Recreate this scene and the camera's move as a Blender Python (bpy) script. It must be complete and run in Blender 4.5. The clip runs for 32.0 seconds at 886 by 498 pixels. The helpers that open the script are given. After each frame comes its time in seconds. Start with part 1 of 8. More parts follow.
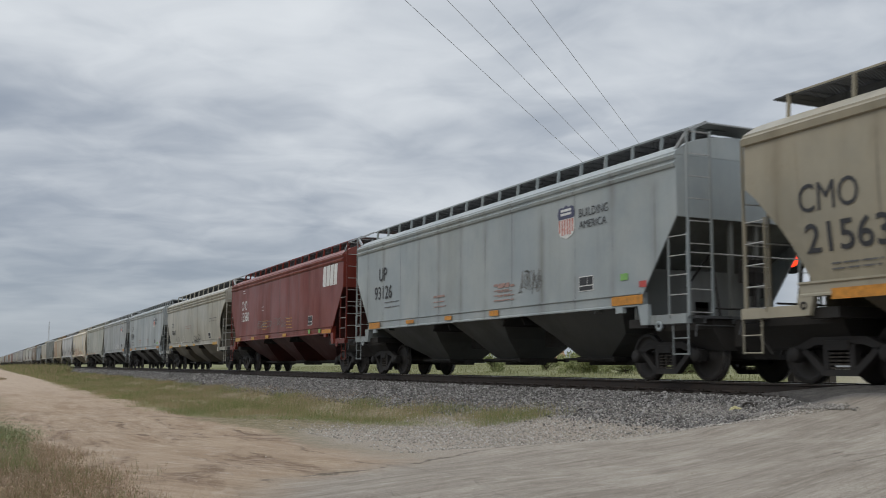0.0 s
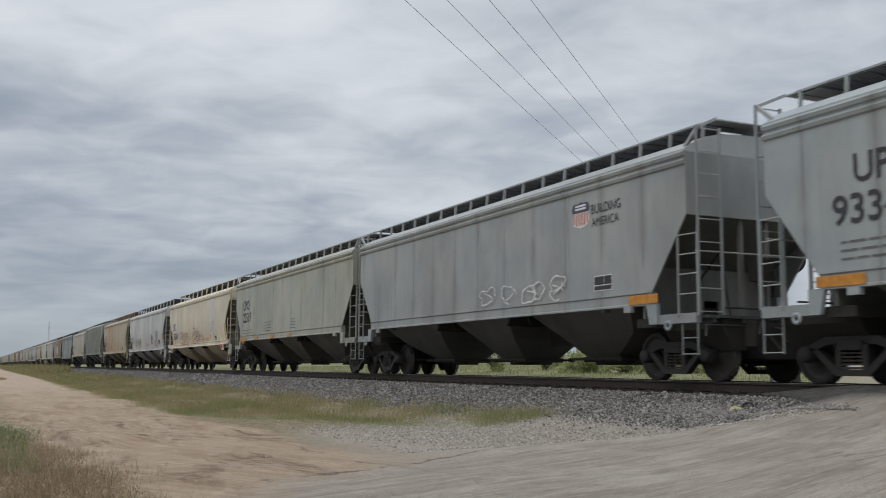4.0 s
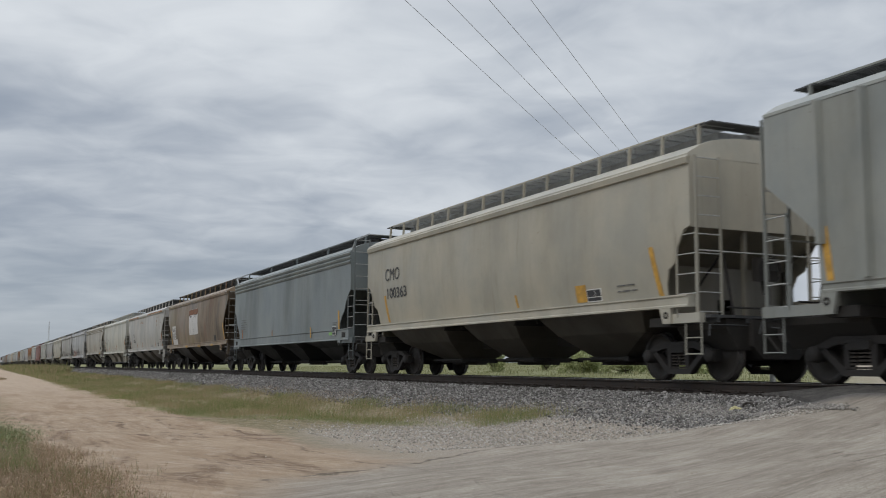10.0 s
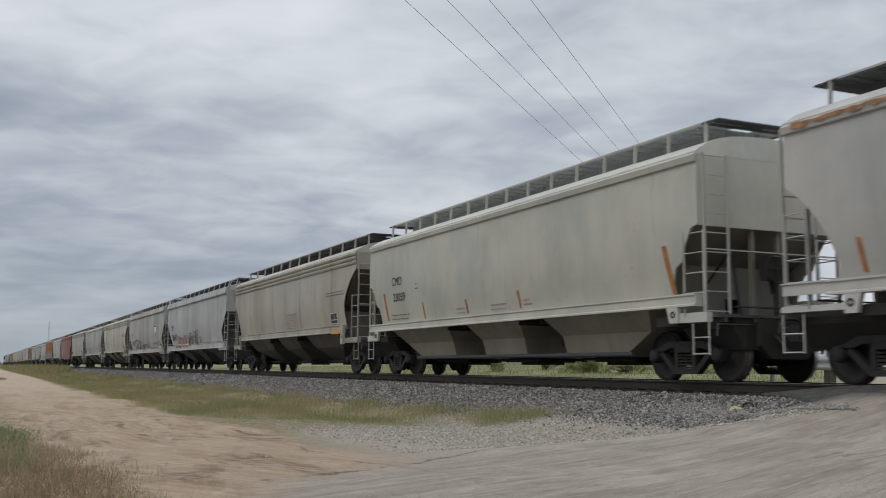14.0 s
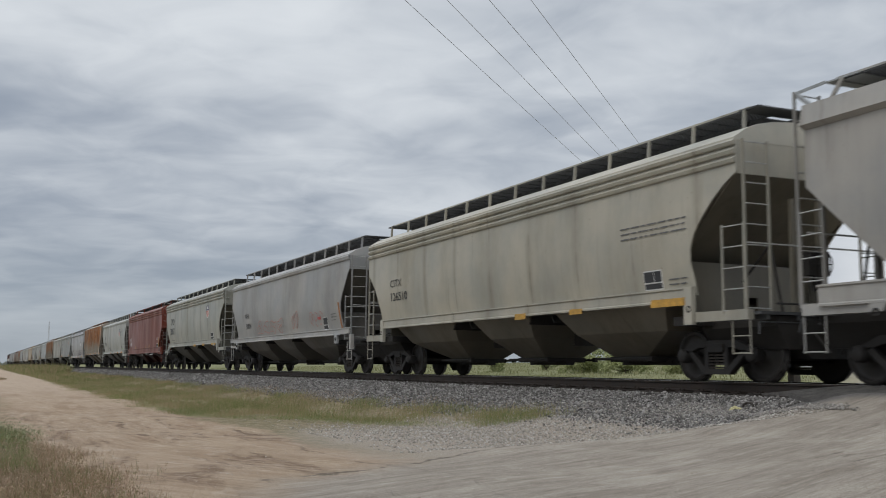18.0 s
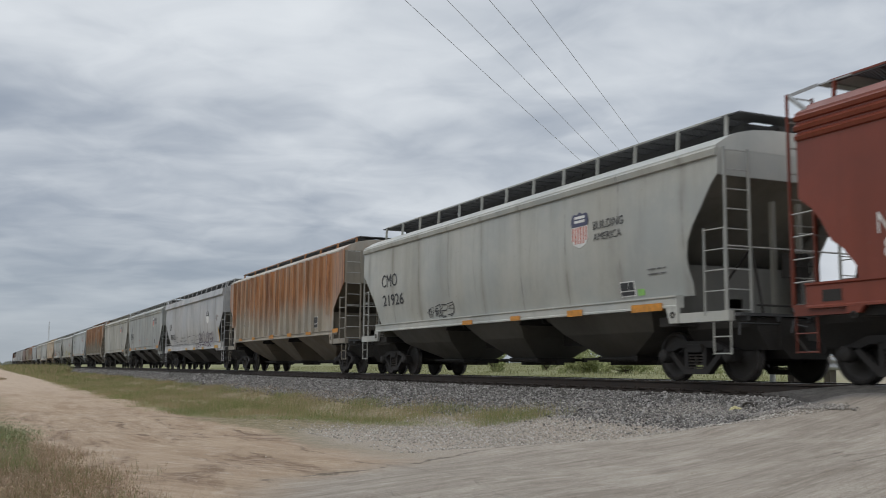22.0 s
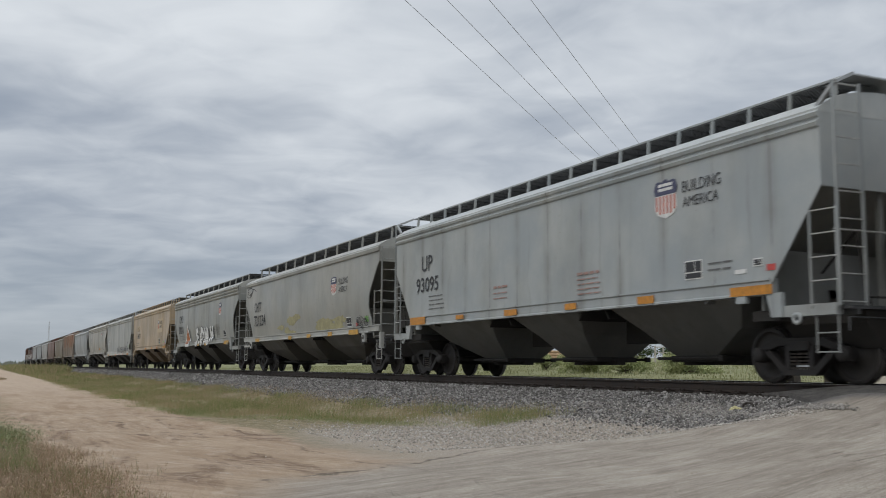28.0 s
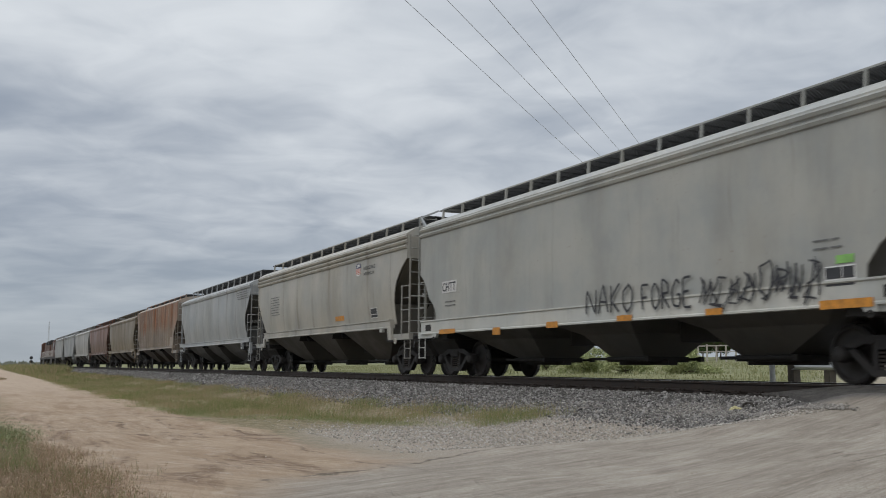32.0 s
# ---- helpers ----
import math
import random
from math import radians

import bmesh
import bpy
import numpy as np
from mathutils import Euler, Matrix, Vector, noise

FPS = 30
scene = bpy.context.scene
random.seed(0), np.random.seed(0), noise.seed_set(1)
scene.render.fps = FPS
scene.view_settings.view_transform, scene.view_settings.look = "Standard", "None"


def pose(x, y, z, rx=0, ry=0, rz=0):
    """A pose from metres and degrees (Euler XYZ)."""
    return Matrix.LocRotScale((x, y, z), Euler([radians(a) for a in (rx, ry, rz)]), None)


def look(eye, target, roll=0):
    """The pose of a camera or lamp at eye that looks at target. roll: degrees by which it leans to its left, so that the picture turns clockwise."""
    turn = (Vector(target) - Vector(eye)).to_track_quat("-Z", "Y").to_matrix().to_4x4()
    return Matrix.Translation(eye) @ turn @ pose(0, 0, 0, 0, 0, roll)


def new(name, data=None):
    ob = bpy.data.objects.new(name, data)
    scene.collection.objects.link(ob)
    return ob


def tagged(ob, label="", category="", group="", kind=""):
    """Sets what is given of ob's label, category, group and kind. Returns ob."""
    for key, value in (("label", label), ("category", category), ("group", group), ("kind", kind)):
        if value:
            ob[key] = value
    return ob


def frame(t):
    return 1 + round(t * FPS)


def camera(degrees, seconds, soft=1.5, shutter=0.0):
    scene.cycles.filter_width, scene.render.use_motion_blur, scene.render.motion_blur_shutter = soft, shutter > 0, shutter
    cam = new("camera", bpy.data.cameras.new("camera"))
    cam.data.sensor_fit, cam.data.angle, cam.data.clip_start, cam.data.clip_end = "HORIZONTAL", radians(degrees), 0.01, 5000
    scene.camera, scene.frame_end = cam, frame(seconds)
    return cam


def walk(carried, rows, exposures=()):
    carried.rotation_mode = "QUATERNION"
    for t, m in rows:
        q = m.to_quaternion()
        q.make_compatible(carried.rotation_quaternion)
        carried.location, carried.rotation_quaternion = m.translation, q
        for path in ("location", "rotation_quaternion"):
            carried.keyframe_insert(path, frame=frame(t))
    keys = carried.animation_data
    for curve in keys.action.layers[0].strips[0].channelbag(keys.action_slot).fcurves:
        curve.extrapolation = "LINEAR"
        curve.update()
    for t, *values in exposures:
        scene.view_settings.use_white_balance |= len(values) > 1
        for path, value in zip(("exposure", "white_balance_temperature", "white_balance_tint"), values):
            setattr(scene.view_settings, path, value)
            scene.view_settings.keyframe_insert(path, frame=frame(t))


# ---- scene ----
import collections

# ------------------------------------------------------------------ plan
# x runs along the track, the train travels towards +x; y points away from the
# camera across the track; z up. Low ground near the camera is z = 0.
R = 0.85            # height of the rail heads
YC = 12.735         # centre line of the track
GAUGE = 1.505       # between rail head centres
EYE = (0.0, 0.0, R + 0.209)
YAW, PITCH, ROLL = 24.838, 6.818, 0.425

cam = camera(48.04, 32.0, soft=0.95, shutter=0.12)
_a, _p = radians(YAW), radians(PITCH)
AIM = (EYE[0] - 50 * math.cos(_a) * math.cos(_p), EYE[1] + 50 * math.sin(_a) * math.cos(_p), EYE[2] + 50 * math.sin(_p))
# the camera's own exposure drifts a little as light and dark wagons pass
walk(cam, [(0.0, look(EYE, AIM, ROLL)), (32.0, look(EYE, AIM, ROLL))],
     exposures=[(0.0, 0.0), (1.0, 0.04), (3.0, 0.03), (6.0, -0.06), (7.0, -0.06), (8.0, -0.02), (10.0, 0.01), (12.0, 0.04), (13.0, 0.03), (14.0, 0.0), (17.0, -0.02), (19.0, -0.02), (21.0, 0.04), (25.0, 0.04), (28.0, 0.03), (31.0, 0.01), (32.0, 0.0)])

# ------------------------------------------------------------------ light
SUN_EL, SUN_AZ = radians(48), radians(150)


def nd(nt, kind, **kw):
    """A node with its inputs: numbers, tuples, or sockets to link."""
    n = nt.nodes.new(kind)
    for key, value in kw.items():
        sock = n.inputs[int(key[1:])] if key[0] == "i" and key[1:].isdigit() else n.inputs[key.replace("_", " ")]
        if isinstance(value, bpy.types.NodeSocket):
            nt.links.new(value, sock)
        else:
            sock.default_value = value
    return n


def mth(nt, op, a, b=0.0, c=0.0, clamp=False):
    n = nt.nodes.new("ShaderNodeMath")
    n.operation, n.use_clamp = op, clamp
    for i, v in enumerate((a, b, c)):
        if isinstance(v, bpy.types.NodeSocket):
            nt.links.new(v, n.inputs[i])
        else:
            n.inputs[i].default_value = v
    return n.outputs[0]


def mixc(nt, fac, a, b, blend="MIX"):
    n = nt.nodes.new("ShaderNodeMix")
    n.data_type, n.blend_type = "RGBA", blend
    for sock, v in ((n.inputs[0], fac), (n.inputs[6], a), (n.inputs[7], b)):
        if isinstance(v, bpy.types.NodeSocket):
            nt.links.new(v, sock)
        elif isinstance(v, (int, float)):
            sock.default_value = v
        else:
            sock.default_value = (*v[:3], 1)
    return n.outputs[2]


def noise_tex(nt, vec, scale, detail=4.0, rough=0.55, distort=0.0, stretch=None):
    if stretch:
        m = nt.nodes.new("ShaderNodeMapping")
        nt.links.new(vec, m.inputs[0])
        m.inputs[3].default_value = stretch
        vec = m.outputs[0]
    n = nt.nodes.new("ShaderNodeTexNoise")
    nt.links.new(vec, n.inputs["Vector"])
    n.inputs["Scale"].default_value, n.inputs["Detail"].default_value = scale, detail
    n.inputs["Roughness"].default_value, n.inputs["Distortion"].default_value = rough, distort
    return n.outputs[0]


def ramp(nt, v, lo, hi, a=0.0, b=1.0):
    n = nt.nodes.new("ShaderNodeMapRange")
    n.interpolation_type = "SMOOTHSTEP"
    if isinstance(v, bpy.types.NodeSocket):
        nt.links.new(v, n.inputs[0])
    n.inputs[1].default_value, n.inputs[2].default_value = lo, hi
    n.inputs[3].default_value, n.inputs[4].default_value = a, b
    return n.outputs[0]


def make_world():
    """Overcast sky: streaked stratus on a flat deck over a clear-sky base."""
    w = bpy.data.worlds.new("overcast_sky")
    scene.world = w
    w.use_nodes = True
    nt = w.node_tree
    nt.nodes.clear()
    out = nt.nodes.new("ShaderNodeOutputWorld")
    sky = nt.nodes.new("ShaderNodeTexSky")
    sky.sky_type, sky.sun_disc = "NISHITA", False
    sky.sun_elevation, sky.sun_rotation = SUN_EL, SUN_AZ
    sky.air_density, sky.dust_density = 1.0, 3.0
    tc = nt.nodes.new("ShaderNodeTexCoord").outputs["Generated"]
    sep = nt.nodes.new("ShaderNodeSeparateXYZ")
    nt.links.new(tc, sep.inputs[0])
    x, y, z = sep.outputs
    zz = mth(nt, "ADD", mth(nt, "MAXIMUM", z, 0.0), 0.16)
    # rotate the deck so that the streaks lie across the view
    px, py = mth(nt, "DIVIDE", x, zz), mth(nt, "DIVIDE", y, zz)
    c, s = math.cos(_a), math.sin(_a)
    along = mth(nt, "ADD", mth(nt, "MULTIPLY", px, -c), mth(nt, "MULTIPLY", py, s))
    across = mth(nt, "ADD", mth(nt, "MULTIPLY", px, s), mth(nt, "MULTIPLY", py, c))
    com = nt.nodes.new("ShaderNodeCombineXYZ")
    nt.links.new(along, com.inputs[0]), nt.links.new(across, com.inputs[1])
    v = com.outputs[0]
    big = noise_tex(nt, v, 0.6, 2.0, 0.45, 0.3, (1.0, 0.60, 1))
    mid = noise_tex(nt, v, 1.7, 4.0, 0.5, 0.45, (0.95, 0.70, 1))
    fine = noise_tex(nt, v, 5.0, 5.0, 0.52, 0.6, (0.95, 0.75, 1))
    d = mth(nt, "ADD", mth(nt, "MULTIPLY", big, 0.46), mth(nt, "ADD", mth(nt, "MULTIPLY", mid, 0.42), mth(nt, "MULTIPLY", fine, 0.22)))
    # the cloud bank lies thicker low over the horizon and thinner above it
    d = mth(nt, "ADD", d, ramp(nt, z, 0.18, 0.34, -0.055, 0.04))
    # a darker roll of cloud with a torn pale rift beneath it
    side = mth(nt, "ADD", mth(nt, "MULTIPLY", x, s), mth(nt, "MULTIPLY", y, c))
    zw = mth(nt, "ADD", z, mth(nt, "MULTIPLY", mth(nt, "SUBTRACT", mid, 0.5), 0.10))
    roll = mth(nt, "MULTIPLY", ramp(nt, zw, 0.175, 0.215), ramp(nt, zw, 0.215, 0.335, 1.0, 0.0))
    roll = mth(nt, "MULTIPLY", roll, ramp(nt, side, -0.05, 0.24, 1.0, 0.25))
    rift = mth(nt, "MULTIPLY", ramp(nt, zw, 0.13, 0.160), ramp(nt, zw, 0.165, 0.19, 1.0, 0.0))
    rift = mth(nt, "MULTIPLY", rift, ramp(nt, side, -0.30, -0.05, 0.2, 1.0))
    d = mth(nt, "ADD", d, mth(nt, "ADD", mth(nt, "MULTIPLY", roll, -0.075), mth(nt, "MULTIPLY", rift, 0.05)))
    t = ramp(nt, d, 0.375, 0.735)
    cloud = mixc(nt, t, (0.268, 0.312, 0.382), (0.70, 0.735, 0.77))
    # paler, hazier towards the horizon
    haze = ramp(nt, z, 0.04, 0.16, 1.0, 0.0)
    cloud = mixc(nt, mth(nt, "MULTIPLY", haze, 0.62), cloud, (0.30, 0.352, 0.408))
    cloud = mixc(nt, ramp(nt, z, 0.005, 0.06, 0.6, 0.0), cloud, (0.375, 0.41, 0.44))
    # the deck is thinner low down beyond the crossing
    thin = mth(nt, "MULTIPLY", ramp(nt, side, 0.28, 0.42), mth(nt, "MULTIPLY", ramp(nt, z, 0.14, 0.24, 1.0, 0.0), ramp(nt, z, 0.02, 0.07)))
    cloud = mixc(nt, mth(nt, "MULTIPLY", thin, 0.8), cloud, (0.78, 0.80, 0.83))
    # an overcast sky grows brighter towards the zenith
    lift = ramp(nt, z, 0.34, 0.95, 1.0, 1.68)
    sc = nt.nodes.new("ShaderNodeVectorMath")
    sc.operation = "SCALE"
    nt.links.new(cloud, sc.inputs[0]), nt.links.new(lift, sc.inputs["Scale"])
    cloud = sc.outputs[0]
    # below the horizon: dull ground colour
    below = ramp(nt, z, -0.03, 0.0, 1.0, 0.0)
    cloud = mixc(nt, below, cloud, (0.16, 0.15, 0.13))
    b1 = nd(nt, "ShaderNodeBackground", Color=cloud, Strength=SKY)
    b2 = nd(nt, "ShaderNodeBackground", Color=sky.outputs[0], Strength=0.006)
    add = nt.nodes.new("ShaderNodeAddShader")
    nt.links.new(b1.outputs[0], add.inputs[0]), nt.links.new(b2.outputs[0], add.inputs[1])
    nt.links.new(add.outputs[0], out.inputs[0])


SKY = 1.0
make_world()
sun = new("sun", bpy.data.lights.new("sun", "SUN"))
sun.data.energy, sun.data.angle, sun.data.color = 0.7, radians(25), (1.0, 0.96, 0.9)
sun.matrix_world = look((0, 0, 50), (-50 * math.sin(SUN_AZ) * math.cos(SUN_EL), -50 * math.cos(SUN_AZ) * math.cos(SUN_EL), 50 - 50 * math.sin(SUN_EL)))
tagged(sun, "weak sun behind the cloud deck", "sun", kind="structure")


# ------------------------------------------------------------------ materials
def lin(r, g, b, k=1.0):
    return tuple(k * (c / 12.92 if c <= 0.04045 else ((c + 0.055) / 1.055) ** 2.4) for c in (r / 255, g / 255, b / 255))


def material(name):
    m = bpy.data.materials.new(name)
    m.use_nodes = True
    nt = m.node_tree
    bs = nt.nodes["Principled BSDF"]
    tc = nt.nodes.new("ShaderNodeTexCoord")
    return m, nt, bs, tc.outputs["Object"]


def bump(nt, bs, h, strength=0.3, dist=0.02):
    b = nd(nt, "ShaderNodeBump", Height=h, Strength=strength, Distance=dist)
    nt.links.new(b.outputs[0], bs.inputs["Normal"])


def plain(name, col, rough=0.6, metal=0.0, var=0.25, scale=6.0, bumps=0.1):
    """A worn but even surface."""
    m, nt, bs, oc = material(name)
    n1, n2 = noise_tex(nt, oc, scale), noise_tex(nt, oc, scale * 7, 3)
    f = mth(nt, "MULTIPLY", mth(nt, "ADD", mth(nt, "MULTIPLY", n1, 0.7), mth(nt, "MULTIPLY", n2, 0.3)), 1.0)
    dark, light = tuple(c * (1 - var) for c in col), tuple(min(1, c * (1 + var)) for c in col)
    nt.links.new(mixc(nt, ramp(nt, f, 0.3, 0.7), dark, light), bs.inputs["Base Color"])
    nt.links.new(ramp(nt, n1, 0.3, 0.7, rough - 0.1, min(1, rough + 0.12)), bs.inputs["Roughness"])
    bs.inputs["Metallic"].default_value = metal
    if bumps:
        bump(nt, bs, n2, bumps)
    return m


def car_paint(name, col, grime=0.35, rust=0.0, rust_col=(0.235, 0.108, 0.048), seed=0.0, pitch=0.0):
    """Sun-faded wagon paint: rain streaks, road film, scuffs, and rust where there is some."""
    m, nt, bs, oc = material(name)
    mp = nt.nodes.new("ShaderNodeMapping")
    nt.links.new(oc, mp.inputs[0])
    mp.inputs[1].default_value = (seed * 7.3, seed * 3.1, seed * 1.7)
    v = mp.outputs[0]
    cloudy = noise_tex(nt, v, 0.55, 5, 0.62)
    smear = noise_tex(nt, v, 1.0, 6, 0.62, 0.15, (0.55, 0.55, 0.20))
    streak = noise_tex(nt, v, 1.0, 5, 0.6, 0.0, (1.1, 1.1, 0.14))
    thin = noise_tex(nt, v, 1.0, 4, 0.65, 0.0, (6.0, 6.0, 0.36))
    blotch = noise_tex(nt, v, 1.6, 6, 0.68, 0.4)
    fine = noise_tex(nt, v, 30, 4, 0.6)
    sep = nt.nodes.new("ShaderNodeSeparateXYZ")
    nt.links.new(v, sep.inputs[0])
    # faded patches, cooler and warmer
    base = mixc(nt, ramp(nt, cloudy, 0.32, 0.68), tuple(c * k for c, k in zip(col, (0.86, 0.89, 0.92))), tuple(min(1, c * k) for c, k in zip(col, (1.10, 1.08, 1.05))))
    film = tuple(0.50 * c * t for c, t in zip(col, (1.02, 0.95, 0.82)))
    base = mixc(nt, mth(nt, "MULTIPLY", ramp(nt, smear, 0.44, 0.72), 0.16 + 0.45 * grime), base, film)
    g = mth(nt, "MULTIPLY", ramp(nt, streak, 0.48, 0.78), grime * 0.55)
    g = mth(nt, "ADD", g, mth(nt, "MULTIPLY", ramp(nt, thin, 0.54, 0.76), 0.06 + grime * 0.34), clamp=True)
    # single runs from leaks along the seams, each of its own length
    seam = mth(nt, "PINGPONG", mth(nt, "ADD", sep.outputs[0], mth(nt, "MULTIPLY", noise_tex(nt, v, 0.9, 3), 0.5)), 0.71)
    run = noise_tex(nt, v, 1.0, 3, 0.6, 0.0, (0.9, 0.9, 0.45))
    drip = mth(nt, "MULTIPLY", ramp(nt, seam, 0.0, 0.05, 1.0, 0.0), ramp(nt, run, 0.50, 0.66))
    g = mth(nt, "ADD", g, mth(nt, "MULTIPLY", drip, 0.14 + 0.5 * grime), clamp=True)
    base = mixc(nt, g, base, film)
    # scuffs and chalky wipes, dark flecks
    base = mixc(nt, ramp(nt, blotch, 0.58, 0.74, 0.0, 0.22), base, tuple(min(1, 1.15 * c + 0.02) for c in col))
    base = mixc(nt, mth(nt, "MULTIPLY", ramp(nt, fine, 0.6, 0.8), 0.16), base, tuple(c * 0.5 for c in col))
    fleck = mth(nt, "MULTIPLY", ramp(nt, noise_tex(nt, v, 11, 3, 0.7), 0.66, 0.72), ramp(nt, cloudy, 0.45, 0.62))
    base = mixc(nt, mth(nt, "MULTIPLY", fleck, 0.25 + 0.5 * grime), base, (0.14, 0.085, 0.05))
    weld = None
    if pitch:
        # welded plate joints: faint broken lines down the side, the plates slightly cushioned between
        weld = mth(nt, "PINGPONG", mth(nt, "ADD", sep.outputs[0], mth(nt, "MULTIPLY", noise_tex(nt, v, 0.7, 2), 0.05)), pitch / 2)
        line = mth(nt, "MULTIPLY", ramp(nt, weld, 0.004, 0.035, 1.0, 0.0), ramp(nt, noise_tex(nt, v, 1.0, 4, 0.6, 0.0, (0.8, 0.8, 1.3)), 0.40, 0.64, 0.06, 0.72))
        base = mixc(nt, line, base, tuple(0.36 * c for c in col))
        blur = mth(nt, "MULTIPLY", ramp(nt, weld, 0.0, 0.22, 1.0, 0.0), ramp(nt, noise_tex(nt, v, 0.6, 4), 0.40, 0.66, 0.06, 0.55))
        base = mixc(nt, blur, base, film)
    if grime > 0.8:
        # smoky soot clouds, ochre and rusty patches on the dirtiest sides
        ochre = ramp(nt, noise_tex(nt, v, 0.42, 5, 0.62, 0.4, (1.0, 1.0, 0.6)), 0.50, 0.64, 0.0, 0.75)
        base = mixc(nt, ochre, base, (0.20, 0.165, 0.075))
        red = ramp(nt, noise_tex(nt, v, 0.7, 5, 0.66, 0.4, (1.0, 1.0, 0.5)), 0.54, 0.68, 0.0, 0.6)
        base = mixc(nt, red, base, (0.17, 0.075, 0.04))
        soot = ramp(nt, noise_tex(nt, v, 0.45, 6, 0.66, 0.5, (1.2, 1.2, 0.45)), 0.46, 0.66, 0.0, 0.85)
        base = mixc(nt, soot, base, (0.06, 0.05, 0.04))
    if rust:
        patch = noise_tex(nt, v, 0.36, 5, 0.62, 0.3, (1.0, 1.0, 0.55 if rust > 0.5 else 0.85))
        vert = noise_tex(nt, v, 1.0, 5, 0.7, 0.0, (1.7, 1.7, 0.13))
        mask = mth(nt, "ADD", mth(nt, "MULTIPLY", patch, 0.40 if rust > 0.5 else 0.75), mth(nt, "MULTIPLY", vert, 0.75 if rust > 0.5 else 0.38))
        if rust > 0.5:
            # bleeding down from the eave, thinning out towards the sill
            mask = mth(nt, "ADD", mask, ramp(nt, sep.outputs[2], 1.4 + seed * 1.7, 3.2 + seed * 1.7, -0.22, 0.08))
            mask = ramp(nt, mask, 0.74 - 0.36 * rust, 0.99 - 0.30 * rust)
        else:
            mask = ramp(nt, mth(nt, "ADD", mth(nt, "MULTIPLY", patch, 0.7), mth(nt, "MULTIPLY", vert, 0.3)), 0.62 - 0.40 * rust, 0.76 - 0.40 * rust, 0.0, 0.75)
        mask = mth(nt, "MULTIPLY", mask, ramp(nt, fine, 0.2, 0.5, 0.65, 1.0))
        tone = mixc(nt, ramp(nt, thin, 0.35, 0.65), tuple(0.8 * c for c in rust_col), tuple(min(1, c * 1.9) for c in rust_col))
        base = mixc(nt, mask, base, tone)
        crust = mth(nt, "MULTIPLY", mask, ramp(nt, noise_tex(nt, v, 1.0, 6, 0.7, 0.0, (2.6, 2.6, 0.5)), 0.52, 0.68, 0.0, 0.6))
        base = mixc(nt, crust, base, (0.105, 0.036, 0.026))
    nt.links.new(base, bs.inputs["Base Color"])
    nt.links.new(ramp(nt, smear, 0.3, 0.75, 0.34, 0.60), bs.inputs["Roughness"])
    bs.inputs["Specular IOR Level"].default_value = 0.5
    relief = mth(nt, "ADD", cloudy, mth(nt, "MULTIPLY", fine, 0.05))
    if weld:
        relief = mth(nt, "ADD", relief, mth(nt, "MULTIPLY", ramp(nt, weld, 0.0, pitch / 2), 0.5))
    bump(nt, bs, relief, 0.3, 0.04)
    return m


UNDER = plain("sooty_steel", (0.024, 0.0215, 0.019), 0.82, 0.0, 0.4, 5)
TRUCKM = plain("greasy_cast_steel", (0.021, 0.0185, 0.017), 0.72, 0.0, 0.45, 8)
WHEELM = plain("dusty_wheel_steel", (0.031, 0.027, 0.024), 0.62, 0.2, 0.35, 9)
TREAD = plain("polished_tread", (0.35, 0.34, 0.33), 0.32, 0.9, 0.1, 9)
SPRINGM = plain("rusty_spring", (0.045, 0.037, 0.030), 0.65, 0.1, 0.4, 14)
GRATE = plain("weathered_galvanised_grating", (0.068, 0.070, 0.072), 0.7, 0.1, 0.3, 10)
GALV = plain("galvanised_steel", (0.36, 0.37, 0.37), 0.5, 0.4, 0.2, 10)
# rungs and handrails: sky glint painted into the worn steel's pale colour
RUNGM = plain("skylit_worn_rung", (0.38, 0.38, 0.365), 0.42, 0.0, 0.25, 12)
RAILM = plain("rusty_rail_web", (0.034, 0.025, 0.020), 0.75, 0.1, 0.4, 6)
RAILTOP = plain("polished_rail_head", (0.45, 0.44, 0.43), 0.3, 0.9, 0.1, 4)
TIEM = plain("creosoted_timber", (0.040, 0.032, 0.027), 0.85, 0.0, 0.45, 5, 0.4)
WIREM = plain("dull_wire", (0.34, 0.35, 0.36), 0.6, 0.2, 0.1)
ORANGE = plain("faded_orange_reflector", (0.52, 0.22, 0.03), 0.5, 0, 0.3, 9)
BLACKD = plain("black_stencil", (0.035, 0.036, 0.04), 0.6, 0, 0.3, 12)
WHITED = plain("white_stencil", (0.68, 0.68, 0.66), 0.6, 0, 0.12, 12)
YELLOW = plain("faded_yellow_reflector", (0.50, 0.28, 0.05), 0.5, 0, 0.3, 9)
RUSTSTRIP = plain("rusty_orange_strip", (0.34, 0.14, 0.045), 0.7, 0, 0.4, 9)
PANELW = plain("pale_repaint", (0.56, 0.55, 0.54), 0.6, 0, 0.12, 3)
PANELT = plain("pale_tan_repaint", (0.50, 0.40, 0.27), 0.6, 0, 0.12, 3)
PANELB = plain("pale_blue_repaint", (0.27, 0.31, 0.36), 0.6, 0, 0.12, 3)
TEALTAG = plain("teal_tag", (0.12, 0.27, 0.20), 0.5, 0, 0.2, 9)
REDTAG = plain("red_tag", (0.48, 0.07, 0.06), 0.5, 0, 0.2, 9)
GREENTAG = plain("green_tag", (0.22, 0.45, 0.12), 0.5, 0, 0.2, 9)
RUSTSPOT = plain("rust_scab", (0.30, 0.155, 0.075), 0.8, 0, 0.5, 7, 0.3)
RUSTBAND = plain("dull_rust_band", (0.21, 0.10, 0.06), 0.8, 0, 0.5, 7, 0.3)
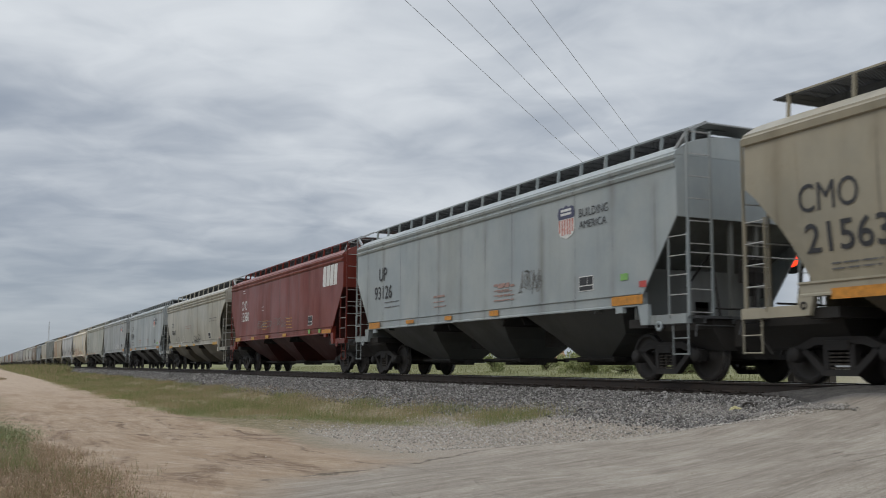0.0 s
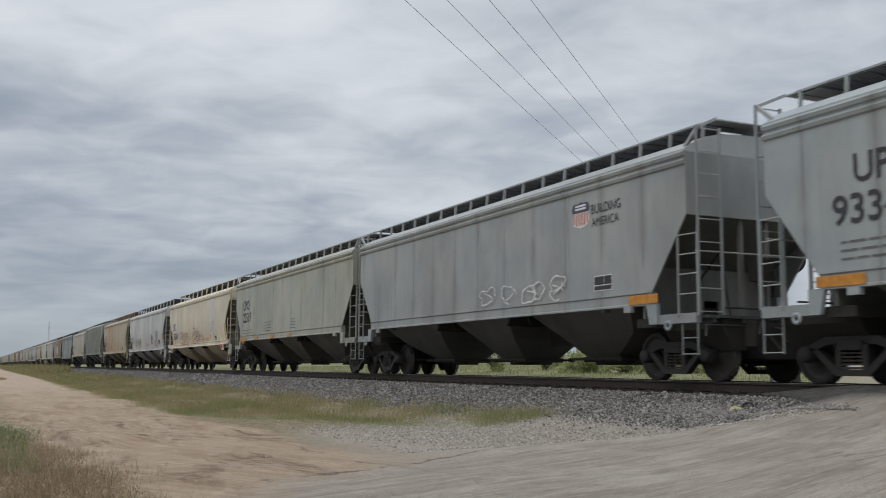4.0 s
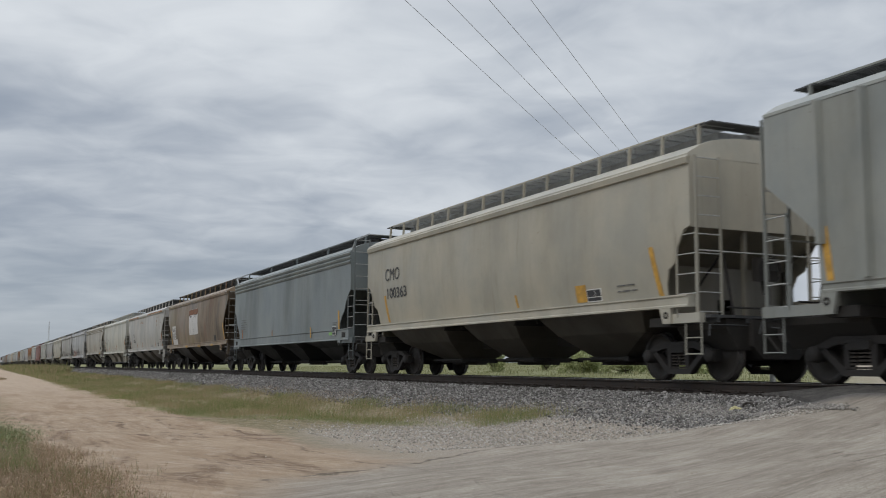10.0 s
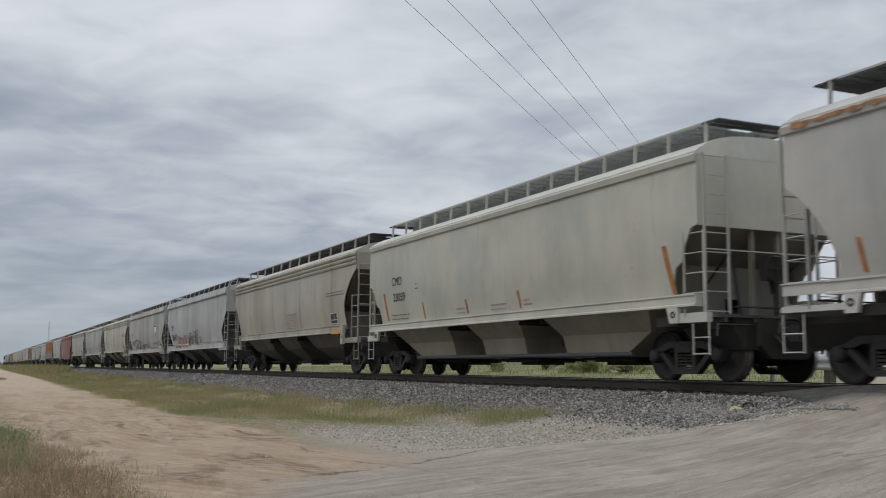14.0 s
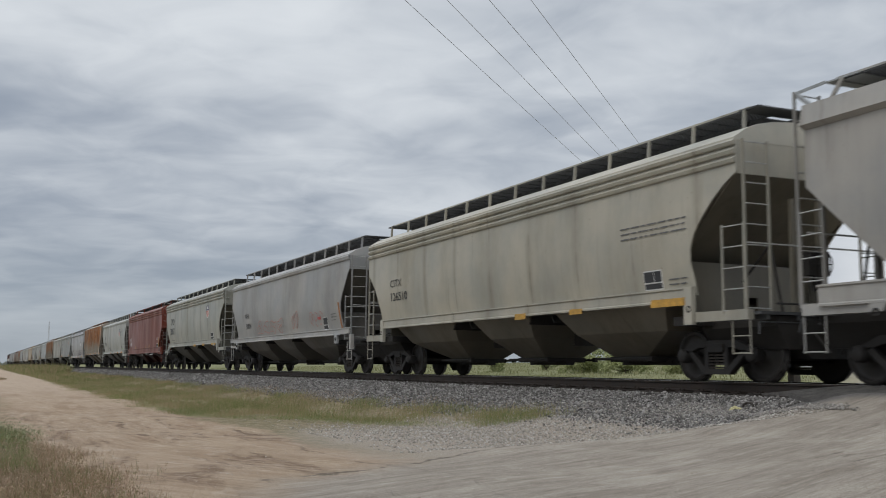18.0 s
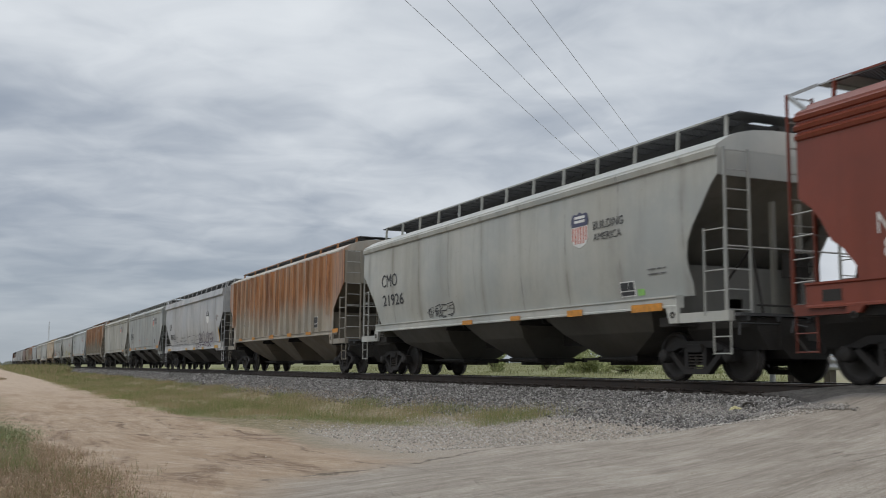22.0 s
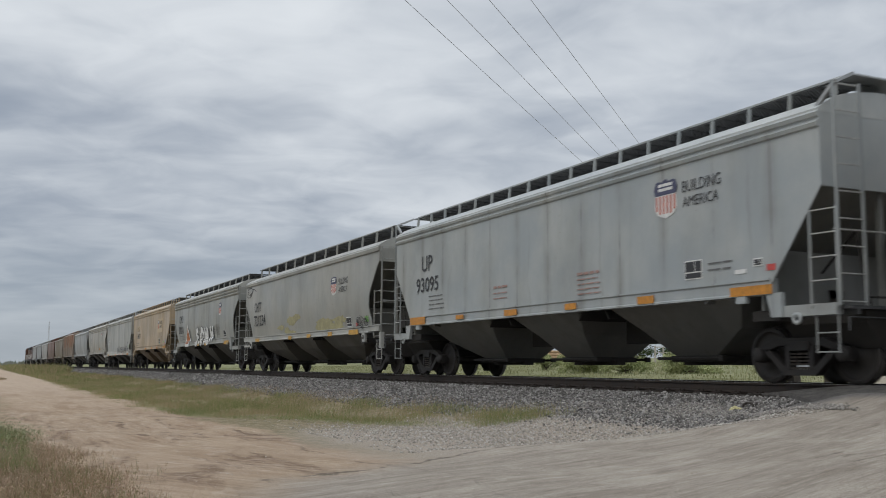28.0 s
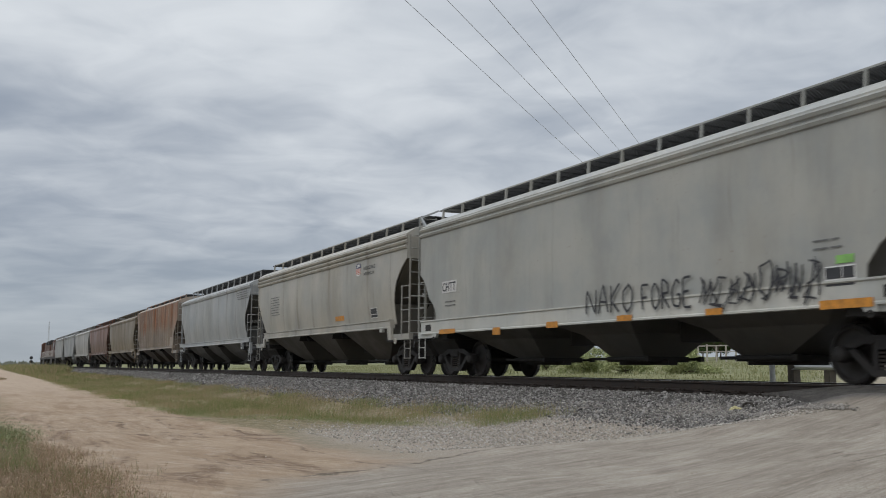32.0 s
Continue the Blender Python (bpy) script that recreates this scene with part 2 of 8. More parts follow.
YELLOWSTAIN = plain("ochre_stain", (0.36, 0.33, 0.19), 0.7, 0, 0.25, 4)
FAINTR = plain("weathered_red_print", (0.36, 0.23, 0.20), 0.65, 0, 0.2, 12)
FAINTK = plain("weathered_black_print", (0.13, 0.13, 0.13), 0.65, 0, 0.25, 12)
REDD = plain("faded_red_stencil", (0.50, 0.17, 0.13), 0.6, 0, 0.2, 12)


# ------------------------------------------------------------------ mesh tools
class Shape:
    """Collects vertices and faces for one mesh; s is the material slot."""

    def __init__(self):
        self.v, self.f, self.s, self.smooth = [], [], [], []

    def add(self, verts, faces, slot=0, smooth=False):
        o = len(self.v)
        self.v += [tuple(p) for p in verts]
        for f in faces:
            self.f.append([i + o for i in f])
            self.s.append(slot)
            self.smooth.append(smooth)
        return self

    def box(self, x0, x1, y0, y1, z0, z1, slot=0):
        v = [(x, y, z) for z in (z0, z1) for y in (y0, y1) for x in (x0, x1)]
        return self.add(v, [(0, 2, 3, 1), (4, 5, 7, 6), (0, 1, 5, 4), (2, 6, 7, 3), (0, 4, 6, 2), (1, 3, 7, 5)], slot)

    def hexa(self, low, high, slot=0):
        """A frustum from two rings of four corners, counter-clockwise from above."""
        return self.add(list(low) + list(high), [(3, 2, 1, 0), (4, 5, 6, 7), (0, 1, 5, 4), (1, 2, 6, 5), (2, 3, 7, 6), (3, 0, 4, 7)], slot)

    def prism(self, poly, axis, a, b, slot=0, smooth=False):
        """poly: points of the two other axes; extruded from a to b along axis."""
        def at(p, t):
            return {"x": (t, p[0], p[1]), "y": (p[0], t, p[1]), "z": (p[0], p[1], t)}[axis]
        n = len(poly)
        v = [at(p, a) for p in poly] + [at(p, b) for p in poly]
        f = [(i, (i + 1) % n, n + (i + 1) % n, n + i) for i in range(n)]
        self.add(v, f, slot, smooth)
        return self.add(v, [tuple(range(n))[::-1], tuple(range(n, 2 * n))], slot)

    def bar(self, p, q, r, n=6, slot=0, r2=None):
        p, q = Vector(p), Vector(q)
        d = (q - p).normalized()
        e = d.orthogonal().normalized()
        g = d.cross(e)
        r2 = r if r2 is None else r2
        ring = [(math.cos(2 * math.pi * i / n), math.sin(2 * math.pi * i / n)) for i in range(n)]
        v = [p + r * (e * c + g * s) for c, s in ring] + [q + r2 * (e * c + g * s) for c, s in ring]
        self.add(v, [(i, (i + 1) % n, n + (i + 1) % n, n + i) for i in range(n)], slot, n > 6)
        return self.add(v, [tuple(range(n))[::-1], tuple(range(n, 2 * n))], slot)

    def beam(self, p, q, w, h, slot=0):
        """A square-section strut from p to q."""
        p, q = Vector(p), Vector(q)
        d = (q - p).normalized()
        side = d.cross(Vector((0, 0, 1)))
        side = Vector((0, 1, 0)) if side.length < 1e-4 else side.normalized()
        up = side.cross(d)
        v = [c + side * sx * w / 2 + up * sz * h / 2 for c in (p, q) for sx, sz in ((-1, -1), (1, -1), (1, 1), (-1, 1))]
        return self.add(v, [(0, 1, 2, 3), (7, 6, 5, 4), (0, 4, 5, 1), (1, 5, 6, 2), (2, 6, 7, 3), (3, 7, 4, 0)], slot)

    def lathe(self, prof, centre, n=24, slot=0):
        """prof: (radius, y) pairs turned round the y axis at centre."""
        v, f, m = [], [], len(prof)
        for i in range(n):
            a = 2 * math.pi * i / n
            v += [(centre[0] + r * math.cos(a), centre[1] + y, centre[2] + r * math.sin(a)) for r, y in prof]
        for i in range(n):
            j = (i + 1) % n
            f += [(i * m + k, i * m + k + 1, j * m + k + 1, j * m + k) for k in range(m - 1)]
        return self.add(v, f, slot, True)

    def mesh(self, name, *mats):
        me = bpy.data.meshes.new(name)
        me.from_pydata(self.v, [], self.f)
        for m in mats:
            me.materials.append(m)
        me.polygons.foreach_set("material_index", self.s)
        me.polygons.foreach_set("use_smooth", self.smooth)
        me.update()
        bm = bmesh.new()
        bm.from_mesh(me)
        bmesh.ops.recalc_face_normals(bm, faces=bm.faces)
        bm.to_mesh(me)
        bm.free()
        return me


def part(name, shape, mats, parent, label=""):
    """One mesh object under a thing or a part."""
    me = shape.mesh(name, *(mats if isinstance(mats, (list, tuple)) else (mats,))) if isinstance(shape, Shape) else shape
    ob = new(name, me)
    ob.parent = parent
    if label:
        ob["label"] = label
    return ob


def thing(name, label, category, group="", kind=""):
    return tagged(new(name), label, category, group, kind)


# ------------------------------------------------------------------ ground
def smooth(a, b, t):
    t = np.clip((t - a) / (b - a), 0, 1)
    return t * t * (3 - 2 * t)


def ground_height(x, y):
    """Height of the bare ground: flat yard, ballast bank, ramp to the crossing, rising field."""
    x, y = np.asarray(x, float), np.asarray(y, float)
    yard = 0.25 * smooth(7.0, 9.3, y)
    bank = np.where(y < YC, np.interp(y, [9.2, 11.05], [0.25, R - 0.23]), R - 0.23)
    near = np.where(y < 9.2, yard, bank)
    far = np.interp(y, [14.4, 16.0, 17.0, 75.0, 90.0, 5000.0], [R - 0.23, R - 0.5, R - 0.35, R + 1.05, R + 1.1, R + 1.1])
    # the far field swells beyond the crossing road
    far = far + 1.9 * smooth(80, 118, y) * smooth(-175, -125, x)
    z = np.where(y < 14.4, near, far)
    # the road climbs to the rails
    road = np.interp(y, [2.0, 5.0, 8.0, 10.0, 11.0, 11.6, 13.9, 14.6, 18.0, 40.0, 90.0, 5000.0], [0.0, 0.06, 0.30, R - 0.28, R - 0.10, R - 0.03, R - 0.025, R - 0.05, R - 0.15, R + 0.25, R + 1.1, R + 1.1])
    edge = np.interp(y, [0.0, 2.4, 3.4, 4.4, 5.2, 6.8, 8.2, 9.1, 10.4, 11.5, 14.0, 20.0, 60.0], [-5.0, -8.4, -9.8, -11.0, -11.6, -11.0, -10.7, -10.4, -10.6, -10.9, -12.0, -15.5, -30.0])
    w = smooth(-0.7, 0.7, x - edge)
    z = z * (1 - w) + np.maximum(road, np.where((y > 11) & (y < 14.6), road, 0)) * w
    z += 0.022 * np.sin(x * 0.9 + 0.6 * y) * np.sin(y * 1.3 - 0.2 * x) * (y < 8) + 0.012 * np.sin(2.1 * x) * np.sin(1.7 * y + 1) * (y < 8)
    return z


def ground_material():
    m, nt, bs, oc = material("yard_ground")
    sep = nt.nodes.new("ShaderNodeSeparateXYZ")
    nt.links.new(oc, sep.inputs[0])
    x, y, z = sep.outputs
    wob = mth(nt, "SUBTRACT", noise_tex(nt, oc, 0.35, 4, 0.6), 0.5)
    wob2 = mth(nt, "SUBTRACT", noise_tex(nt, oc, 2.2, 4, 0.65), 0.5)
    yw = mth(nt, "ADD", y, mth(nt, "ADD", mth(nt, "MULTIPLY", wob, 2.2), mth(nt, "MULTIPLY", wob2, 0.9)))
    xw = mth(nt, "ADD", x, mth(nt, "ADD", mth(nt, "MULTIPLY", wob, 2.5), mth(nt, "MULTIPLY", wob2, 1.0)))
    fine, mid, big = noise_tex(nt, oc, 55, 6, 0.8), noise_tex(nt, oc, 5, 6, 0.7), noise_tex(nt, oc, 0.5, 4, 0.6)
    grit = noise_tex(nt, oc, 130, 4, 0.8)
    # wheel ruts drawn out along the dirt lane
    # tyre tracks sweep from the lane round into the road
    ax = mth(nt, "MAXIMUM", mth(nt, "ADD", x, 16.0), 0.0)
    ay = mth(nt, "SUBTRACT", 10.5, y)
    rad = mth(nt, "SQRT", mth(nt, "ADD", mth(nt, "MULTIPLY", ax, ax), mth(nt, "MULTIPLY", ay, ay)))
    cv = nt.nodes.new("ShaderNodeCombineXYZ")
    nt.links.new(mth(nt, "MULTIPLY", rad, 1.5), cv.inputs[0])
    nt.links.new(mth(nt, "MULTIPLY", mth(nt, "SUBTRACT", x, y), 0.24), cv.inputs[1])
    rut = noise_tex(nt, cv.outputs[0], 1.0, 7, 0.72, 0.25)
    # worn streaks along the road, across the track
    cr = nt.nodes.new("ShaderNodeCombineXYZ")
    nt.links.new(mth(nt, "ADD", mth(nt, "MULTIPLY", x, 1.7), mth(nt, "MULTIPLY", y, 0.42)), cr.inputs[0])
    nt.links.new(mth(nt, "SUBTRACT", mth(nt, "MULTIPLY", y, 0.20), mth(nt, "MULTIPLY", x, 0.05)), cr.inputs[1])
    rutr = noise_tex(nt, cr.outputs[0], 2.2, 9, 0.80, 0.4)
    dirt = mixc(nt, ramp(nt, rut, 0.36, 0.60), (0.395, 0.280, 0.190), (0.53, 0.405, 0.295))
    dirt = mixc(nt, ramp(nt, big, 0.4, 0.7), dirt, (0.52, 0.395, 0.28))
    dirt = mixc(nt, mth(nt, "MULTIPLY", ramp(nt, fine, 0.48, 0.66), 0.55), dirt, (0.24, 0.185, 0.13))
    churn = mth(nt, "MULTIPLY", ramp(nt, noise_tex(nt, oc, 0.75, 8, 0.70, 0.8, (0.55, 1.5, 1)), 0.50, 0.64), ramp(nt, x, -30.0, -18.0))
    dirt = mixc(nt, mth(nt, "MULTIPLY", churn, 0.75), dirt, (0.215, 0.145, 0.10))
    dirt = mixc(nt, ramp(nt, x, -24.0, -60.0, 0.0, 0.55), dirt, (0.60, 0.48, 0.375))
    pale = ramp(nt, noise_tex(nt, oc, 2.4, 6, 0.7, 0.3), 0.54, 0.64)
    dirt = mixc(nt, mth(nt, "MULTIPLY", pale, 0.45), dirt, (0.62, 0.51, 0.41))
    # broken tyre ruts pressed into the lane
    yr = mth(nt, "ADD", y, mth(nt, "ADD", mth(nt, "MULTIPLY", noise_tex(nt, oc, 0.28, 3, 0.5), 1.1), mth(nt, "MULTIPLY", wob2, 0.25)))
    broken = ramp(nt, noise_tex(nt, oc, 1.0, 6, 0.7, 0.3, (0.55, 1.6, 1)), 0.50, 0.60)
    ruts = None
    for yc, half in ((1.78, 0.13), (2.92, 0.10), (3.75, 0.12), (4.55, 0.07)):
        one = ramp(nt, mth(nt, "ABSOLUTE", mth(nt, "SUBTRACT", yr, yc)), 0.3 * half, half, 1.0, 0.0)
        ruts = one if ruts is None else mth(nt, "MAXIMUM", ruts, one)
    ruts = mth(nt, "MULTIPLY", mth(nt, "MULTIPLY", ruts, broken), ramp(nt, x, -26.0, -19.0))
    dirt = mixc(nt, mth(nt, "MULTIPLY", ruts, 0.8), dirt, (0.185, 0.125, 0.085))
    grav = mixc(nt, ramp(nt, rutr, 0.40, 0.60), (0.408, 0.357, 0.300), (0.522, 0.464, 0.396))
    grav = mixc(nt, mth(nt, "MULTIPLY", ramp(nt, fine, 0.48, 0.64), 0.55), grav, (0.21, 0.18, 0.15))
    grav = mixc(nt, mth(nt, "MULTIPLY", ramp(nt, mid, 0.55, 0.8), 0.4), grav, (0.62, 0.580, 0.51))
    patchy = noise_tex(nt, oc, 0.8, 6, 0.7, 0.5)
    grav = mixc(nt, ramp(nt, patchy, 0.40, 0.60, 0.35, 0.0), grav, mixc(nt, 1.0, grav, (0.66, 0.65, 0.64), "MULTIPLY"))
    grav = mixc(nt, ramp(nt, patchy, 0.52, 0.68, 0.0, 0.5), grav, (0.54, 0.50, 0.435))
    # fine scraped lines and a few dark broken ridges across the road
    rutf = noise_tex(nt, cr.outputs[0], 8.0, 6, 0.78, 0.3)
    grav = mixc(nt, ramp(nt, rutf, 0.50, 0.64, 0.0, 0.55), grav, mixc(nt, 1.0, grav, (0.66, 0.65, 0.63), "MULTIPLY"))
    grav = mixc(nt, ramp(nt, rutf, 0.34, 0.47, 0.45, 0.0), grav, (0.62, 0.565, 0.485))
    scar = mth(nt, "MULTIPLY", ramp(nt, noise_tex(nt, cr.outputs[0], 3.6, 5, 0.65, 0.3), 0.60, 0.66), ramp(nt, noise_tex(nt, oc, 0.8, 6, 0.7), 0.50, 0.58))
    grav = mixc(nt, mth(nt, "MULTIPLY", scar, 0.7), grav, (0.155, 0.130, 0.105))
    rutd = noise_tex(nt, cv.outputs[0], 5.5, 6, 0.78, 0.3)
    dirt = mixc(nt, ramp(nt, rutd, 0.50, 0.64, 0.0, 0.50), dirt, mixc(nt, 1.0, dirt, (0.64, 0.60, 0.56), "MULTIPLY"))
    dirt = mixc(nt, ramp(nt, rutd, 0.34, 0.47, 0.40, 0.0), dirt, (0.66, 0.54, 0.43))
    white = mixc(nt, ramp(nt, fine, 0.35, 0.65), (0.365, 0.312, 0.258), (0.535, 0.472, 0.402))
    turf = mixc(nt, ramp(nt, mid, 0.35, 0.65), (0.20, 0.180, 0.10), (0.36, 0.290, 0.19))
    field = mixc(nt, ramp(nt, noise_tex(nt, oc, 0.25, 5, 0.65), 0.35, 0.65), (0.215, 0.225, 0.11), (0.31, 0.305, 0.17))
    stone = mixc(nt, ramp(nt, fine, 0.35, 0.65), (0.085, 0.080, 0.076), (0.26, 0.25, 0.24))
    # lane / verge / ballast / field, by distance from the track
    col = mixc(nt, ramp(nt, yw, 0.2, 0.9), turf, dirt)
    col = mixc(nt, ramp(nt, xw, -6.2, -5.4), col, grav)
    col = mixc(nt, ramp(nt, yw, 4.1, 4.6), col, turf)
    verge_end = ramp(nt, xw, -18.4, -15.6)
    col = mixc(nt, mth(nt, "MULTIPLY", verge_end, ramp(nt, mth(nt, "ADD", yw, mth(nt, "MULTIPLY", mth(nt, "ADD", x, 19.0), 0.15)), 4.6, 6.2)), col, white)
    col = mixc(nt, ramp(nt, y, 8.9, 9.6), col, stone)
    col = mixc(nt, ramp(nt, yw, 15.6, 16.6), col, field)
    # the road
    edge = mth(nt, "SUBTRACT", mth(nt, "MULTIPLY", y, -0.5), 7.9)
    edge = mth(nt, "ADD", edge, mth(nt, "MULTIPLY", mth(nt, "MAXIMUM", mth(nt, "SUBTRACT", y, 7.6), 0.0), 1.0))
    into = mth(nt, "SUBTRACT", mth(nt, "ADD", x, mth(nt, "MULTIPLY", wob2, 0.8)), edge)
    bend = mth(nt, "ADD", y, mth(nt, "ADD", mth(nt, "MULTIPLY", x, 0.5), mth(nt, "ADD", mth(nt, "MULTIPLY", wob2, 0.6), 2.05)))
    into = mth(nt, "MINIMUM", into, bend)
    roadm = ramp(nt, into, -0.5, 0.7)
    crack = mth(nt, "MULTIPLY", ramp(nt, mth(nt, "ABSOLUTE", mth(nt, "ADD", into, 0.05)), 0.01, 0.09, 1.0, 0.0), ramp(nt, noise_tex(nt, oc, 1.3, 5, 0.7), 0.46, 0.58))
    crack = mth(nt, "MULTIPLY", crack, ramp(nt, y, 7.0, 8.0, 1.0, 0.0))
    roadm = mth(nt, "MULTIPLY", roadm, ramp(nt, y, 10.6, 11.2, 1.0, 0.0))
    col = mixc(nt, roadm, col, grav)
    col = mixc(nt, mth(nt, "MULTIPLY", crack, 0.8), col, (0.13, 0.105, 0.085))
    far_road = mth(nt, "MULTIPLY", ramp(nt, y, 15.2, 16.2), ramp(nt, mth(nt, "ADD", xw, mth(nt, "MULTIPLY", y, 0.30)), -9.4, -8.2))
    tan = mixc(nt, ramp(nt, mid, 0.35, 0.7), (0.30, 0.22, 0.15), (0.45, 0.36, 0.27))
    col = mixc(nt, far_road, col, tan)
    bleached = mth(nt, "MULTIPLY", ramp(nt, mth(nt, "ADD", yw, mth(nt, "MULTIPLY", x, 0.97)), 0.0, 5.0), ramp(nt, y, 16.0, 22.0))
    col = mixc(nt, bleached, col, mixc(nt, ramp(nt, mid, 0.35, 0.7), (0.36, 0.31, 0.24), (0.50, 0.44, 0.36)))
    col = mixc(nt, ramp(nt, grit, 0.42, 0.60, 0.0, 0.52), col, mixc(nt, 1.0, col, (0.42, 0.41, 0.40), "MULTIPLY"))
    col = mixc(nt, ramp(nt, noise_tex(nt, oc, 95, 3, 0.7), 0.62, 0.72, 0.0, 0.5), col, (0.62, 0.58, 0.52))
    nt.links.new(col, bs.inputs["Base Color"])
    bs.inputs["Roughness"].default_value = 0.95
    bs.inputs["Specular IOR Level"].default_value = 0.15
    bump(nt, bs, mth(nt, "ADD", mth(nt, "MULTIPLY", fine, 0.5), mth(nt, "ADD", mid, mth(nt, "SUBTRACT", mth(nt, "MULTIPLY", rut, 0.8), mth(nt, "SUBTRACT", mth(nt, "MULTIPLY", ruts, 1.2), mth(nt, "MULTIPLY", mth(nt, "ADD", rutf, rutd), -0.4))))), 0.6, 0.05)
    return m


def build_ground():
    def axis(segs):
        out = []
        for a, b, step in segs:
            out += list(np.arange(a, b - 1e-6, step))
        return np.array(out + [segs[-1][1]])
    xs = axis([(-4000, -800, 400), (-800, -200, 40), (-200, -60, 5), (-60, -26, 0.6), (-26, 2, 0.2), (2, 40, 3), (40, 400, 60), (400, 2000, 400)])
    ys = axis([(-2000, -200, 300), (-200, -20, 30), (-20, -2, 2), (-2, 18, 0.2), (18, 40, 1.5), (40, 100, 6), (100, 400, 50), (400, 4000, 400)])
    gx, gy = np.meshgrid(xs, ys)
    gz = ground_height(gx, gy)
    nx, ny = len(xs), len(ys)
    v = np.stack([gx, gy, gz], -1).reshape(-1, 3)
    i = np.arange(nx * ny).reshape(ny, nx)
    f = np.stack([i[:-1, :-1], i[:-1, 1:], i[1:, 1:], i[1:, :-1]], -1).reshape(-1, 4)
    me = bpy.data.meshes.new("ground")
    me.from_pydata(v.tolist(), [], f.tolist())
    me.polygons.foreach_set("use_smooth", [True] * len(f))
    me.materials.append(ground_material())
    tagged(new("ground", me), "tan dirt lane, grey gravel road, ballast bank and green field", "ground", kind="structure")


build_ground()


# ------------------------------------------------------------------ track
def rail_section(yc):
    prof = [(-0.075, -0.171), (0.075, -0.171), (0.075, -0.160), (0.012, -0.142), (0.010, -0.045), (0.036, -0.034), (0.036, -0.006), (0.028, 0.0), (-0.028, 0.0), (-0.036, -0.006), (-0.036, -0.034), (-0.010, -0.045), (-0.012, -0.142), (-0.075, -0.160)]
    return [(yc + a, R + b) for a, b in prof]


def build_track():
    track = thing("railway_track", "steel railway track on dark timber sleepers and ballast", "railway track", kind="structure")
    for sgn in (-1, 1):
        s = Shape().prism(rail_section(YC + sgn * GAUGE / 2), "x", -1500, 400)
        s.box(-1500, 400, YC + sgn * GAUGE / 2 - 0.030, YC + sgn * GAUGE / 2 + 0.030, R - 0.002, R + 0.0015, 1)
        part("rail", s, (RAILM, RAILTOP), track, "rusty rail with a polished head")
    tie = Shape().box(-0.115, 0.115, -1.30, 1.30, -0.15, 0.0)
    for sgn in (-1, 1):
        y = sgn * GAUGE / 2
        tie.box(-0.10, 0.10, y - 0.17, y + 0.17, 0.0, 0.016, 1)
        for dx in (-0.06, 0.06):
            tie.box(dx - 0.015, dx + 0.015, y - 0.10, y - 0.075, 0.016, 0.045, 1)
    me = tie.mesh("sleeper", TIEM, RAILM)
    rnd = random.Random(4)
    for i in range(130):
        x = -70 + 0.5 * i
        if x > -11.4:
            break
        ob = part("sleeper", me, None, track)
        ob.matrix_basis = pose(x + rnd.uniform(-0.03, 0.03), YC + rnd.uniform(-0.05, 0.03), R - 0.188 + rnd.uniform(-0.008, 0.004), 0, 0, rnd.uniform(-0.8, 0.8))
    far = Shape()
    for i in range(700):
        x = -70.5 - 0.5 * i
        far.box(x - 0.115, x + 0.115, YC - 1.3, YC + 1.3, R - 0.33, R - 0.19)
    ob = part("far_sleepers", far, TIEM, track)
    ob["kind"] = "stuff"


build_track()


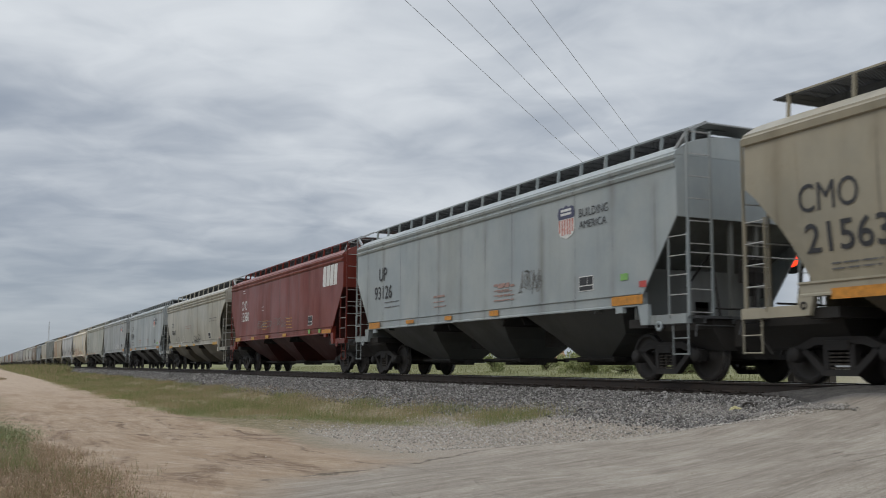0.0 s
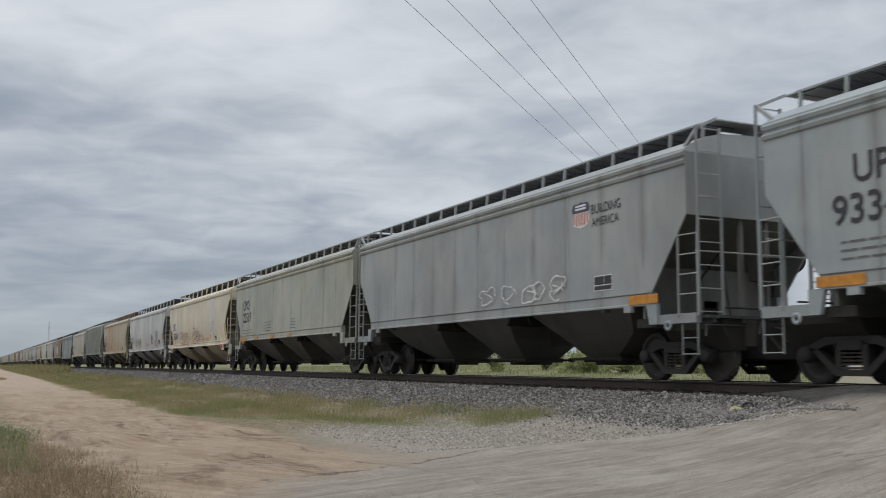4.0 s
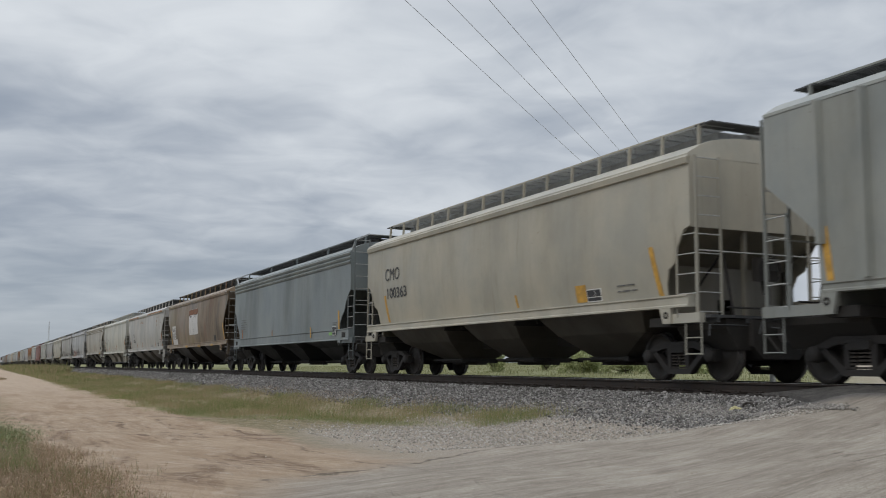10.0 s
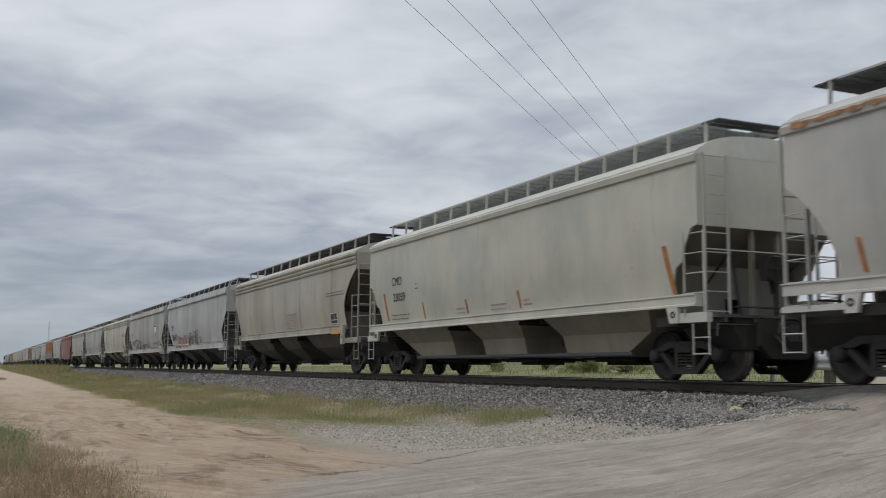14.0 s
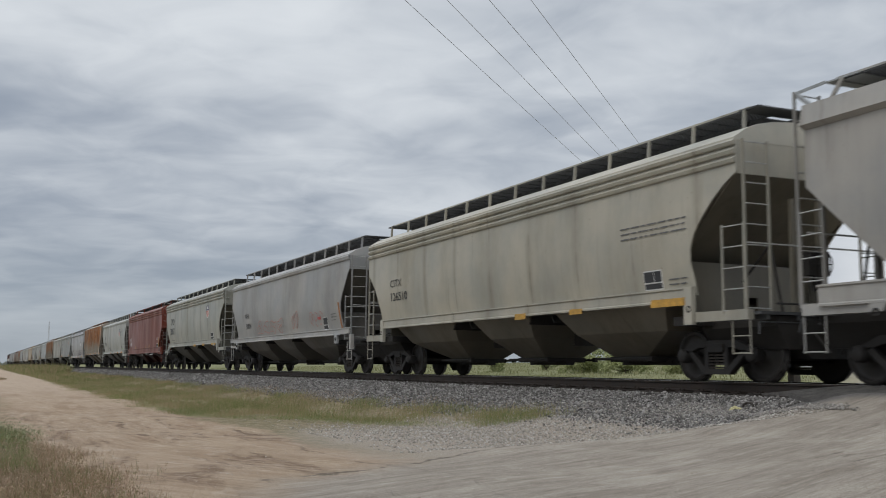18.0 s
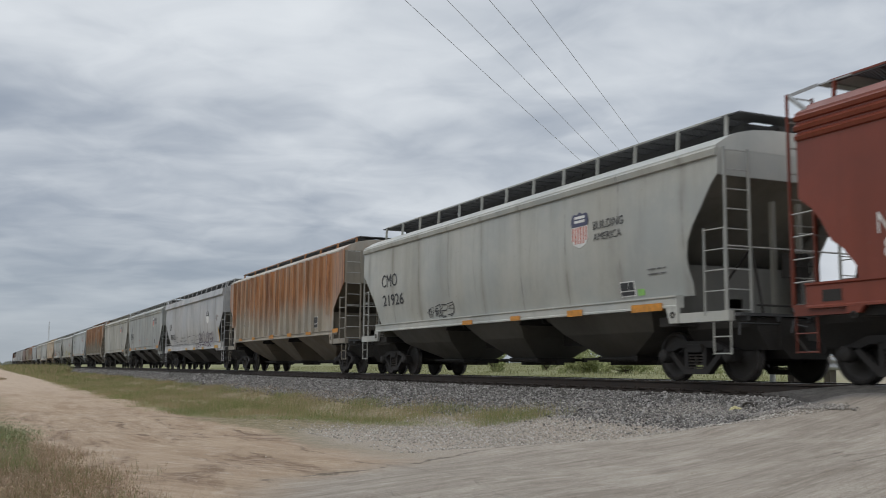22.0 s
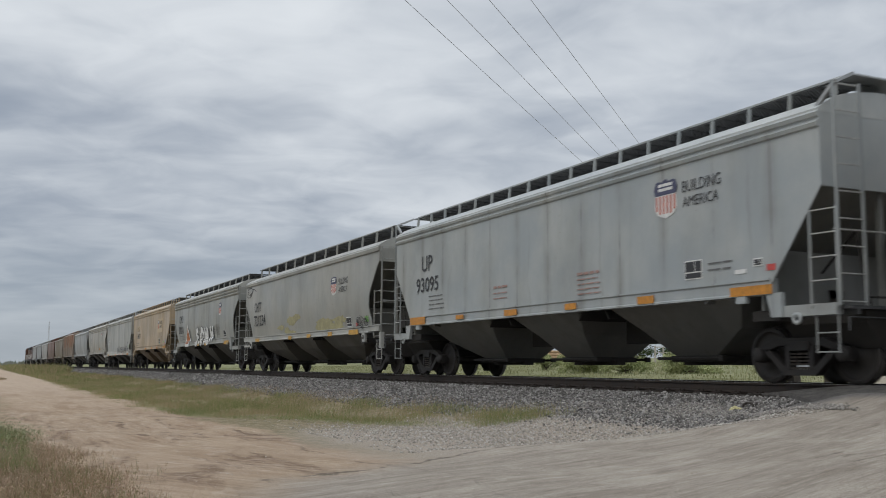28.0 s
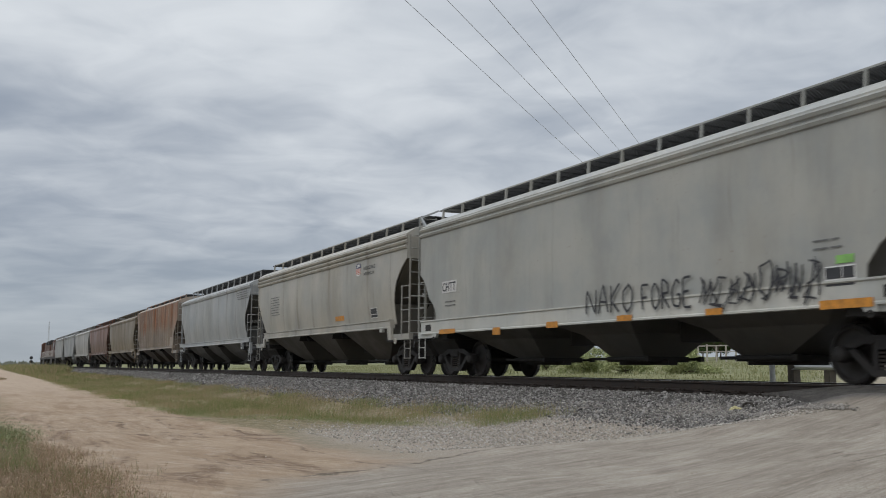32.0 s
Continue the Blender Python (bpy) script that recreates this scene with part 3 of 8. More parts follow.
# ------------------------------------------------------------------ wagons
def truck_shapes():
    """Side frame, wheelset, bolster with springs: a three-piece freight truck, origin on its centre at rail level."""
    out = {}
    for sgn, key in ((-1, "near"), (1, "far")):
        y0, y1 = sgn * 0.93, sgn * 1.07
        s = Shape()
        top = [(-1.02, 0.36), (-1.02, 0.56), (-0.80, 0.60), (-0.50, 0.72), (0.50, 0.72), (0.80, 0.60), (1.02, 0.56), (1.02, 0.36), (0.90, 0.33), (0.76, 0.50), (0.45, 0.60), (-0.45, 0.60), (-0.76, 0.50), (-0.90, 0.33)]
        s.prism(top, "y", y0, y1)
        low = [(-0.80, 0.54), (-0.32, 0.13), (0.32, 0.13), (0.80, 0.54), (0.66, 0.55), (0.27, 0.23), (-0.27, 0.23), (-0.66, 0.55)]
        s.prism(low, "y", y0, y1)
        for sx in (-1, 1):
            s.box(sx * 0.25 - 0.05, sx * 0.25 + 0.05, min(y0, y1), max(y0, y1), 0.22, 0.62)
            s.lathe([(0.0, sgn * 1.13), (0.10, sgn * 1.13), (0.125, sgn * 1.10), (0.125, sgn * 0.90)], (sx * 0.889, 0, 0.457), 14)
        out["side_frame_" + key] = s.mesh("side_frame", TRUCKM)
        sp = Shape()
        for dx in (-0.15, 0.0, 0.15):
            for k in range(6):
                sp.bar((dx, sgn * 1.0, 0.235 + 0.055 * k), (dx, sgn * 1.0, 0.265 + 0.055 * k), 0.068, 8)
        sp.box(-0.22, 0.22, sgn * 1.0 - 0.09, sgn * 1.0 + 0.09, 0.55, 0.66)
        out["spring_" + key] = sp.mesh("spring_nest", SPRINGM)
    b = Shape()
    b.prism([(-1.1, 0.52), (-1.1, 0.66), (-0.35, 0.74), (0.35, 0.74), (1.1, 0.66), (1.1, 0.52), (0.3, 0.40), (-0.3, 0.40)], "x", -0.20, 0.20)
    for sx in (-1, 1):
        b.beam((sx * 0.38, -0.72, 0.36), (sx * 0.38, 0.72, 0.36), 0.07, 0.09)
    b.beam((-0.5, 0.1, 0.34), (0.5, 0.1, 0.42), 0.05, 0.05)
    out["bolster"] = b.mesh("bolster", TRUCKM)
    w = Shape()
    for sgn in (-1, 1):
        y = sgn * 0.752
        # wheel: hub, dished plate, rim, flange inside
        w.lathe([(0.0, y + sgn * 0.09), (0.12, y + sgn * 0.09), (0.14, y + sgn * 0.05), (0.33, y + sgn * 0.02), (0.385, y + sgn * 0.03), (0.395, y + sgn * 0.065)], (0, 0, 0), 28, 0)
        w.lathe([(0.395, y + sgn * 0.065), (0.452, y + sgn * 0.065), (0.457, y + sgn * 0.055)], (0, 0, 0), 28, 0)
        w.lathe([(0.457, y + sgn * 0.055), (0.460, y - sgn * 0.030)], (0, 0, 0), 28, 1)
        w.lathe([(0.460, y - sgn * 0.030), (0.485, y - sgn * 0.042), (0.485, y - sgn * 0.06), (0.39, y - sgn * 0.065), (0.14, y - sgn * 0.03), (0.12, y - sgn * 0.09)], (0, 0, 0), 28, 0)
    w.bar((0, -1.02, 0), (0, 1.02, 0), 0.085, 10)
    for k in range(3):
        a = 2.1 * k
        w.bar((0.045 * math.cos(a), -1.10, 0.045 * math.sin(a)), (0.045 * math.cos(a), -1.02, 0.045 * math.sin(a)), 0.015, 5)
    out["wheelset"] = w.mesh("wheelset", WHEELM, TREAD)
    return out


TRUCK = truck_shapes()
WHEELSETS = []


def add_truck(car, x):
    truck = part("truck", TRUCK["bolster"], None, car, "sooty cast-steel freight truck")
    truck.location = (x, 0, 0)
    for key in ("near", "far"):
        part("side_frame", TRUCK["side_frame_" + key], None, truck)
        part("spring_nest", TRUCK["spring_" + key], None, truck)
    for sx in (-1, 1):
        ws = part("wheelset", TRUCK["wheelset"], None, truck)
        ws.location = (sx * 0.889, 0, 0.457)
        WHEELSETS.append((ws, sx))


def cut_profile(P, sx):
    """Outline of one end of a side sheet, from the eave down to the sill, for the end sx."""
    e, xs = P["lb"] / 2, P["sill_cut"]
    zc, zs = P["z_cut"], P["z_sill"]
    if sx > 0 and "front" in P:
        return [(e, P["z_eave"])] + [(e - a, z) for a, z in P["front"]] + [(e - P["front"][-1][0], zs)]
    if P["cut"] == "round":
        # falls away diagonally, then swells round and comes back a little at the sill
        offs = ((0.0, 0.0), (0.16, 0.12), (0.34, 0.28), (0.55, 0.50), (0.70, 0.72), (0.82, 0.96), (0.90, 1.16), (0.93, 1.32), (0.90, 1.46))
        k = (zc - zs) / 1.56
        pts = [(sx * (e - a), zc - k * b) for a, b in offs] + [(sx * (e - 0.82), zs)]
        return [(sx * e, P["z_eave"])] + pts
    if P["cut"] == "hex":
        return [(sx * e, P["z_eave"]), (sx * e, zc), (sx * (e - 0.18), zc - 0.05), (sx * (e - 0.42), zc - 0.40), (sx * (e - 0.50), zc - 0.62), (sx * (e - 0.70), zc - 0.72), (sx * (e - 0.80), zc - 0.98), (sx * xs, zs)]
    if P["cut"] in ("bow", "deep", "rib"):
        offs = {"bow": ((0, 3.12), (0.25, 2.92), (0.53, 2.61), (0.77, 2.36), (0.95, 2.10), (1.12, 1.80), (1.22, 1.58)),
                "deep": ((0, 2.80), (0.26, 2.61), (0.42, 2.42), (0.61, 2.10), (0.83, 1.95), (1.06, 1.68)),
                "rib": ((0, 3.10), (1.03, 2.24), (1.05, 2.18))}[P["cut"]]
        return [(sx * e, P["z_eave"])] + [(sx * (e - a), z) for a, z in offs] + [(sx * (e - offs[-1][0] - 0.02), zs)]
    return [(sx * e, P["z_eave"]), (sx * e, zc), (sx * xs, zs)]


def tuck(z):
    """How far a curved side lies inside the widest line, at a height over the rails."""
    return 0.070 * min(0.0, z - 2.95) ** 2 + 0.018 * max(0.0, z - 2.95) ** 2


def curved_side(P, W, sy):
    """A side sheet bowed out at mid-height, as two skins closed along the rim."""
    prof = {sx: cut_profile(P, sx) for sx in (-1, 1)}
    zs = sorted({round(z, 3) for p in prof.values() for _, z in p} | set(np.arange(1.6, P["z_eave"], 0.16).round(3)))
    def at(sx, z):
        q = prof[sx][::-1]
        return float(np.interp(z, [b for _, b in q], [a for a, _ in q]))
    s = Shape()
    n = len(zs)
    skins = []
    for d in (0.0, 0.03):
        v = [(at(sx, z), sy * (W - tuck(z) - d), z) for z in zs for sx in (-1, 1)]
        s.add(v, [(2 * i, 2 * i + 1, 2 * i + 3, 2 * i + 2) for i in range(n - 1)], 0, True)
        skins.append(v)
    for k in (0, 1):
        v = [p for i in range(n) for p in (skins[0][2 * i + k], skins[1][2 * i + k])]
        s.add(v, [(2 * i, 2 * i + 1, 2 * i + 3, 2 * i + 2) for i in range(n - 1)])
    for i in (0, n - 1):
        s.add([skins[0][2 * i], skins[0][2 * i + 1], skins[1][2 * i + 1], skins[1][2 * i]], [(0, 1, 2, 3)])
    return s


CURVED = ("round", "round_open", "round_short", "round_pipe", "round_cage", "ledge", "wide")
BASE = dict(lb=16.55, L=18.3, tc=7.03, cut="straight", z_cut=2.95, z_sill=1.50, sill_cut=7.15, sill_half=7.18, sill_z=(1.38, 1.64), z_eave=4.08, chord=2,
            posts=18, slant=0.0, ribs=0, cage=True, pockets=3, sill_white=False, walk_z=4.70, hop_half=6.0)
TYPES = {
    "flat": dict(BASE),
    "round": dict(BASE, lb=17.05, tc=7.05, cut="round", z_cut=3.02, sill_cut=7.25, sill_half=7.75, sill_z=(1.30, 1.52), chord=1, posts=13, cage=False, z_eave=3.98, sill_white=True, tail=8.62, front=((0.0, 3.52), (0.20, 3.34), (0.48, 2.98), (0.73, 2.70), (0.92, 2.44), (0.99, 2.15), (0.97, 1.92), (0.88, 1.72))),
    "round_open": dict(BASE, lb=17.05, tc=7.05, cut="bow", z_cut=3.12, sill_cut=7.25, sill_half=7.4, sill_z=(1.30, 1.52), chord=1, posts=13, cage=False, z_eave=3.98, sill_white=True, front=((0.0, 3.52), (0.19, 3.34), (0.46, 2.98), (0.69, 2.70), (0.85, 2.44), (0.91, 2.15), (0.89, 1.92), (0.83, 1.72))),
    "round_short": dict(BASE, lb=15.95, tc=6.75, L=17.4, cut="hex", z_cut=2.72, sill_cut=7.15, sill_half=7.9, sill_z=(1.30, 1.52), chord=1, posts=15, cage=False, z_eave=3.98, sill_white=True, hop_half=5.8),
    "round_pipe": dict(BASE, lb=15.95, tc=6.75, L=17.4, cut="hex", z_cut=2.72, sill_cut=7.15, sill_half=7.9, sill_z=(1.30, 1.52), chord=1, posts=15, cage=False, z_eave=3.98, sill_white=True, hop_half=5.8),
    "round_cage": dict(BASE, lb=17.05, tc=7.15, cut="round", z_cut=3.1, sill_cut=7.2, sill_half=7.2, chord=3, posts=13, cage=False, z_eave=4.02, front=((0.0, 3.46), (0.30, 3.30), (0.60, 3.08), (0.90, 2.80), (1.12, 2.55), (1.25, 2.30), (1.28, 2.05), (1.22, 1.75))),
    "ledge": dict(BASE, tc=7.15, chord=3, posts=13, cage=False, lb=17.05, sill_cut=7.3, sill_half=7.3, z_cut=3.15, front=((0.0, 3.40), (0.38, 3.15), (0.65, 2.93), (0.86, 2.70), (1.00, 2.40), (1.07, 2.13), (1.09, 1.80))),
    "ribbed": dict(BASE, lb=17.0, tc=7.1, cut="rib", z_cut=3.10, sill_cut=7.43, chord=0, ribs=18, posts=9, cage=False, z_eave=4.22, sill_half=7.43, sill_z=(1.34, 1.50), walk_z=4.74),
    "ribbed_open": dict(BASE, lb=17.0, tc=7.1, cut="rib", z_cut=3.10, sill_cut=7.2, front=((0.0, 3.35), (0.16, 3.23), (0.62, 2.93), (1.00, 2.60), (1.28, 2.28), (1.31, 1.85)), chord=0, ribs=18, posts=9, cage=False, z_eave=4.22, sill_half=7.4, sill_z=(1.34, 1.50), walk_z=4.74),
    "deep": dict(BASE, lb=16.6, tc=6.95, cut="deep", z_cut=2.80, sill_cut=7.25, sill_half=8.2, sill_z=(1.12, 1.50), chord=3, posts=5, pockets=3),
    "tall": dict(BASE, lb=16.6, tc=6.95, cut="deep", z_cut=2.80, sill_cut=7.25, sill_half=8.2, sill_z=(1.12, 1.50), chord=2, posts=14, pockets=3, sill_white=True),
    "wide": dict(BASE, lb=17.05, tc=7.1, z_cut=2.95, sill_cut=7.0, sill_half=8.35, sill_z=(1.14, 1.46), chord=9, posts=13, front=((0.0, 2.98), (0.53, 2.53), (1.20, 2.02), (1.20, 1.90)), slant=0.22, sill_white=True, pockets=3),
}
MESHES = {}


def ladder(x0, x1, y0, y1, z0, z1, n, stile=0.018, rung=0.012):
    """Two stiles and n rungs, between (x0, y0) and (x1, y1)."""
    s = Shape()
    for x, y in ((x0, y0), (x1, y1)):
        s.beam((x, y, z0), (x, y, z1), stile * 2, stile * 1.3)
    for i in range(n):
        z = z0 + 0.06 + (z1 - z0 - 0.1) * i / (n - 1)
        s.bar((x0, y0, z), (x1, y1, z), rung, 5, 1)
    return s


def wagon_meshes(key):
    """All the shared meshes of one type of covered hopper wagon; slot 0 is the wagon's own paint."""
    P = TYPES[key]
    lb, L, e, ze, zc = P["lb"], P["L"], P["lb"] / 2, P["z_eave"], P["z_cut"]
    W = 1.60
    out = collections.OrderedDict()

    def put(name, shape, mat=None):
        out.setdefault(name, []).append((shape.mesh(name, mat) if mat else shape.mesh(name, BLACKD, RUNGM), mat is None))
    # shell: two side sheets, a cambered roof, two upper end walls
    side = cut_profile(P, -1)[::-1] + cut_profile(P, 1)
    for sy in (-1, 1):
        put("side_sheet", curved_side(P, W, sy) if key in CURVED else Shape().prism(side, "y", sy * W, sy * (W - 0.03)))
    roof = [(-W - 0.012, ze - 0.02), (-W - 0.012, ze + 0.03), (-1.50, ze + 0.10), (-1.34, ze + 0.20), (-1.12, ze + 0.29), (-0.8, ze + 0.36), (-0.4, ze + 0.40), (0, ze + 0.41), (0.4, ze + 0.40), (0.8, ze + 0.36), (1.12, ze + 0.29), (1.34, ze + 0.20), (1.50, ze + 0.10), (W + 0.012, ze + 0.03), (W + 0.012, ze - 0.02)]
    put("roof", Shape().prism(roof, "x", -e, e))
    zends = {-1: zc, 1: P["front"][0][1] if "front" in P else zc}
    for sx in (-1, 1):
        zb = zends[sx] - 0.02
        put("end_wall", Shape().box(min(sx * (e - 0.004), sx * (e - 0.03)), max(sx * (e - 0.004), sx * (e - 0.03)), -W + 0.03, W - 0.03, zb, ze - 0.02))
    # slope sheets and shear plates behind the cut corners
    for sx in (-1, 1):
        s = Shape()
        low = sx * (P["sill_cut"] - 1.55)
        q = [(sx * (e - 0.03), zends[sx]), (sx * (e - 0.10), zends[sx]), (low - sx * 0.07, 1.32), (low, 1.32)]
        wide = [W - 0.034 - (tuck(z) if key in CURVED else 0.0) for _, z in q]
        s.add([(x, -y, z) for (x, z), y in zip(q, wide)] + [(x, y, z) for (x, z), y in zip(q, wide)], [(0, 1, 2, 3), (7, 6, 5, 4), (0, 4, 5, 1), (1, 5, 6, 2), (2, 6, 7, 3), (3, 7, 4, 0)])
        put("slope_sheet", s)
        # upright shear plate with an opening in the middle
        xm = sx * (P["sill_cut"] - (0.06 if P["ribs"] else 0.20))
        wy = W - (0.16 if key in CURVED else 0.04)
        s = Shape().box(xm - 0.02, xm + 0.02, -wy, -0.17, 1.14, 2.12).box(xm - 0.02, xm + 0.02, 0.17, wy, 1.14, 2.12).box(xm - 0.02, xm + 0.02, -0.17, 0.17, 1.52, 2.12)
        put("shear_plate", s)
        put("body_bolster", Shape().box(xm - 0.30, xm + 0.30, -1.5, 1.5, 0.98, 1.14), UNDER)
        for y in (-0.3, 0.3):
            put("end_post", Shape().beam((sx * (e - 0.12), y, 1.10), (sx * (e - 0.12), y, zc + 0.02), 0.08, 0.08))
    # eave moulding
    for sy in (-1, 1):
        s = Shape()
        if P["chord"] == 9:
            s.prism([(sy * W, ze - 0.26), (sy * (W + 0.09), ze - 0.20), (sy * (W + 0.02), ze + 0.12), (sy * (W - 0.25), ze + 0.20)], "x", -e, e)
        else:
            for i in range(P["chord"]):
                z, hm = ze - 0.02 - 0.15 * i, 0.14 if P["chord"] == 1 else 0.09
                s.prism([(sy * W, z - hm), (sy * (W + 0.035), z - hm + 0.015), (sy * (W + 0.055), z - 0.02), (sy * W, z + 0.03)], "x", -e, e)
        if P["chord"]:
            put("eave_moulding", s)
    # ribs
    if P["ribs"]:
        n = P["ribs"]
        for sy in (-1, 1):
            for i in range(n):
                x = -7.35 + 0.84 * i
                s = Shape()
                s.prism([(x - 0.060, sy * W), (x - 0.042, sy * (W + 0.12)), (x + 0.042, sy * (W + 0.12)), (x + 0.060, sy * W)], "z", 1.5 if abs(x) < 6.8 else 2.05, ze - 0.02)
                put("rib", s)
    # side sills
    z0, z1 = P["sill_z"]
    h = P["sill_half"]
    for sy in (-1, 1):
        s = Shape()
        s.prism([(sy * (W - 0.15), z0), (sy * (W + 0.035), z0), (sy * (W + 0.035), z0 + 0.03), (sy * (W + 0.012), z0 + 0.05), (sy * (W + 0.012), z1 - 0.05), (sy * (W + 0.04), z1 - 0.03), (sy * (W + 0.04), z1), (sy * (W - 0.15), z1)], "x", -h, h)
        put("side_sill", s)
        for sx in (-1, 1):
            if P.get("tail"):
                xa, xb = sorted((sx * h, sx * P["tail"]))
                put("end_sill", Shape().box(xa, xb, sy * W - 0.02, sy * W + 0.02, 1.33, 1.50).box(xa, xb, sy * W - 0.05, sy * W + 0.04, 1.50, 1.52))
            b = Shape()
            x0, x1 = sx * 7.1, sx * 7.42
            if key == "round_cage":
                b.box(min(sx * 7.16, sx * 7.38), max(sx * 7.16, sx * 7.38), sy * W - 0.04, sy * W + 0.05, 0.98, z1)
            else:
                b.prism([(x0, z0 + 0.02), (x1, z0 + 0.02), (x1, 1.02), (sx * 7.2, 1.02)], "y", sy * (W - 0.05), sy * (W + 0.03))
            put("jacking_pad", b)
            if key in ("flat", "ledge"):
                # a pale ring hung under the end sill and a bracket under the side sill
                put("jacking_eye", Shape().lathe([(0.042, sy * (W - 0.02)), (0.042, sy * (W + 0.012)), (0.095, sy * (W + 0.012)), (0.095, sy * (W - 0.02)), (0.042, sy * (W - 0.02))], (sx * 7.70, 0, 0.985), 14))
                xa, xb = sorted((sx * (h - 0.74), sx * (h - 0.52)))
                put("sill_bracket", Shape().box(xa, xb, sy * W - 0.06, sy * W + 0.03, z0 - 0.11, z0 - 0.002))
            else:
                put("jacking_eye", Shape().lathe([(0.035, sy * (W + 0.03)), (0.035, sy * (W + 0.045)), (0.062, sy * (W + 0.045)), (0.062, sy * (W + 0.028))], (sx * 7.30, 0, z0 - 0.13), 12), UNDER)
            if key in ("deep", "tall"):
                # thin dark plate painted as the shaded recess in the sill end
                xa, xb = sorted((sx * 7.52, sx * 7.88))
                put("sill_pocket", Shape().box(xa, xb, sy * (W + 0.016) - 0.003, sy * (W + 0.016) + 0.003, 1.21, 1.38), UNDER)
            # end sill corner and stirrup step
            b = Shape()
            if P.get("tail"):
                # a slim bar under the sill at the rear, a drop plate below the ladder in front
                xa, za, zb = (7.3, 1.08, 1.17) if sx < 0 else (e + 0.04, 0.80, 1.30)
            else:
                xa, za, zb = 7.4, 1.02, 1.19
            b.box(min(sx * xa, sx * (e + 0.18)), max(sx * xa, sx * (e + 0.18)), sy * (W - 0.14), sy * (W - 0.02), za, zb)
            for dx in (0.02, 0.44):
                x = sx * (e + 0.2 - dx)
                b.beam((x, sy * (W - 0.06), 1.05), (x, sy * (W - 0.06), 0.46), 0.024, 0.016)
            for z in (0.48, 0.76):
                b.bar((sx * (e + 0.2), sy * (W - 0.06), z), (sx * (e - 0.24), sy * (W - 0.06), z), 0.012, 5)
            put("end_sill_corner", b)
            la = e + (0.20 if P["cage"] else 0.08)
            put("side_ladder", ladder(sx * la, sx * (la - 0.48), sy * (W - 0.06), sy * (W - 0.02), 1.12, 2.62, 5))
            zt = ze + (0.40 if P["cage"] else -0.02)
            put("end_ladder", ladder(sx * (la + 0.03), sx * (la + 0.03), sy * (W - 0.06), sy * (W - 0.58), 1.15, zt, 9, 0.022))
    # roof walk and its posts
    zw = P["walk_z"]
    for sy in (-1, 1):
        s = Shape()
        y0, y1 = sy * 0.26, sy * 0.96
        xa = e - (0.30 if not P["cage"] else 0.1)
        for i in range(12):
            y = y0 + sy * (0.02 + 0.060 * i)
            s.box(-xa, xa, y - 0.0205, y + 0.0205, zw - 0.030, zw - 0.022)
        for i in range(int(2 * xa / 0.45) + 1):
            x = -xa + 0.45 * i
            s.box(x, x + 0.035, min(y0, y1), max(y0, y1), zw - 0.045, zw - 0.031)
        s.box(-xa, xa, sy * 0.96 - 0.012, sy * 0.96 + 0.012, zw - 0.055, zw)
        put("roof_walk", s, GALV if key in ("round_short", "round_pipe") else GRATE)
        s = Shape()
        s.box(-xa, xa, sy * 0.975 - 0.006, sy * 0.975 + 0.010, zw - 0.028, zw + 0.006)
        put("walk_edge", s)
        n = P["posts"]
        for i in range(n):
            x = -xa + 0.12 + (2 * xa - 0.24) * i / (n - 1)
            s = Shape()
            zr = ze + 0.22
            s.beam((x - P["slant"], sy * 1.02, zr + 0.06), (x, sy * 0.99, zw - 0.03), 0.03, 0.065)
            put("walk_bracket", s)
    s = Shape()
    s.box(-e + 0.6, e - 0.6, -0.40, 0.40, ze + 0.26, zw - 0.06)
    for i in range(10):
        x = -e + 1.0 + (2 * e - 2.0) * i / 9
        s.box(x - 0.04, x + 0.04, -0.42, 0.42, zw - 0.12, zw - 0.05)
    put("hatch_cover", s, GALV if key in ("round_short", "round_pipe") else GRATE)
    for sx in (-1, 1):
        s = Shape()
        x0, x1 = sx * (e - 0.55), sx * (e + (0.12 if P["cage"] else -0.08))
        s.box(min(x0, x1), max(x0, x1), -1.0, 1.0, zw - 0.04, zw - 0.015)
        if P["cage"]:
            for sy in (-1, 1):
                s.beam((sx * (e + 0.24), sy * 1.5, ze + 0.38), (sx * (e + 0.12), sy * 1.0, zw - 0.02), 0.05, 0.05)
                s.beam((sx * (e - 0.12), sy * 1.5, ze + 0.08), (sx * (e + 0.24), sy * 1.5, ze + 0.38), 0.06, 0.06)
        put("end_walk", s, GALV if P["cage"] else GRATE)
    # hopper pockets and their gates
    n, hh = P["pockets"], P["hop_half"]
    w = 2 * hh / n
    for i in range(n):
        x = -hh + w * (i + 0.5)
        s = Shape()
        boxy = key.startswith("round")
        t, b, d = w / 2 - 0.52, 1.08 if boxy else 0.92, 1.12 if boxy else 0.98
        reach = P["sill_cut"] - 0.75 - hh + 0.52
        ta, tb = t + (reach if i == 0 else 0.0), t + (reach if i == n - 1 else 0.0)
        end = 0.42 if boxy else 0.60
        ba, bb = ta - end if i == 0 else b, tb - end if i == n - 1 else b
        waist = [(x - ba, -d, 0.925), (x + bb, -d, 0.925), (x + bb, d, 0.925), (x - ba, d, 0.925)]
        s.hexa(waist, [(x - ta, -1.50, z0 + 0.06), (x + tb, -1.50, z0 + 0.06), (x + tb, 1.50, z0 + 0.06), (x - ta, 1.50, z0 + 0.06)])
        lb2, ld2 = (1.05, 1.00) if key == "round_pipe" else (0.58, 0.50)
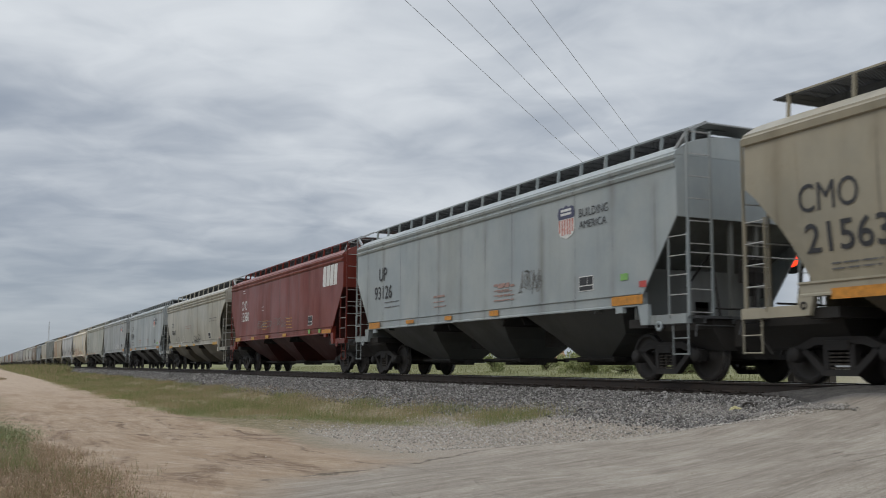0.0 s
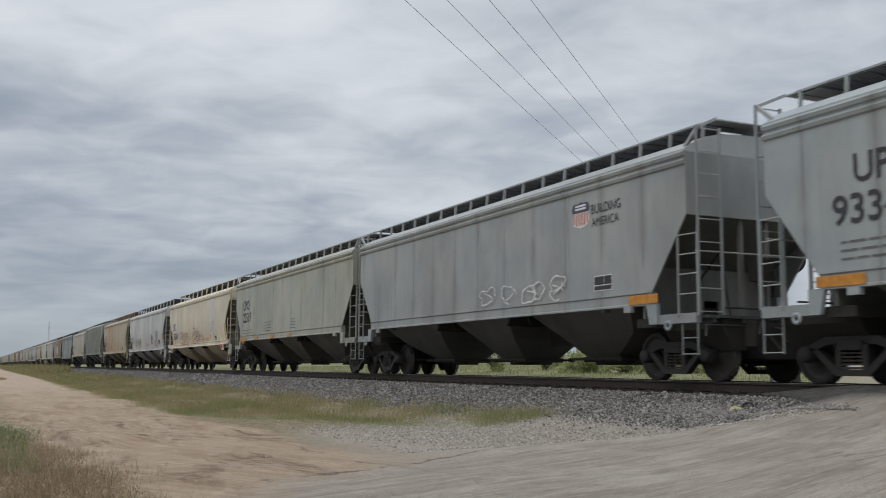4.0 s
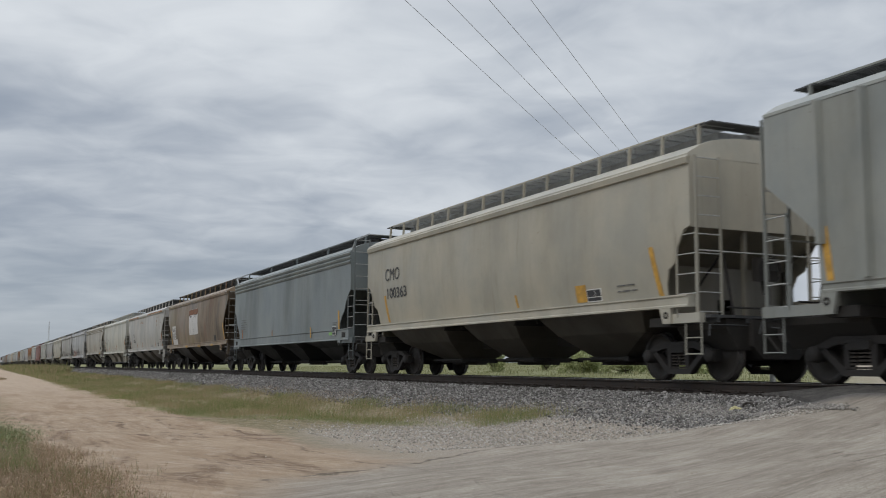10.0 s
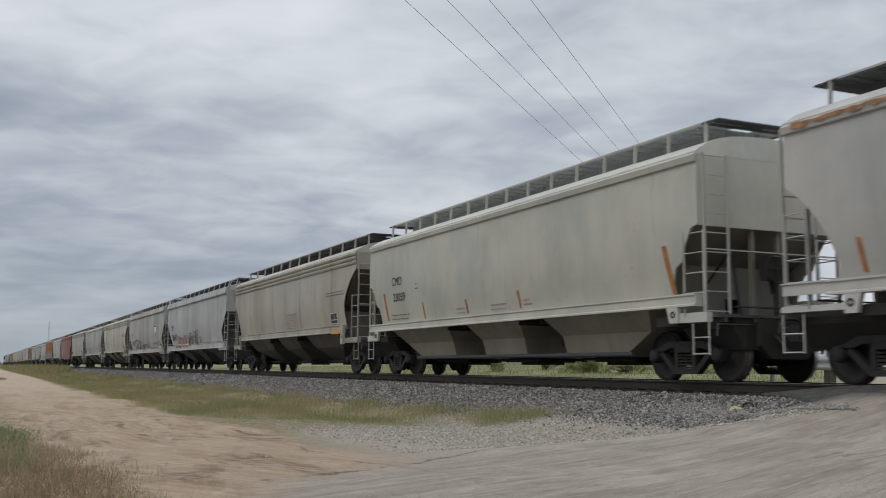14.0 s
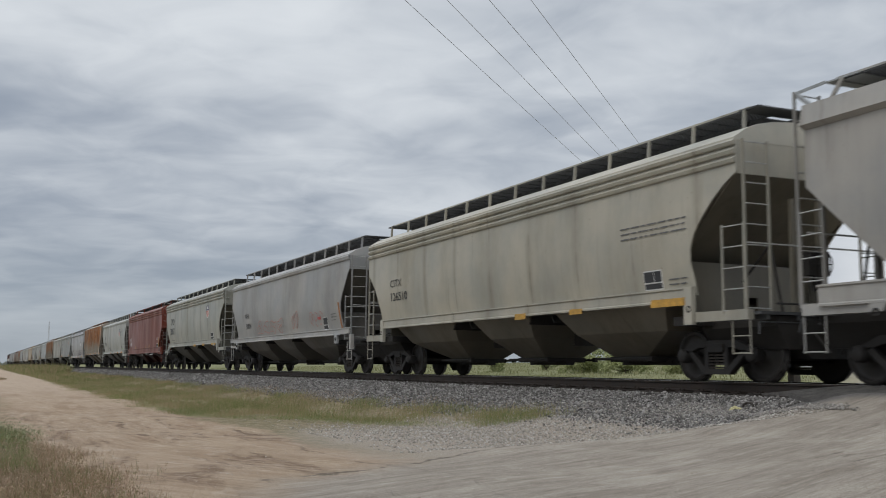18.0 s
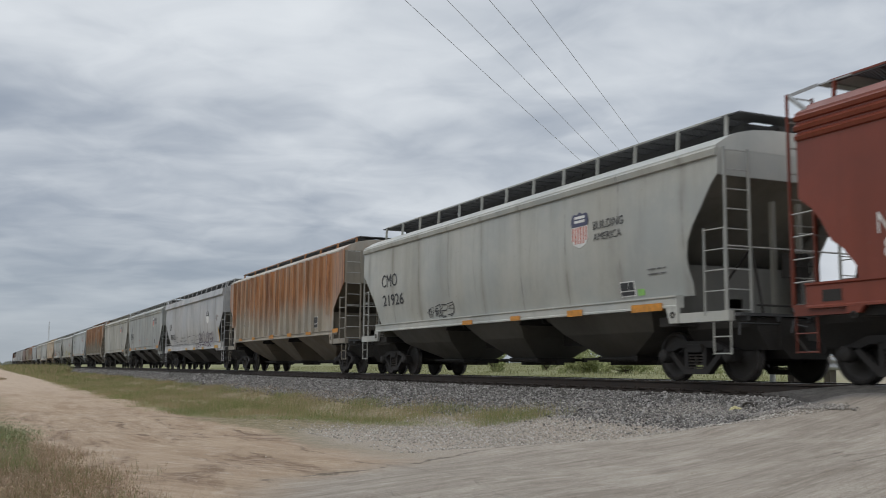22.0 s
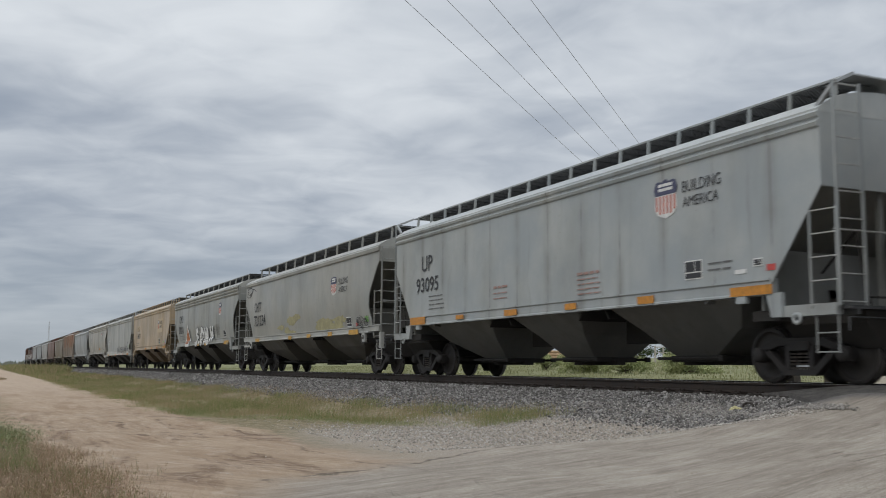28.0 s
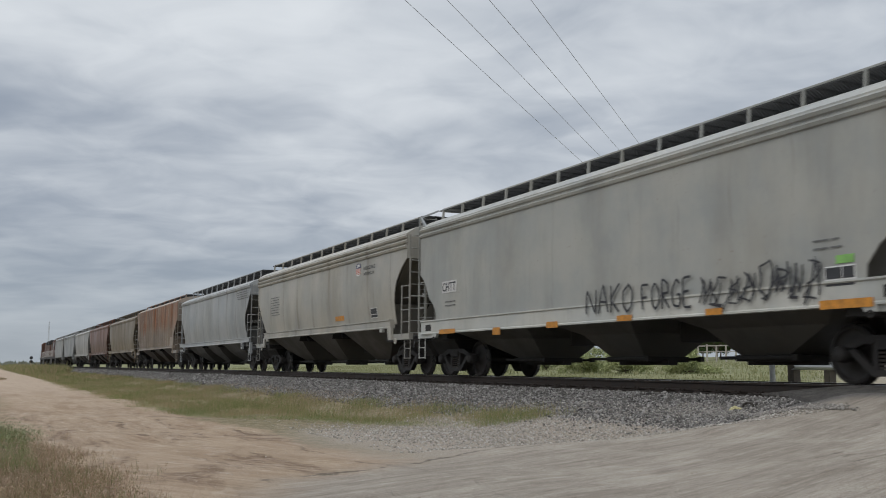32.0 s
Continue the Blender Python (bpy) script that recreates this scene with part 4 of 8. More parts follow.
        s.hexa([(x - lb2, -ld2, 0.46), (x + lb2, -ld2, 0.46), (x + lb2, ld2, 0.46), (x - lb2, ld2, 0.46)], waist)
        put("hopper_pocket", s)
        g = Shape()
        g.box(x - 0.66, x + 0.66, -0.56, 0.56, 0.36, 0.47)
        g.box(x - 0.85, x + 0.85, -0.12, 0.12, 0.30, 0.40)
        for sy in (-1, 1):
            g.bar((x - 0.95, sy * 0.66, 0.42), (x + 0.95, sy * 0.66, 0.42), 0.03, 6)
            g.box(x + 0.86, x + 0.97, sy * 0.66 - 0.05, sy * 0.66 + 0.05, 0.37, 0.47)
        put("outlet_gate", g, UNDER)
    if key == "round_pipe":
        for sy in (-1, 1):
            put("outlet_pipe", Shape().bar((-hh + 0.5, sy * 1.06, 0.50), (hh - 0.5, sy * 1.06, 0.50), 0.05, 8), GRATE)
    # centre sill, couplers, brake gear
    for sx in (-1, 1):
        x0, x1 = sorted((sx * (L / 2 - 0.55), sx * (hh - 0.9)))
        put("stub_sill", Shape().box(x0, x1, -0.22, 0.22, 0.74, 1.10), UNDER)
        for i in range(n - 1):
            # inverted-V hoods over the bays between the pockets
            if sx > 0:
                x = -hh + w * (i + 1)
                put("bay_hood", Shape().prism([(x - 0.56, 1.20), (x, 1.95), (x + 0.56, 1.20), (x + 0.52, 1.20), (x, 1.88), (x - 0.52, 1.20)], "y", -1.46, 1.46), UNDER)
                put("centre_sill", Shape().box(x - 0.62, x + 0.62, -0.22, 0.22, 0.74, 1.40), UNDER)
        x0, x1 = sorted((sx * (P["sill_cut"] - 0.2), sx * (e + 0.30)))
        put("draft_gear", Shape().prism([(-1.10, 0.92), (-0.85, 0.55), (0.85, 0.55), (1.10, 0.92), (1.10, 1.09), (-1.10, 1.09)], "x", x0, x1), UNDER)
        s = Shape()
        x0, x1 = sx * (L / 2 - 0.6), sx * (L / 2 + 0.04)
        s.box(min(x0, x1), max(x0, x1), -0.07, 0.07, 0.76, 0.92)
        s.prism([(sx * (L / 2 - 0.16), -0.16), (sx * (L / 2 + 0.04), -0.10), (sx * (L / 2 + 0.05), 0.05), (sx * (L / 2 - 0.05), 0.17), (sx * (L / 2 - 0.2), 0.14)], "z", 0.70, 0.98)
        put("coupler", s, TRUCKM)
        x0, x1 = sorted((sx * (L / 2 - 0.85), sx * (L / 2 - 0.30)))
        put("striker", Shape().prism([(-0.62, 1.08), (-0.62, 0.62), (-0.40, 0.40), (0.40, 0.40), (0.62, 0.62), (0.62, 1.08)], "x", x0, x1), UNDER)
        s = Shape()
        xa, xb = sx * (e + 0.02), sx * (e + 0.34)
        s.box(min(xa, xb), max(xa, xb), -W + 0.14, W - 0.14, 1.10, 1.15)
        for k in range(5):
            y = -1.3 + 0.65 * k
            s.beam((sx * (e - 0.9), y, 1.06), (xb, y, 1.06), 0.05, 0.08)
        put("end_platform", s, GRATE)
        s = Shape()
        s.bar((sx * (e + 0.10), -1.5, 2.28), (sx * (e + 0.10), 1.5, 2.28), 0.016, 5)
        put("handrail", s, RUNGM)
        s = Shape()
        s.bar((sx * (e + 0.30), -1.46, 0.98), (sx * (e + 0.30), -0.25, 0.98), 0.014, 5)
        s.bar((sx * (e + 0.30), -0.25, 0.98), (sx * (L / 2 - 0.12), -0.10, 0.92), 0.014, 5)
        s.bar((sx * (e + 0.30), -1.46, 0.98), (sx * (e + 0.33), -1.50, 0.78), 0.014, 5)
        put("uncoupling_lever", s, GRATE)
        s = Shape()
        s.bar((sx * (e - 0.05), -0.62, 1.12), (sx * (e - 0.30), -0.62, 2.35), 0.022, 6)
        s.bar((sx * (e - 0.30), -0.62, 2.35), (sx * (e - 1.0), -0.62, 1.75), 0.022, 6)
        s.bar((sx * (e + 0.10), -0.9, 1.30), (sx * (e + 0.10), 0.9, 1.30), 0.018, 6)
        put("brake_pipe", s, UNDER)
        s = Shape()
        s.bar((sx * (L / 2 - 0.25), -0.35, 0.80), (sx * (L / 2 + 0.02), -0.30, 0.48), 0.025, 6)
        put("air_hose", s, UNDER)
    s = Shape()
    s.lathe([(0.0, -0.2), (0.17, -0.2), (0.19, -0.1), (0.19, 0.2), (0.0, 0.22)], (-6.6, -0.45, 1.55), 12)
    put("brake_cylinder", s, UNDER)
    s = Shape()
    s.box(6.35, 6.75, -0.75, -0.35, 1.2, 1.75)
    put("air_reservoir", s, UNDER)
    s = Shape()
    bx = lb / 2 + 0.14
    for k in range(16):
        a, b = 2 * math.pi * k / 16, 2 * math.pi * (k + 1) / 16
        s.bar((bx, 0.06 + 0.26 * math.cos(a), 2.0 + 0.26 * math.sin(a)), (bx, 0.06 + 0.26 * math.cos(b), 2.0 + 0.26 * math.sin(b)), 0.014, 4)
        if k % 4 == 0:
            s.bar((bx, 0.06, 2.0), (bx, 0.06 + 0.26 * math.cos(a), 2.0 + 0.26 * math.sin(a)), 0.012, 4)
    s.bar((bx - 0.05, 0.06, 1.15), (bx - 0.02, 0.06, 2.05), 0.025, 6)
    put("brake_wheel", s, TRUCKM)
    put("brake_housing", Shape().box(bx - 0.20, bx - 0.03, -0.17, 0.29, 1.80, 2.22).prism([(bx - 0.16, 1.80), (bx - 0.06, 1.80), (bx - 0.09, 1.55), (bx - 0.13, 1.55)], "y", -0.01, 0.13), UNDER)
    put("brake_chain", Shape().bar((bx - 0.11, 0.06, 1.56), (bx - 0.11, 0.06, 1.10), 0.016, 5), UNDER)
    return out


CARS = {}


def wagon(key, paint, label, sill=None, hopper=None, ends=None, inside=None, roof=None, steel=None):
    """A covered hopper of one type in its own paint; returns its Empty."""
    if key not in MESHES:
        MESHES[key] = wagon_meshes(key)
    P = TYPES[key]
    car = thing("hopper_wagon", label, "freight wagon", "train of covered hopper wagons")
    for name, items in MESHES[key].items():
        for me, own in items:
            if own:
                ob = part(name, me, None, car)
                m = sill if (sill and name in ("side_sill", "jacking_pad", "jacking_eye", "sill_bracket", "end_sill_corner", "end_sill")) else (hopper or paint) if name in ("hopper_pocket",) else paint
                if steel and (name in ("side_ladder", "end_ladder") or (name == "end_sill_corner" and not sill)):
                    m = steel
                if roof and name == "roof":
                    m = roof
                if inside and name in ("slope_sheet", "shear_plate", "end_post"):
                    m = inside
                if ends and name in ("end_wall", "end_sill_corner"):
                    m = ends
                ob.material_slots[0].link = "OBJECT"
                ob.material_slots[0].material = m
            else:
                part(name, me, None, car)
    for sx in (-1, 1):
        add_truck(car, sx * (P["tc"] + 0.15))
    return car


# position of each wagon's rear body end along the train when the clip starts
SPEED, GAIN = 18.35, 0.009


def travelled(t):
    return SPEED * t + GAIN * t * t


#       type, rgb, grime, rust, label, (time, x of the rear body end)
LIST = []


def order(*row):
    """Puts one more wagon at the train's tail."""
    LIST.append(row)


order("round_open", (156, 147, 125), 0.3, 0.0, "tan covered hopper wagon with black stencilled lettering", (0.0, -12.4))
order("flat", (153, 161, 162), 0.25, 0.0, "pale blue-grey covered hopper wagon with a shield emblem", (0.0, -30.70))
order("flat", (114, 44, 32), 0.35, 0.0, "oxide red covered hopper wagon with white block emblem", (1.0, -30.35))
order("round_cage", (167, 164, 151), 0.6, 0.0, "dirty grey covered hopper wagon with streaked sides", (2.0, -30.54))
order("flat", (153, 160, 161), 0.3, 0.0, "pale blue-grey covered hopper wagon with a shield emblem", (3.0, -30.35))
order("flat", (152, 156, 156), 0.4, 0.0, "grey covered hopper wagon with faint white graffiti", (3.0, -48.85))
order("flat", (160, 160, 147), 0.35, 0.0, "grey-green covered hopper wagon with black lettering", (5.5, -20.06))
order("round", (205, 193, 169), 0.3, 0.0, "cream covered hopper wagon with red graffiti and a white panel", (6.0, -29.45))
order("round", (180, 180, 179), 0.28, 0.0, "white-grey covered hopper wagon with black and red graffiti", (7.0, -29.91))
order("round", (170, 158, 133), 0.40, 0.42, "tan covered hopper wagon blotched with orange rust", (8.0, -30.22))
order("ribbed_open", (142, 145, 140), 0.45, 0.0, "grey ribbed covered hopper wagon with worn white marks", (9.0, -30.45))
order("round_short", (168, 162, 146), 0.35, 0.0, "beige covered hopper wagon with black lettering", (10.0, -29.75))
order("deep", (113, 121, 122), 0.3, 0.0, "dark blue-grey covered hopper wagon with a deep sill", (11.0, -29.45))
order("round", (129, 109, 85), 0.85, 0.0, "brown grimy covered hopper wagon with a white patch", (12.0, -29.65))
order("round", (170, 167, 161), 0.25, 0.05, "light grey covered hopper wagon with rust scabs", (13.0, -30.11))
order("round_pipe", (178, 176, 164), 0.3, 0.0, "pale beige covered hopper wagon with orange strips", (14.0, -29.55))
order("round_cage", (160, 154, 141), 0.4, 0.0, "beige-grey covered hopper wagon with a yellow sill end", (14.0, -47.93))
order("wide", (163, 163, 163), 0.4, 0.0, "light grey covered hopper wagon with orange and black graffiti", (16.5, -20.47))
order("wide", (157, 154, 149), 0.5, 0.0, "dirty grey covered hopper wagon with black scrawls", (17.0, -29.75))
order("round_cage", (171, 166, 151), 0.45, 0.0, "beige covered hopper wagon with three eave ridges", (18.0, -29.65))
order("round", (156, 154, 151), 0.35, 0.0, "light grey covered hopper wagon with pale red graffiti", (19.0, -29.91))
order("ledge", (158, 158, 148), 0.4, 0.0, "grey covered hopper wagon with a shield emblem and eave ridges", (20.0, -30.22))
order("deep", (116, 55, 39), 0.4, 0.0, "brick red covered hopper wagon with a deep sill", (21.0, -29.98))
order("round_open", (166, 167, 161), 0.45, 0.0, "light grey covered hopper wagon with dark drip streaks", (22.0, -30.11))
order("ribbed", (156, 148, 134), 0.35, 0.95, "ribbed covered hopper wagon streaked with orange rust", (23.0, -30.35))
order("wide", (165, 165, 166), 0.35, 0.0, "light grey covered hopper wagon with purple-black graffiti", (24.0, -30.22))
order("flat", (147, 149, 145), 0.4, 0.0, "grey covered hopper wagon with a faded shield emblem", (25.0, -29.65))
order("flat", (153, 150, 138), 0.4, 0.0, "beige-grey covered hopper wagon with a faded emblem", (25.0, -47.23))
order("ribbed", (134, 126, 110), 0.5, 0.92, "rusty ribbed covered hopper wagon with blue graffiti", (27.5, -18.69))
order("flat", (162, 167, 167), 0.3, 0.0, "pale blue-grey covered hopper wagon with a shield emblem", (28.0, -27.33))
order("round", (154, 154, 148), 0.35, 0.0, "light grey covered hopper wagon with yellow stains", (29.0, -26.98))
order("ledge", (150, 151, 145), 0.35, 0.0, "grey covered hopper wagon with white block graffiti", (30.0, -26.75))
order("flat", (176, 154, 123), 0.35, 0.0, "tan covered hopper wagon with a shield emblem on a pale panel", (31.0, -26.41))
order("tall", (160, 160, 154), 0.35, 0.0, "light grey covered hopper wagon with black scrawled graffiti", (32.0, -25.55))
order("ledge", (164, 160, 150), 0.35, 0.0, "light grey covered hopper wagon with a small emblem", (32.0, -43.6))
order("round", (152, 154, 154), 0.45, 0.0, "pale grey covered hopper wagon", (32.0, -62.2))
order("ribbed", (152, 138, 124), 0.5, 0.68, "ribbed covered hopper wagon with rust and blue graffiti", (32.0, -80.8))
order("round", (118, 104, 82), 0.6, 0.0, "brown-grey covered hopper wagon", (32.0, -99.4))
order("round", (98, 66, 52), 0.5, 0.6, "rust brown covered hopper wagon", (32.0, -118.0))
order("round", (156, 154, 150), 0.4, 0.0, "off-white covered hopper wagon", (32.0, -136.6))
order("flat", (140, 142, 142), 0.45, 0.0, "grey covered hopper wagon", (32.0, -155.2))
order("flat", (146, 146, 144), 0.4, 0.0, "pale grey covered hopper wagon", (32.0, -173.8))
ALBEDO = 1.03
# hopper colour left after painted-in shade and grime, where it differs from the rest
HOPPER_SHADE = {32: 0.50, 11: 0.16, 3: 0.45, 2: 0.32, 7: 0.62, 8: 0.48, 14: 0.38, 15: 0.55, 19: 0.40, 20: 0.42, 29: 0.36, 30: 0.36, 12: 0.10, 13: 0.09, 22: 0.26, 24: 0.58, 28: 0.42}
# wagons whose plate joints are ground flush
SMOOTH = (7, 8, 11, 14, 15, 20, 30)
RUSTS = {36: (0.215, 0.092, 0.046), 38: (0.145, 0.060, 0.034), 28: (0.205, 0.108, 0.057), 9: (0.31, 0.165, 0.080), 24: (0.24, 0.112, 0.048)}
# wagons whose side sills are caked with rust and mud
DIRTY_SILLS = (13, 17, 18)
TRAIN = []


def build_train():
    for k, (key, rgb, grime, rust, label, (t, x)) in enumerate(LIST):
        col = lin(*rgb, ALBEDO)
        grey = sum(col) / 3
        col = tuple(grey + (c - grey) * (1.0 if rgb[0] > 2 * rgb[2] else 0.85) for c in col)
        paint = car_paint("wagon_paint", col, grime, rust, RUSTS.get(k, (0.235, 0.108, 0.048)), seed=k, pitch=0.0 if k in SMOOTH else 1.95 if key in CURVED else 1.36 if key == "flat" else 0.0)
        pale = car_paint("sill_paint", tuple(min(0.8, c * (1.35 if key == "tall" else 1.15)) for c in col), *((0.75, 0.22) if k in DIRTY_SILLS else (0.4, 0.0)), seed=k + 60) if TYPES[key]["sill_white"] else None
        # hopper pockets: body colour darkened, the shade under the wagon put in with grime
        hop = car_paint("shaded_hopper_paint", tuple(HOPPER_SHADE.get(k, 0.26) * c * t + 0.006 for c, t in zip(col, (1.06, 0.98, 0.88))), 0.7, 0.0, seed=k + 90)
        # roof: paler copy of the body colour, with the extra sky light painted in
        top = car_paint("skylit_roof_paint", tuple(min(0.8, 1.08 * c + 0.035) for c in col), 0.4, 0.3 if rust > 0.5 else 0.0, seed=k + 150)
        # slope sheets, shear plates, end posts: end-recess shade put into a darker body colour
        shade = car_paint("shaded_slope_paint", tuple(0.42 * c * t + 0.003 for c, t in zip(col, (1.03, 0.99, 0.92))), 0.8, 0.0, seed=k + 120)
        # end walls of rusty or very grimy wagons: side colour scaled down
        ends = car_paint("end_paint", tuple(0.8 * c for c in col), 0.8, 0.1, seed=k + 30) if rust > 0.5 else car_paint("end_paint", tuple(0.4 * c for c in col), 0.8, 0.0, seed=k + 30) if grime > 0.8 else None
        steel = car_paint("ladder_paint", tuple((0.35 if grime > 0.8 else 0.85) * c for c in col), 0.7, 0.0, seed=k + 180)
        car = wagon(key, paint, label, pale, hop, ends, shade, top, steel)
        x0 = x - travelled(t) + TYPES[key]["lb"] / 2
        car.matrix_basis = pose(x0, YC, R)
        TRAIN.append((car, x0))
        CARS[k] = car


build_train()


# ------------------------------------------------------------------ locomotives at the train's rear end
def locomotive(cab_end):
    """A six-axle hood locomotive; cab_end is -1 or 1 along x. Origin on the track at its middle."""
    paint = car_paint("locomotive_orange", (0.105, 0.048, 0.030), 0.75, 0.0, seed=7)
    dark = plain("locomotive_black", (0.035, 0.033, 0.032), 0.6, 0, 0.3, 4)
    glass = plain("dark_cab_glass", (0.02, 0.022, 0.025), 0.08, 0, 0.1, 3, 0)
    loco = thing("locomotive", "sooty brown-orange and black diesel locomotive coupled to the hoppers", "locomotive", "rear locomotives")
    c = cab_end
    part("frame", Shape().box(-10.9, 10.9, -1.5, 1.5, 1.25, 1.62), dark, loco)
    part("fuel_tank", Shape().prism([(-1.4, 0.45), (-1.2, 0.3), (1.2, 0.3), (1.4, 0.45), (1.4, 1.25), (-1.4, 1.25)], "x", -2.8, 2.8), dark, loco)
    x0, x1 = sorted((-c * 9.6, c * 5.6))
    part("hood", Shape().prism([(-0.95, 1.62), (-0.95, 4.2), (-0.7, 4.5), (0.7, 4.5), (0.95, 4.2), (0.95, 1.62)], "x", x0, x1), paint, loco, "long orange hood")
    x0, x1 = sorted((-c * 9.4, -c * 6.2))
    part("radiator", Shape().prism([(-1.5, 3.9), (-1.5, 4.3), (-1.1, 4.66), (1.1, 4.66), (1.5, 4.3), (1.5, 3.9)], "x", x0, x1), dark, loco)
    x0, x1 = sorted((c * 5.65, c * 8.1))
    cab = part("cab", Shape().prism([(-1.5, 1.62), (-1.5, 4.25), (-1.1, 4.62), (1.1, 4.62), (1.5, 4.25), (1.5, 1.62)], "x", x0, x1), paint, loco, "orange cab with side windows")
    for k in range(2):
        a, b = sorted((c * (5.95 + 1.05 * k), c * (6.75 + 1.05 * k)))
        part("window", Shape().box(a, b, -1.515, -1.495, 3.05, 3.85), glass, cab)
    x0, x1 = sorted((c * 8.15, c * 10.0))
    part("nose", Shape().prism([(-0.95, 1.62), (-0.95, 2.9), (-0.7, 3.15), (0.7, 3.15), (0.95, 2.9), (0.95, 1.62)], "x", x0, x1), paint, loco)
    for k in range(3):
        x = -c * 7.8 + c * 4.5 * k
        part("exhaust" if k == 1 else "fan", Shape().bar((x, 0, 4.5), (x, 0, 4.72), 0.55 if k != 1 else 0.3, 14), dark, loco)
    for k in range(8):
        x = -9.0 + 2.3 * k
        part("door_panel", Shape().box(x, x + 1.9, -0.965, -0.95, 1.8, 3.7), paint, loco)
    rail = Shape()
    for k in range(15):
        rail.bar((-10.2 + 1.45 * k, -1.47, 1.6), (-10.2 + 1.45 * k, -1.47, 2.65), 0.02, 5)
    rail.bar((-10.2, -1.47, 2.65), (10.1, -1.47, 2.65), 0.02, 5)
    part("handrail", rail, WHITED, loco)
    for s in (-1, 1):
        pilot = Shape().prism([(-1.4, 0.25), (-1.4, 1.3), (1.4, 1.3), (1.4, 0.25)], "x", s * 10.85, s * 11.0)
        part("pilot", pilot, dark, loco)
        part("coupler", Shape().box(min(s * 10.9, s * 11.25), max(s * 10.9, s * 11.25), -0.1, 0.1, 0.72, 0.95), dark, loco)
        truck = part("truck", Shape().prism([(-2.3, 0.5), (-2.3, 0.8), (-1.6, 0.95), (1.6, 0.95), (2.3, 0.8), (2.3, 0.5), (1.2, 0.3), (-1.2, 0.3)], "y", -1.15, -1.0).prism([(-2.3, 0.5), (-2.3, 0.8), (2.3, 0.8), (2.3, 0.5)], "y", 1.0, 1.15), TRUCKM, loco)
        truck.location = (s * 6.9, 0, 0)
        for d in (-1.9, 0, 1.9):
            w = part("wheelset", TRUCK["wheelset"], None, truck)
            w.location = (d, 0, 0.457)
    return loco


for _x, _c in ((-174.8 - 11.25, 1), (-174.8 - 33.8, -1)):
    _loco = locomotive(_c)
    _x0 = _x - travelled(32.0)
    _loco.matrix_basis = pose(_x0, YC, R)
    TRAIN.append((_loco, _x0))


# ------------------------------------------------------------------ crossing
ASPHALT = plain("worn_asphalt", (0.075, 0.069, 0.063), 0.9, 0, 0.55, 7, 0.8)


def crossing_strip(name, y0, y1, xl, lift):
    """A sheet of worn asphalt laid on the ramp, with an uneven edge."""
    nx, ny = 70, 14
    rnd = random.Random(int(y0 * 10))
    v = []
    for j in range(ny + 1):
        y = y0 + (y1 - y0) * j / ny
        left = xl + 0.12 * math.sin(5 * y) + rnd.uniform(-0.05, 0.05) + (3.2 * (1 - j / ny) ** 0.7 if y1 < YC else 0)
        for i in range(nx + 1):
            x = left + (3.0 - left) * (i / nx) ** 1.6
            low = y0 + 0.10 * math.sin(3.1 * x) + 0.06 * math.sin(7.7 * x + 1) if j == 0 and y1 < YC else y
            q = low if j == 0 else y
            z = float(ground_height(max(x, -9.5), q))
            if y1 < YC:
                bank = float(ground_height(-20.0, q))
                z = bank + (float(ground_height(-9.0, q)) - bank) * float(smooth(-13.3, -10.2, x)) * min(1.0, 1.3 * j / ny)
            z = min(z + lift, R - 0.004) if 0 < j and i > 0 else float(ground_height(x, q)) - 0.03
            v.append((x, low if j == 0 else y, z))
    f = [(j * (nx + 1) + i, j * (nx + 1) + i + 1, (j + 1) * (nx + 1) + i + 1, (j + 1) * (nx + 1) + i) for j in range(ny) for i in range(nx)]
    s = Shape().add(v, f, 0, True)
    return s.mesh(name, ASPHALT)


cross = thing("level_crossing", "worn grey asphalt level crossing over the rails", "level crossing", kind="structure")
part("asphalt_apron", crossing_strip("asphalt_apron", 10.35, 11.90, -13.4, 0.05), None, cross)
part("asphalt_apron", Shape().box(-10.9, 3.0, YC - GAUGE / 2 + 0.11, YC + GAUGE / 2 - 0.11, R - 0.2, R - 0.008), ASPHALT, cross)
part("asphalt_apron", crossing_strip("asphalt_apron", YC + GAUGE / 2 + 0.06, 15.4, -11.2, 0.02), None, cross)


# ------------------------------------------------------------------ crossing signal, guardrail
SIGY, SIGX, SIGFAR = 16.72, -17.87, 365.0
SIGM = plain("aluminium_mast", (0.42, 0.43, 0.43), 0.45, 0.5, 0.15, 6)
BLACKP = plain("matt_black_paint", (0.018, 0.018, 0.019), 0.7, 0, 0.2, 6)


def lamp_material(name, col, glow):
    m, nt, bs, oc = material(name)
    bs.inputs["Base Color"].default_value = (*col, 1)
    bs.inputs["Roughness"].default_value = 0.25
    if glow:
        bs.inputs["Emission Color"].default_value = (1.0, 0.045, 0.012, 1)
        bs.inputs["Emission Strength"].default_value = glow
    return m


